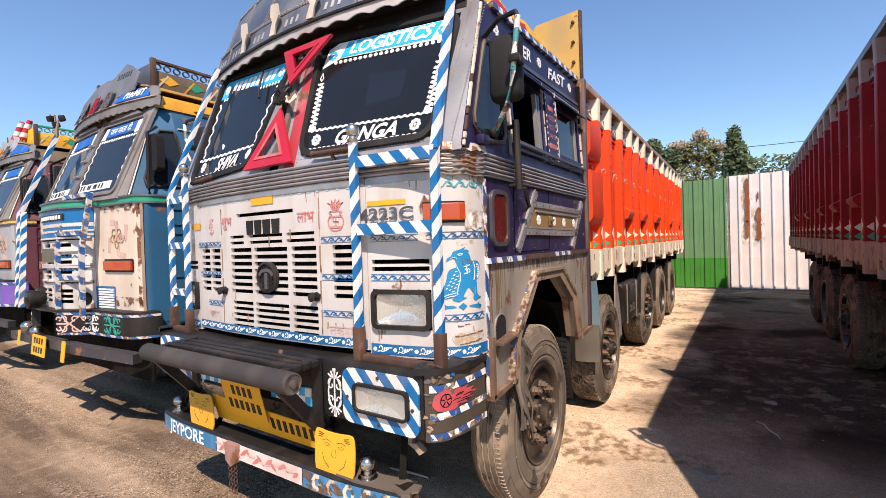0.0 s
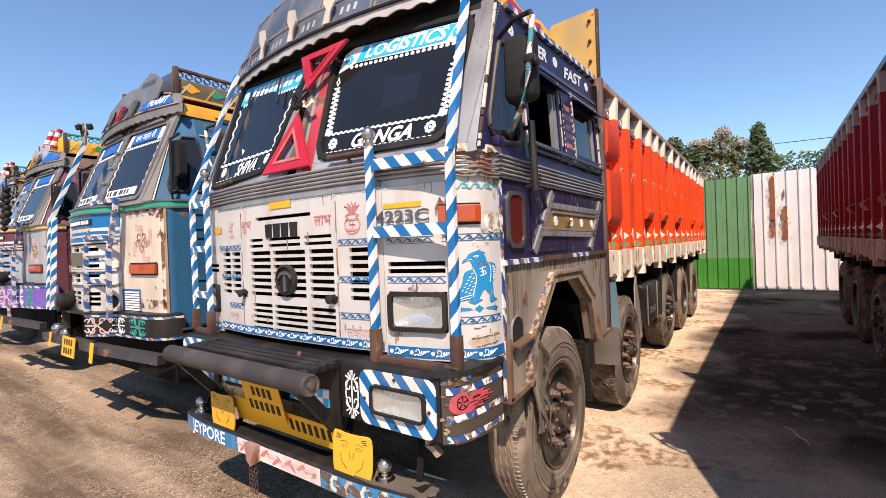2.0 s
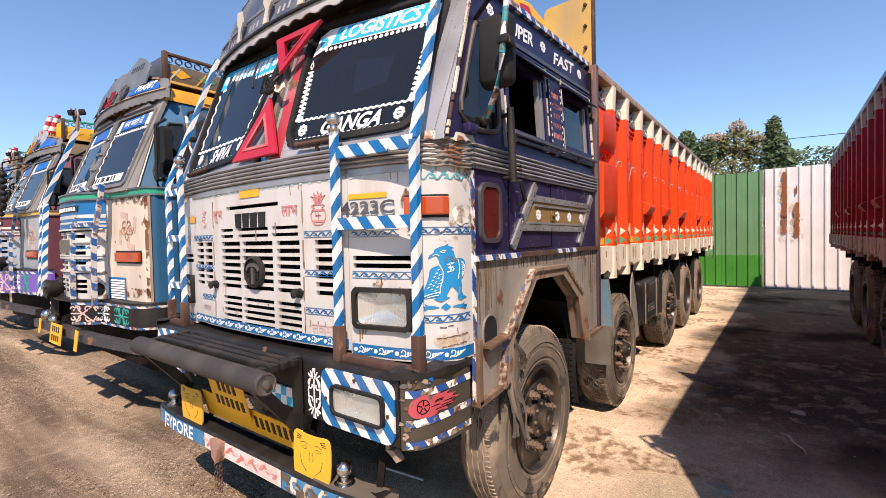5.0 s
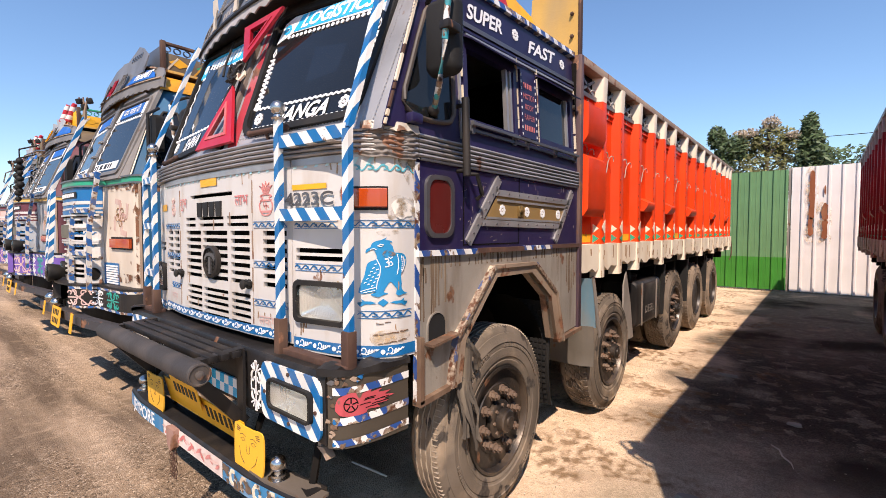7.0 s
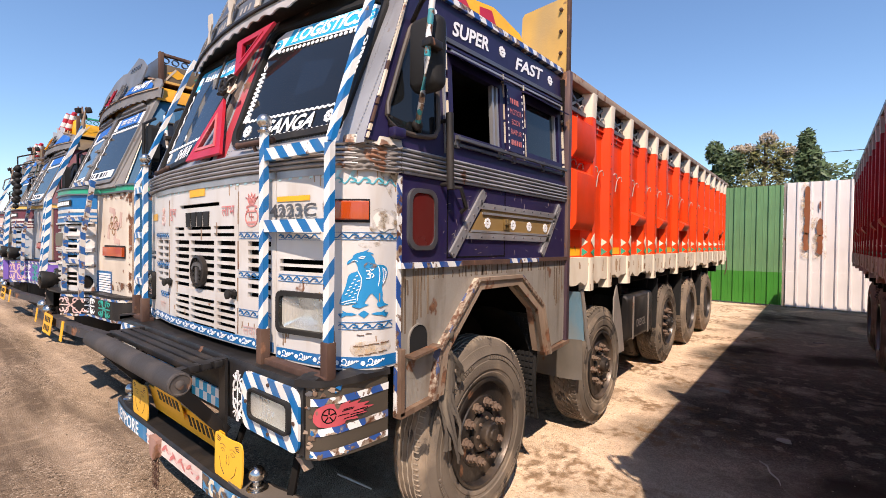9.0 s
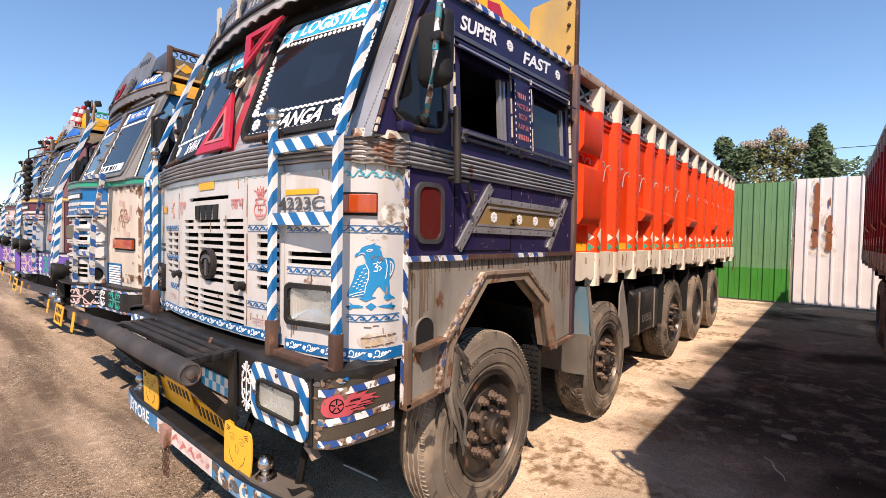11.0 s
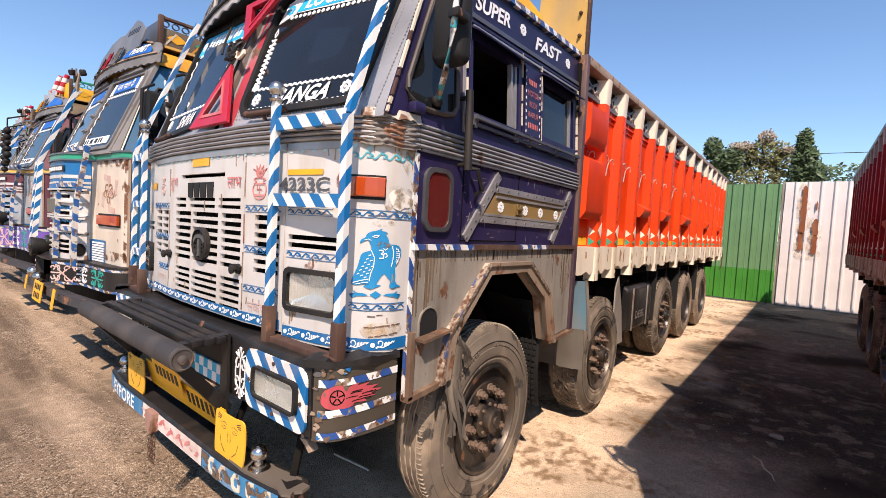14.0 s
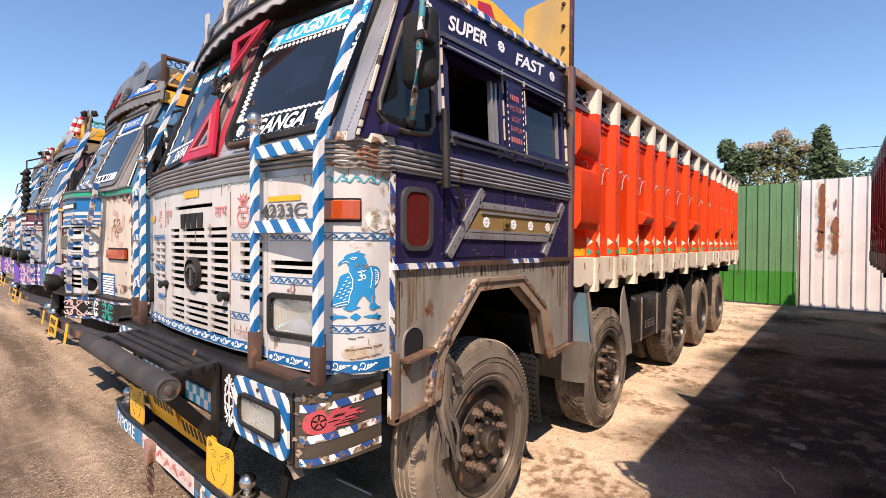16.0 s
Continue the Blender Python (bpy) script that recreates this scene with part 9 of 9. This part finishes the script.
    if not full:
        for k, u in enumerate((-0.78, -0.56, -0.33, -0.08, 0.18)):
            bm = B()
            hz = 2.93 + 0.03 * (k % 2)
            lobe = [(u - 0.10, hz - 0.05), (u - 0.12, hz + 0.06), (u - 0.07, hz + 0.15), (u, hz + 0.175), (u + 0.07, hz + 0.15), (u + 0.12, hz + 0.06), (u + 0.10, hz - 0.05)]
            prism(bm, smooth(lobe, 3), lambda a, v, d: (a, 0.22 + 0.13 * a * a + d + 0.35 * (v - 2.8) - 0.6 * max(0.0, 0.08 - abs(a - u)), v), 0.0, 0.012)
            part("crest_lobe", bm, M_SILVER, t, "rounded silver crest plate")
        for k, (u, yy) in enumerate(((0.05, 0.34), (0.22, 0.38))):
            bm = B()
            pipe(bm, [(u, yy, 3.08), (u + 0.05, yy + 0.02, 3.16), (u + 0.10, yy + 0.04, 3.27), (u + 0.125, yy + 0.05, 3.32)], [0.05, 0.045, 0.038, 0.03], 12)
            part("crest_roll", bm, M_REDWHITE, t, "red and white banded roll")
        bm = B()
        for w in (0.0, 0.16):
            pipe(bm, [(-0.95, 0.15 + w, 2.30), (-1.02, 0.02 + w, 2.48), (-0.98, 0.05 + w, 2.66), (-0.86, 0.18 + w, 2.74), (-0.70, 0.30 + w, 2.74)], 0.014, 8)
        part("chrome_hoop", bm, M_CHROME, t, "bent chrome hoop beside the screen")
    # second crown plate behind
    if full:
        bm = B()
        crp = lambda u, v, d: (u, 0.235 + 0.04 * abs(u) + d + (v - 2.92) * 0.25, v)
        prism(bm, [(-0.62, 2.88), (0.58, 2.90), (0.62, 3.05), (0.42, 3.17), (0.31, 3.21), (0.24, 3.17), (0.10, 3.10), (-0.02, 3.115), (-0.30, 3.10), (-0.58, 2.99)], crp, 0.0, 0.012)
        crn = part("crown_plate", bm, paint("blue_grey_plate", (0.22, 0.23, 0.245), 0.45, 0.3, dirt=0.5, dirt_c=(0.26, 0.25, 0.25), tone=0.2), t)
        for k in range(6):
            bm = B()
            strip(bm, [(0.22 + k * 0.045, 3.035), (0.232 + k * 0.045, 3.085)], 0.02, lambda u, v, d: crp(u, v + 0.03, -d - 0.001), 0.0, 0.004)
            part("faded_bar", bm, M_VISOR, crn)
    bm = B()
    rows = [[bm.verts.new((math.cos(q) * 0.88, yy, 2.70 + 0.27 * math.sin(q))) for q in span(0, math.pi, 20)] for yy in (0.30, 0.9, 1.4, 1.92)]
    for a, b in zip(rows, rows[1:]):
        quad_ring(bm, a, b, False)
    bm.faces.new(rows[0]), bm.faces.new(rows[-1][::-1])
    part("arched_roof", bm, c["roof"], t)
    bm = B()
    prism(bm, [(0.62, 2.73), (0.80, 2.86), (1.25, 2.88), (1.55, 2.76), (1.2, 2.72)], lambda u, v, d: (math.sqrt(max(0.0, 1 - ((v - 2.70) / 0.27) ** 2)) * 0.88 + 0.004 + d, u, v), 0.004, -0.01)
    part("painted_patch", bm, M_RUST, t)
    # carved rack on the roof
    X, y0, y1, z0, z1 = 0.58, 0.42, 1.95, 2.95, 3.21
    rk = part("roof_rack", box_bm(-X + 0.03, X - 0.03, y0 + 0.03, y1, z0, z0 + 0.03), M_RUST, t, "carved roof rack with painted lozenge boards")
    for s in (1, -1):
        fs = lambda u, v, d: (s * (X + d), u, v)
        part("rack_board", box_bm(*sorted((s * (X - 0.015), s * X)), y0, y1, z0, z1 - 0.08), c["rack"], rk)
        for yy in (y0, (y0 + y1) / 2, y1):
            part("rack_post", box_bm(*sorted((s * (X - 0.02), s * (X + 0.025))), yy - 0.02, yy + 0.02, z0 - 0.02, z1 + 0.02), M_RUST, rk)
        part("rack_rail", box_bm(*sorted((s * (X - 0.02), s * (X + 0.02))), y0, y1, z1 - 0.01, z1 + 0.015), M_RUST if full else M_GREENP, rk)
        bm = B()
        for k in range(18):
            cx = y0 + 0.04 + k * (y1 - y0 - 0.08) / 17
            strip(bm, [(cx + 0.03 * math.cos(q), z1 - 0.045 + 0.026 * math.sin(q)) for q in span(0, 6.283, 10)], 0.008, fs, -0.012, 0.006)
        tagged(part("rack_fretwork", bm, M_ALU_DARK if full else M_GREENP, rk), kind="stuff")
        for k, mat in enumerate((M_YELLOW, M_GREENP, M_RUSTCREAM, M_YELLOW, M_CYAN, M_YELLOW)):
            bm = B()
            cx = y0 + 0.14 + k * 0.24
            prism(bm, [(cx - 0.09, z0 + 0.10), (cx, z0 + 0.06), (cx + 0.09, z0 + 0.10), (cx, z0 + 0.15)], fs, 0.004, 0.0)
            part("lozenge", bm, mat, rk)
        for k in range(7):
            bm = B()
            cx = y0 + 0.03 + k * 0.24
            strip(bm, [(cx, z0 + 0.02), (cx + 0.10, z0 + 0.15)], 0.016, fs, 0.0, 0.006)
            part("painted_slant", bm, M_ROOF if k % 2 else M_CREAM, rk)
        bm = B()
        strip(bm, [(y0, z0 + 0.012), (y1, z0 + 0.012)], 0.022, fs, 0.0, 0.010)
        part("rack_trim", bm, M_BOARD, rk)
    part("rack_board", box_bm(-X, X, y0 - 0.01, y0 + 0.01, z0, z1 - 0.02), M_VISOR if full else c["rack"], rk)
    # bumper with scrolls, lamps, lower bar
    dzb, hb = (0.0, 1.0) if full else (0.06, 1.55)
    BN = lambda u, v, d=0.0: nose_at(u, 0.80 + dzb + (v - 0.80) * hb, d + 0.10)
    bm = B()
    grid_panel(bm, span(-1.27, -0.26, 40), [0.80, 0.90, 0.99], [], BN, 0.06)
    part("bumper_half", bm, M_BLACK if full else c["bumper"], t, "painted bumper half with scrolls")
    bm = B()
    grid_panel(bm, span(0.26, 1.27, 40), [0.80, 0.90, 0.99], [], BN, 0.06)
    bp = part("bumper_half", bm, M_BLACK if full else c["bumper"], t, "painted bumper half with scrolls")
    bm = B()
    grid_panel(bm, span(-1.26, 1.26, 60), [0.99, 1.005], [], lambda u, v, d=0.0: BN(u, v, d - 0.01), 0.18)
    part("bumper_top", bm, M_BLACK, bp)
    # dark sheet added to block sunlight leaking under this bumper
    part("shade_panel", box_bm(-1.10, 1.10, 0.10, 0.12, 0.42, 0.97), M_DARK, t)
    for s in (1, -1):
        for c0, mat in ((0.38 * s, M_PALE), (0.60 * s, M_LETTER), (0.94 * s, M_SCROLL)):
            bm = B()
            for k in (-1, 1):
                for j in (-1, 1):
                    for x0, r0, ln in ((0.045, 0.034, 5.0), (0.095, 0.026, 4.6)):
                        strip(bm, [(c0 + k * (x0 + (r0 - r0 * 0.7 * q / 5) * math.cos(q)), 0.895 + j * (0.036 + (r0 - r0 * 0.7 * q / 5) * math.sin(q))) for q in span(0, ln, 12)], 0.0105, BN, 0, 0.003)
                    strip(bm, [(c0, 0.895), (c0 + k * 0.03, 0.895 + j * 0.02), (c0 + k * 0.07, 0.895 + j * 0.072)], 0.011, BN, 0, 0.003)
                strip(bm, [(c0, 0.895), (c0 + k * 0.12, 0.895)], 0.010, BN, 0, 0.003)
            part("painted_scroll", bm, mat, bp)
    bm = B()
    for z in (0.803, 0.968):
        for a, b in ((0.27, 1.26), (-1.26, -0.27)):
            decal(bm, [[(a, z), (b, z), (b, z + 0.019), (a, z + 0.019)]], BN, 0.004, 0.03)
    tagged(part("edge_stripes", bm, M_STRIPE_OLD, bp), kind="stuff")
    # rust eating into the corner sheets along their edges
    if full:
        for s in (1, -1):
            for a, b, z0, z1 in ((1.145, 1.195, 1.04, 1.86), (0.60, 1.20, 1.035, 1.11), (0.60, 1.20, 1.80, 1.86)):
                bm = B()
                decal(bm, [[(s * a, z0), (s * b, z0), (s * b, z1), (s * a, z1)][::s]], lambda u, v, d: nose_at(u, v, d), 0.006, 0.03)
                part("rusty_edge", bm, M_EATEN, t)
    for u in (-0.62, -0.18) if full else (0.3, -0.3):
        bm = B()
        p = BN(u, 1.02, 0.03)
        lathe(bm, [(0.03, 0.12), (0.07, 0.08), (0.085, 0.0), (0.08, -0.01), (0.001, -0.012)], lambda a, b, h: (p[0] + a, p[1] + h, p[2] + 0.06 + b), 20)
        pipe(bm, [(p[0], p[1] + 0.05, p[2] - 0.05), (p[0], p[1] + 0.05, p[2] + 0.02)], 0.015, 8)
        lp = part("spot_lamp", bm, M_RUBBER, t, "round black spot lamp")
        bm = B()
        lathe(bm, [(0.072, -0.004), (0.05, -0.014), (0.001, -0.018)], lambda a, b, h: (p[0] + a, p[1] + h - 0.004, p[2] + 0.06 + b), 20)
        part("lens", bm, M_LENS, lp)
    bm = B()
    bar(bm, (-0.95, -0.23, 0.70), (0.62, -0.21, 0.705), 0.08, 0.075)
    bar(bm, (0.60, -0.21, 0.705), (1.15, -0.03, 0.65), 0.08, 0.075)
    lb = part("lower_bar", bm, paint("lower_bar_paint", (0.045, 0.044, 0.05), 0.55, dirt=0.8, dirt_c=(0.16, 0.115, 0.08), rust=0.35), t, "worn painted lower bar")
    for u, z in ((-0.52, 0.79), (-0.27, 0.765)):
        bm = B()
        ball(bm, (u, -0.25, z + 0.02), 0.05)
        part("ball_knob", bm, M_CHROME, lb)
    for u, w, h in ((-0.08, 0.165, 0.17), (0.49, 0.035, 0.16), (-0.62, 0.025, 0.13)):
        bm = B()
        grid_panel(bm, [u - w, u + w], span(0.77 - h, 0.77, 3), [], lambda a, v, d: (a + (0.77 - v) * 0.15, -0.285 - (0.77 - v) * 0.15 - d, v), 0.006)
        fl = part("flap", bm, M_YELLOW, t, "yellow hanging plate")
        if w > 0.09:
            for r_, n in ((0.725, 4), (0.65, 4)):
                for k in range(n):
                    bm = B()
                    strip(bm, [(u - 0.09 + k * 0.06, r_ - 0.024), (u - 0.09 + k * 0.06, r_ + 0.024)], 0.03, lambda a, v, d: (a + (0.77 - v) * 0.15, -0.285 - (0.77 - v) * 0.15 - d, v), 0.0, 0.003)
                    part("figure_bar", bm, M_BLACK, fl)
    # striped guards
    for s, mt in ((1, M_STRIPE_V), (-1, M_STRIPE_VL)):
        for u in (0.16, 0.56) if s > 0 else ():
            bm = B()
            bar(bm, (u + 0.03, -0.24 + 0.10 * u, 0.96), (u, -0.22 + 0.10 * u, 1.50), 0.034, 0.034, (0, 1, 0))
            bar(bm, (u, -0.22 + 0.10 * u, 1.50), (u + 0.015, -0.15 + 0.10 * u, 1.97), 0.034, 0.034, (0, 1, 0))
            part("guard_post", bm, M_STRIPE_OLD, t)
        if s > 0:
            for z in (1.95, 1.64, 1.27):
                bm = B()
                bar(bm, (0.17, -0.205 + (0.06 if z > 1.9 else 0), z), (0.57, -0.165 + (0.06 if z > 1.9 else 0), z), 0.026, 0.034)
                part("guard_rail", bm, M_STRIPE_OLD, t)
        else:
            for u in (-1.05, -0.93):
                bm = B()
                bar(bm, (u + 0.06, -0.20, 0.96), (u, -0.14, 1.90), 0.042, 0.042, (0, 1, 0))
                part("guard_post", bm, mt, t)
            bm = B()
            bar(bm, (-1.05, -0.14, 1.88), (-0.98, 0.16, 2.72), 0.042, 0.042, (0, 1, 0))
            sp = part("slanting_guard", bm, mt, t)
            bm = B()
            for k in (-1, 0, 1):
                pipe(bm, [(-0.98, 0.16, 2.70), (-0.98 + k * 0.025, 0.16, 2.80), (-0.98 + k * 0.035, 0.15 + 0.03 * k, 2.94)], [0.024, 0.015, 0.008], 6)
            part("pole_top", bm, M_RUSTCREAM, sp)
            bm = B()
            for gx, gy, gz, ra in ((-0.03, -0.045, 2.925, 0.4), (0.045, 0.05, 2.935, -0.3), (0.0, 0.0, 2.865, 0.1)):
                box(bm, -0.028, 0.028, -0.030, 0.030, -0.030, 0.030, 0.012, Matrix.Translation((-0.98 + gx * 0.8, 0.16 + gy * 0.8, gz - 0.03)) @ Matrix.Rotation(ra, 4, "Z") @ Matrix.Rotation(0.3, 4, "X"))
            part("black_tassel", bm, M_RUBBER, sp)
    # mirrors
    for s in (1, -1):
        bm = B()
        o = rounded(0.0, 0.17, 0.0, 0.36, 0.04)
        lv = [[bm.verts.new((s * (1.02 + u * 0.72), 0.19 - d + 0.04 * u, 2.12 + v * 0.82)) for u, v in o] for d in (-0.03, 0.03)]
        quad_ring(bm, *lv), bm.faces.new(lv[0][::-1]), bm.faces.new(lv[1])
        m = part("mirror", bm, M_RUBBER, t, "black plastic wing mirror")
        bm = B()
        pipe(bm, [(s * 1.02, 0.16, 1.93), (s * 1.07, 0.13, 1.98), (s * 1.08, 0.13, 2.42), (s * 0.99, 0.24, 2.50)], 0.013, 8)
        part("mirror_arm", bm, M_BLACK, m)
    # corner lamp, louvre, faded marking, lamp hole, badge
    for s in (1, -1):
        u0, u1 = (0.66, 1.14) if s > 0 else (-1.14, -0.66)
        bm = B()
        grid_panel(bm, span(u0, u1 - 0.06 if s > 0 else u1, 5), [1.325, 1.36, 1.40], [], lambda u, v, d: G(u, v, d + 0.025), 0.03)
        il = part("indicator", bm, M_AMBER, t, "orange corner indicator")
        bm = B()
        decal(bm, [[(u0 - 0.015, 1.31), (u1 - 0.045, 1.31), (u1 - 0.045, 1.415), (u0 - 0.015, 1.415)]], G, 0.006, 0.1)
        part("indicator_base", bm, M_RUBBER, il)
        for k in range(8):
            bm = B()
            z = 1.01 + k * 0.021
            a, b = (0.54, 0.78) if s > 0 else (-0.78, -0.54)
            grid_panel(bm, span(a, b, 4), [z, z + 0.013], [], lambda u, v, d: G(u, v, d + 0.012), 0.012)
            part("louvre", bm, M_LETTER, t)
        bm = B()
        decal(bm, [[(a - 0.02, 0.99), (b + 0.02, 0.99), (b + 0.02, 1.19), (a - 0.02, 1.19)]], G, 0.004, 0.06)
        part("louvre_back", bm, M_BLUE, t)
        bm = B()
        disc(bm, s * 0.43, 1.09, 0.055, G, 0.0, 0.008, 20)
        part("lamp_hole", bm, M_DARK, t)
        for z in (1.19, 1.30, 1.41):
            bm = B()
            vine(bm, s * 0.30 - 0.16, s * 0.30 + 0.16, z + 0.035, 0.010, G, 0.05, 0.006)
            part("painted_scroll", bm, M_BLUE, t)
    bm = B()
    cx, cz = 0.86, 1.58
    for k in range(4):
        a = k * math.pi / 2
        r = lambda u, v: (cx + u * math.cos(a) - v * math.sin(a), cz + u * math.sin(a) + v * math.cos(a))
        strip(bm, [r(0, 0.012), r(0.05, 0.012), r(0.12, 0.0)], 0.040, G, 0, 0.003)
        strip(bm, [r(0.12, -0.01), r(0.14, 0.11)], 0.045, G, 0, 0.003)
    strip(bm, [(cx + 0.06 + 0.03 * math.cos(q), cz + 0.03 * math.sin(q)) for q in span(0, 6.283, 12)], 0.012, G, 0.003, 0.006)
    part("faded_marking", bm, M_FADED, t, "faded brown-pink lucky sign")
    bm = B()
    for e in range(7):
        h = e * 0.9
        strip(bm, [(cx + 0.02 * e - 0.07 + 0.028 * math.cos(h + w), cz + 0.05 * math.sin(h * 1.7) + 0.028 * math.sin(h + w)) for w in span(0, 4.6, 9)], 0.009, G, 0.003, 0.0055)
    tagged(part("marking_lines", bm, M_RUSTRUN, t), kind="stuff")
    bm = B()
    prism(bm, rounded(-0.16, 0.16, 1.40, 1.52, 0.04), G, 0.03, 0.004)
    part("badge", bm, paint("olive_badge", (0.16, 0.14, 0.10), 0.5, 0.3), t)
    for k in range(9):
        bm = B()
        strip(bm, [(-0.24 + k * 0.055, 1.768), (-0.24 + k * 0.055, 1.80)], 0.034, G, 0.004, 0.008)
        part("badge_bar", bm, M_LETTER, t)
    bm = B()
    decal(bm, [[(-0.28, 1.755), (0.26, 1.755), (0.26, 1.812), (-0.28, 1.812)]], G, 0.003, 0.05)
    part("badge_ground", bm, M_BLACK, t)
    if full:
        for z in (1.232, 1.352, 1.372, 1.49, 1.598):
            bm = B()
            grid_panel(bm, span(-0.50, 0.50, 18), [z, z + 0.014], [], lambda u, v, d: G(u, v, d + 0.020), 0.022)
            part("nose_lip", bm, M_NOSE, t)
        for z, h in ((1.585, 0.010), (1.605, 0.045), (1.225, 0.006)):
            bm = B()
            decal(bm, [[(-0.46, z), (0.46, z), (0.46, z + h), (-0.46, z + h)]], G, 0.0046, 0.05)
            part("dark_gap", bm, M_BLUE if h > 0.03 else M_DARK, t)
    for z, h, mat in ((1.70, 0.03, M_NOSE), (1.655, 0.018, M_NOSE), (1.62, 0.02, M_NOSE)):
        bm = B()
        decal(bm, [[(-0.52, z), (0.52, z), (0.52, z + h), (-0.52, z + h)]], G, 0.003, 0.05)
        part("painted_stripe", bm, mat, t)
    # cargo body and wheels
    chassis(t, 9.3)
    cargo_body(t, c["body"], POSTS, 2.0, 9.4, 2.60, True)
    for s in (1, -1):
        for k, yy in enumerate((1.05, 2.66, 5.25, 6.6)):
            wheel(t, s * 1.05, yy, s, dual=k > 1)
    return t


M_SCROLL = paint("sea_green_scroll", (0.02, 0.36, 0.29), 0.45, dirt=0.2, bump=0)
M_REDWHITE = striped("red_white_bands", (0.42, 0.02, 0.035), (0.72, 0.70, 0.68), (0.2, 0.1, 1.0), 0.13, 0.4, 0.4)
M_TEAL = paint("blue_teal_paint", (0.009, 0.095, 0.20), 0.7, dirt=0.3, dirt_c=(0.10, 0.10, 0.10), rust=0.04, tone=0.15, bump=0.1)
M_NOSE = paint("worn_white_nose_paint", (0.58, 0.56, 0.53), 0.45, dirt=0.6, dirt_c=(0.26, 0.19, 0.13), rust=0.3, tone=0.1)
M_IVORY = paint("ivory_paint", (0.62, 0.54, 0.44), 0.45, dirt=0.35, dirt_c=(0.40, 0.28, 0.18), rust=0.25, tone=0.08, bump=0.15)
M_GREY = paint("grey_screen_wall", (0.235, 0.222, 0.21), 0.6, 0.1, dirt=0.6, dirt_c=(0.13, 0.105, 0.09), rust=0.2, tone=0.2, bump=0.2)
M_ROOF = paint("amber_yellow_roof", (0.68, 0.31, 0.015), 0.5, dirt=0.35, dirt_c=(0.16, 0.08, 0.03), tone=0.12, bump=0.2)
M_OLIVE = paint("painted_rack_board", (0.19, 0.14, 0.08), 0.6, dirt=0.5, dirt_c=(0.10, 0.07, 0.05), tone=0.25)
M_SILVER = paint("silver_grey_paint", (0.40, 0.42, 0.44), 0.4, 0.2, dirt=0.35, dirt_c=(0.30, 0.25, 0.2), rust=0.1, tone=0.1)
M_PLUM = paint("plum_paint", (0.12, 0.03, 0.045), 0.7, dirt=0.4, dirt_c=(0.15, 0.09, 0.08), tone=0.15)
M_VIOLET = paint("violet_paint", (0.17, 0.09, 0.42), 0.45, dirt=0.4, dirt_c=(0.15, 0.12, 0.14), tone=0.12)
carved_lorry(-5.01, 1.6, dict(nose=M_NOSE, band=M_BLUE, corner=M_IVORY, waist=M_GREENP, side=M_TEAL, screen=M_GREY, roof=M_ROOF, rack=M_OLIVE, accent=M_TRI, bumper=M_BLACK, body=M_TEAL),
             "blue and ivory lorry with carved yellow roof and striped guards")
carved_lorry(-8.45, 1.67, dict(nose=M_SILVER, band=M_PLUM, corner=M_SILVER, waist=M_BOARD, side=M_PLUM, screen=M_GREY, roof=M_OLIVE, rack=M_YELLOW, accent=M_YELLOW, bumper=M_VIOLET, body=M_GREENP),
             "silver and plum lorry with violet bumper and painted rack", False)
carved_lorry(-11.75, 1.80, dict(nose=M_GREY, band=M_PALE, corner=M_GREY, waist=M_PLUM, side=M_GREY, screen=M_GREY, roof=M_OLIVE, rack=M_OLIVE, accent=M_TRI, bumper=M_VIOLET, body=M_GREENP),
             "dark grey lorry at the far end of the row", False)
# black charms hung from the plum lorry's mirror arm
for dx, zt in ((0.0, 2.36), (0.17, 2.26)):
    ch = B()
    pipe(ch, [(-7.62 - dx, 1.42, zt + 0.15), (-7.62 - dx, 1.42, zt - 0.42)], 0.008, 6)
    for k in range(6):
        ball(ch, (-7.62 - dx + 0.012 * (-1) ** k, 1.42, zt - k * 0.075), 0.040 + 0.006 * math.sin(k * 2.2), 6)
    pipe(ch, [(-7.62 - dx, 1.42, zt + 0.15), (-7.55 - dx, 1.60, zt + 0.22)], 0.010, 6)
    solid("hanging_charm", M_RUBBER, "black tassel charm hung from a lorry's mirror arm", "charm", ch, group="mirror charms", m=Matrix.Translation((0, 0, -0.132)) @ Matrix.Scale(ROW, 4))
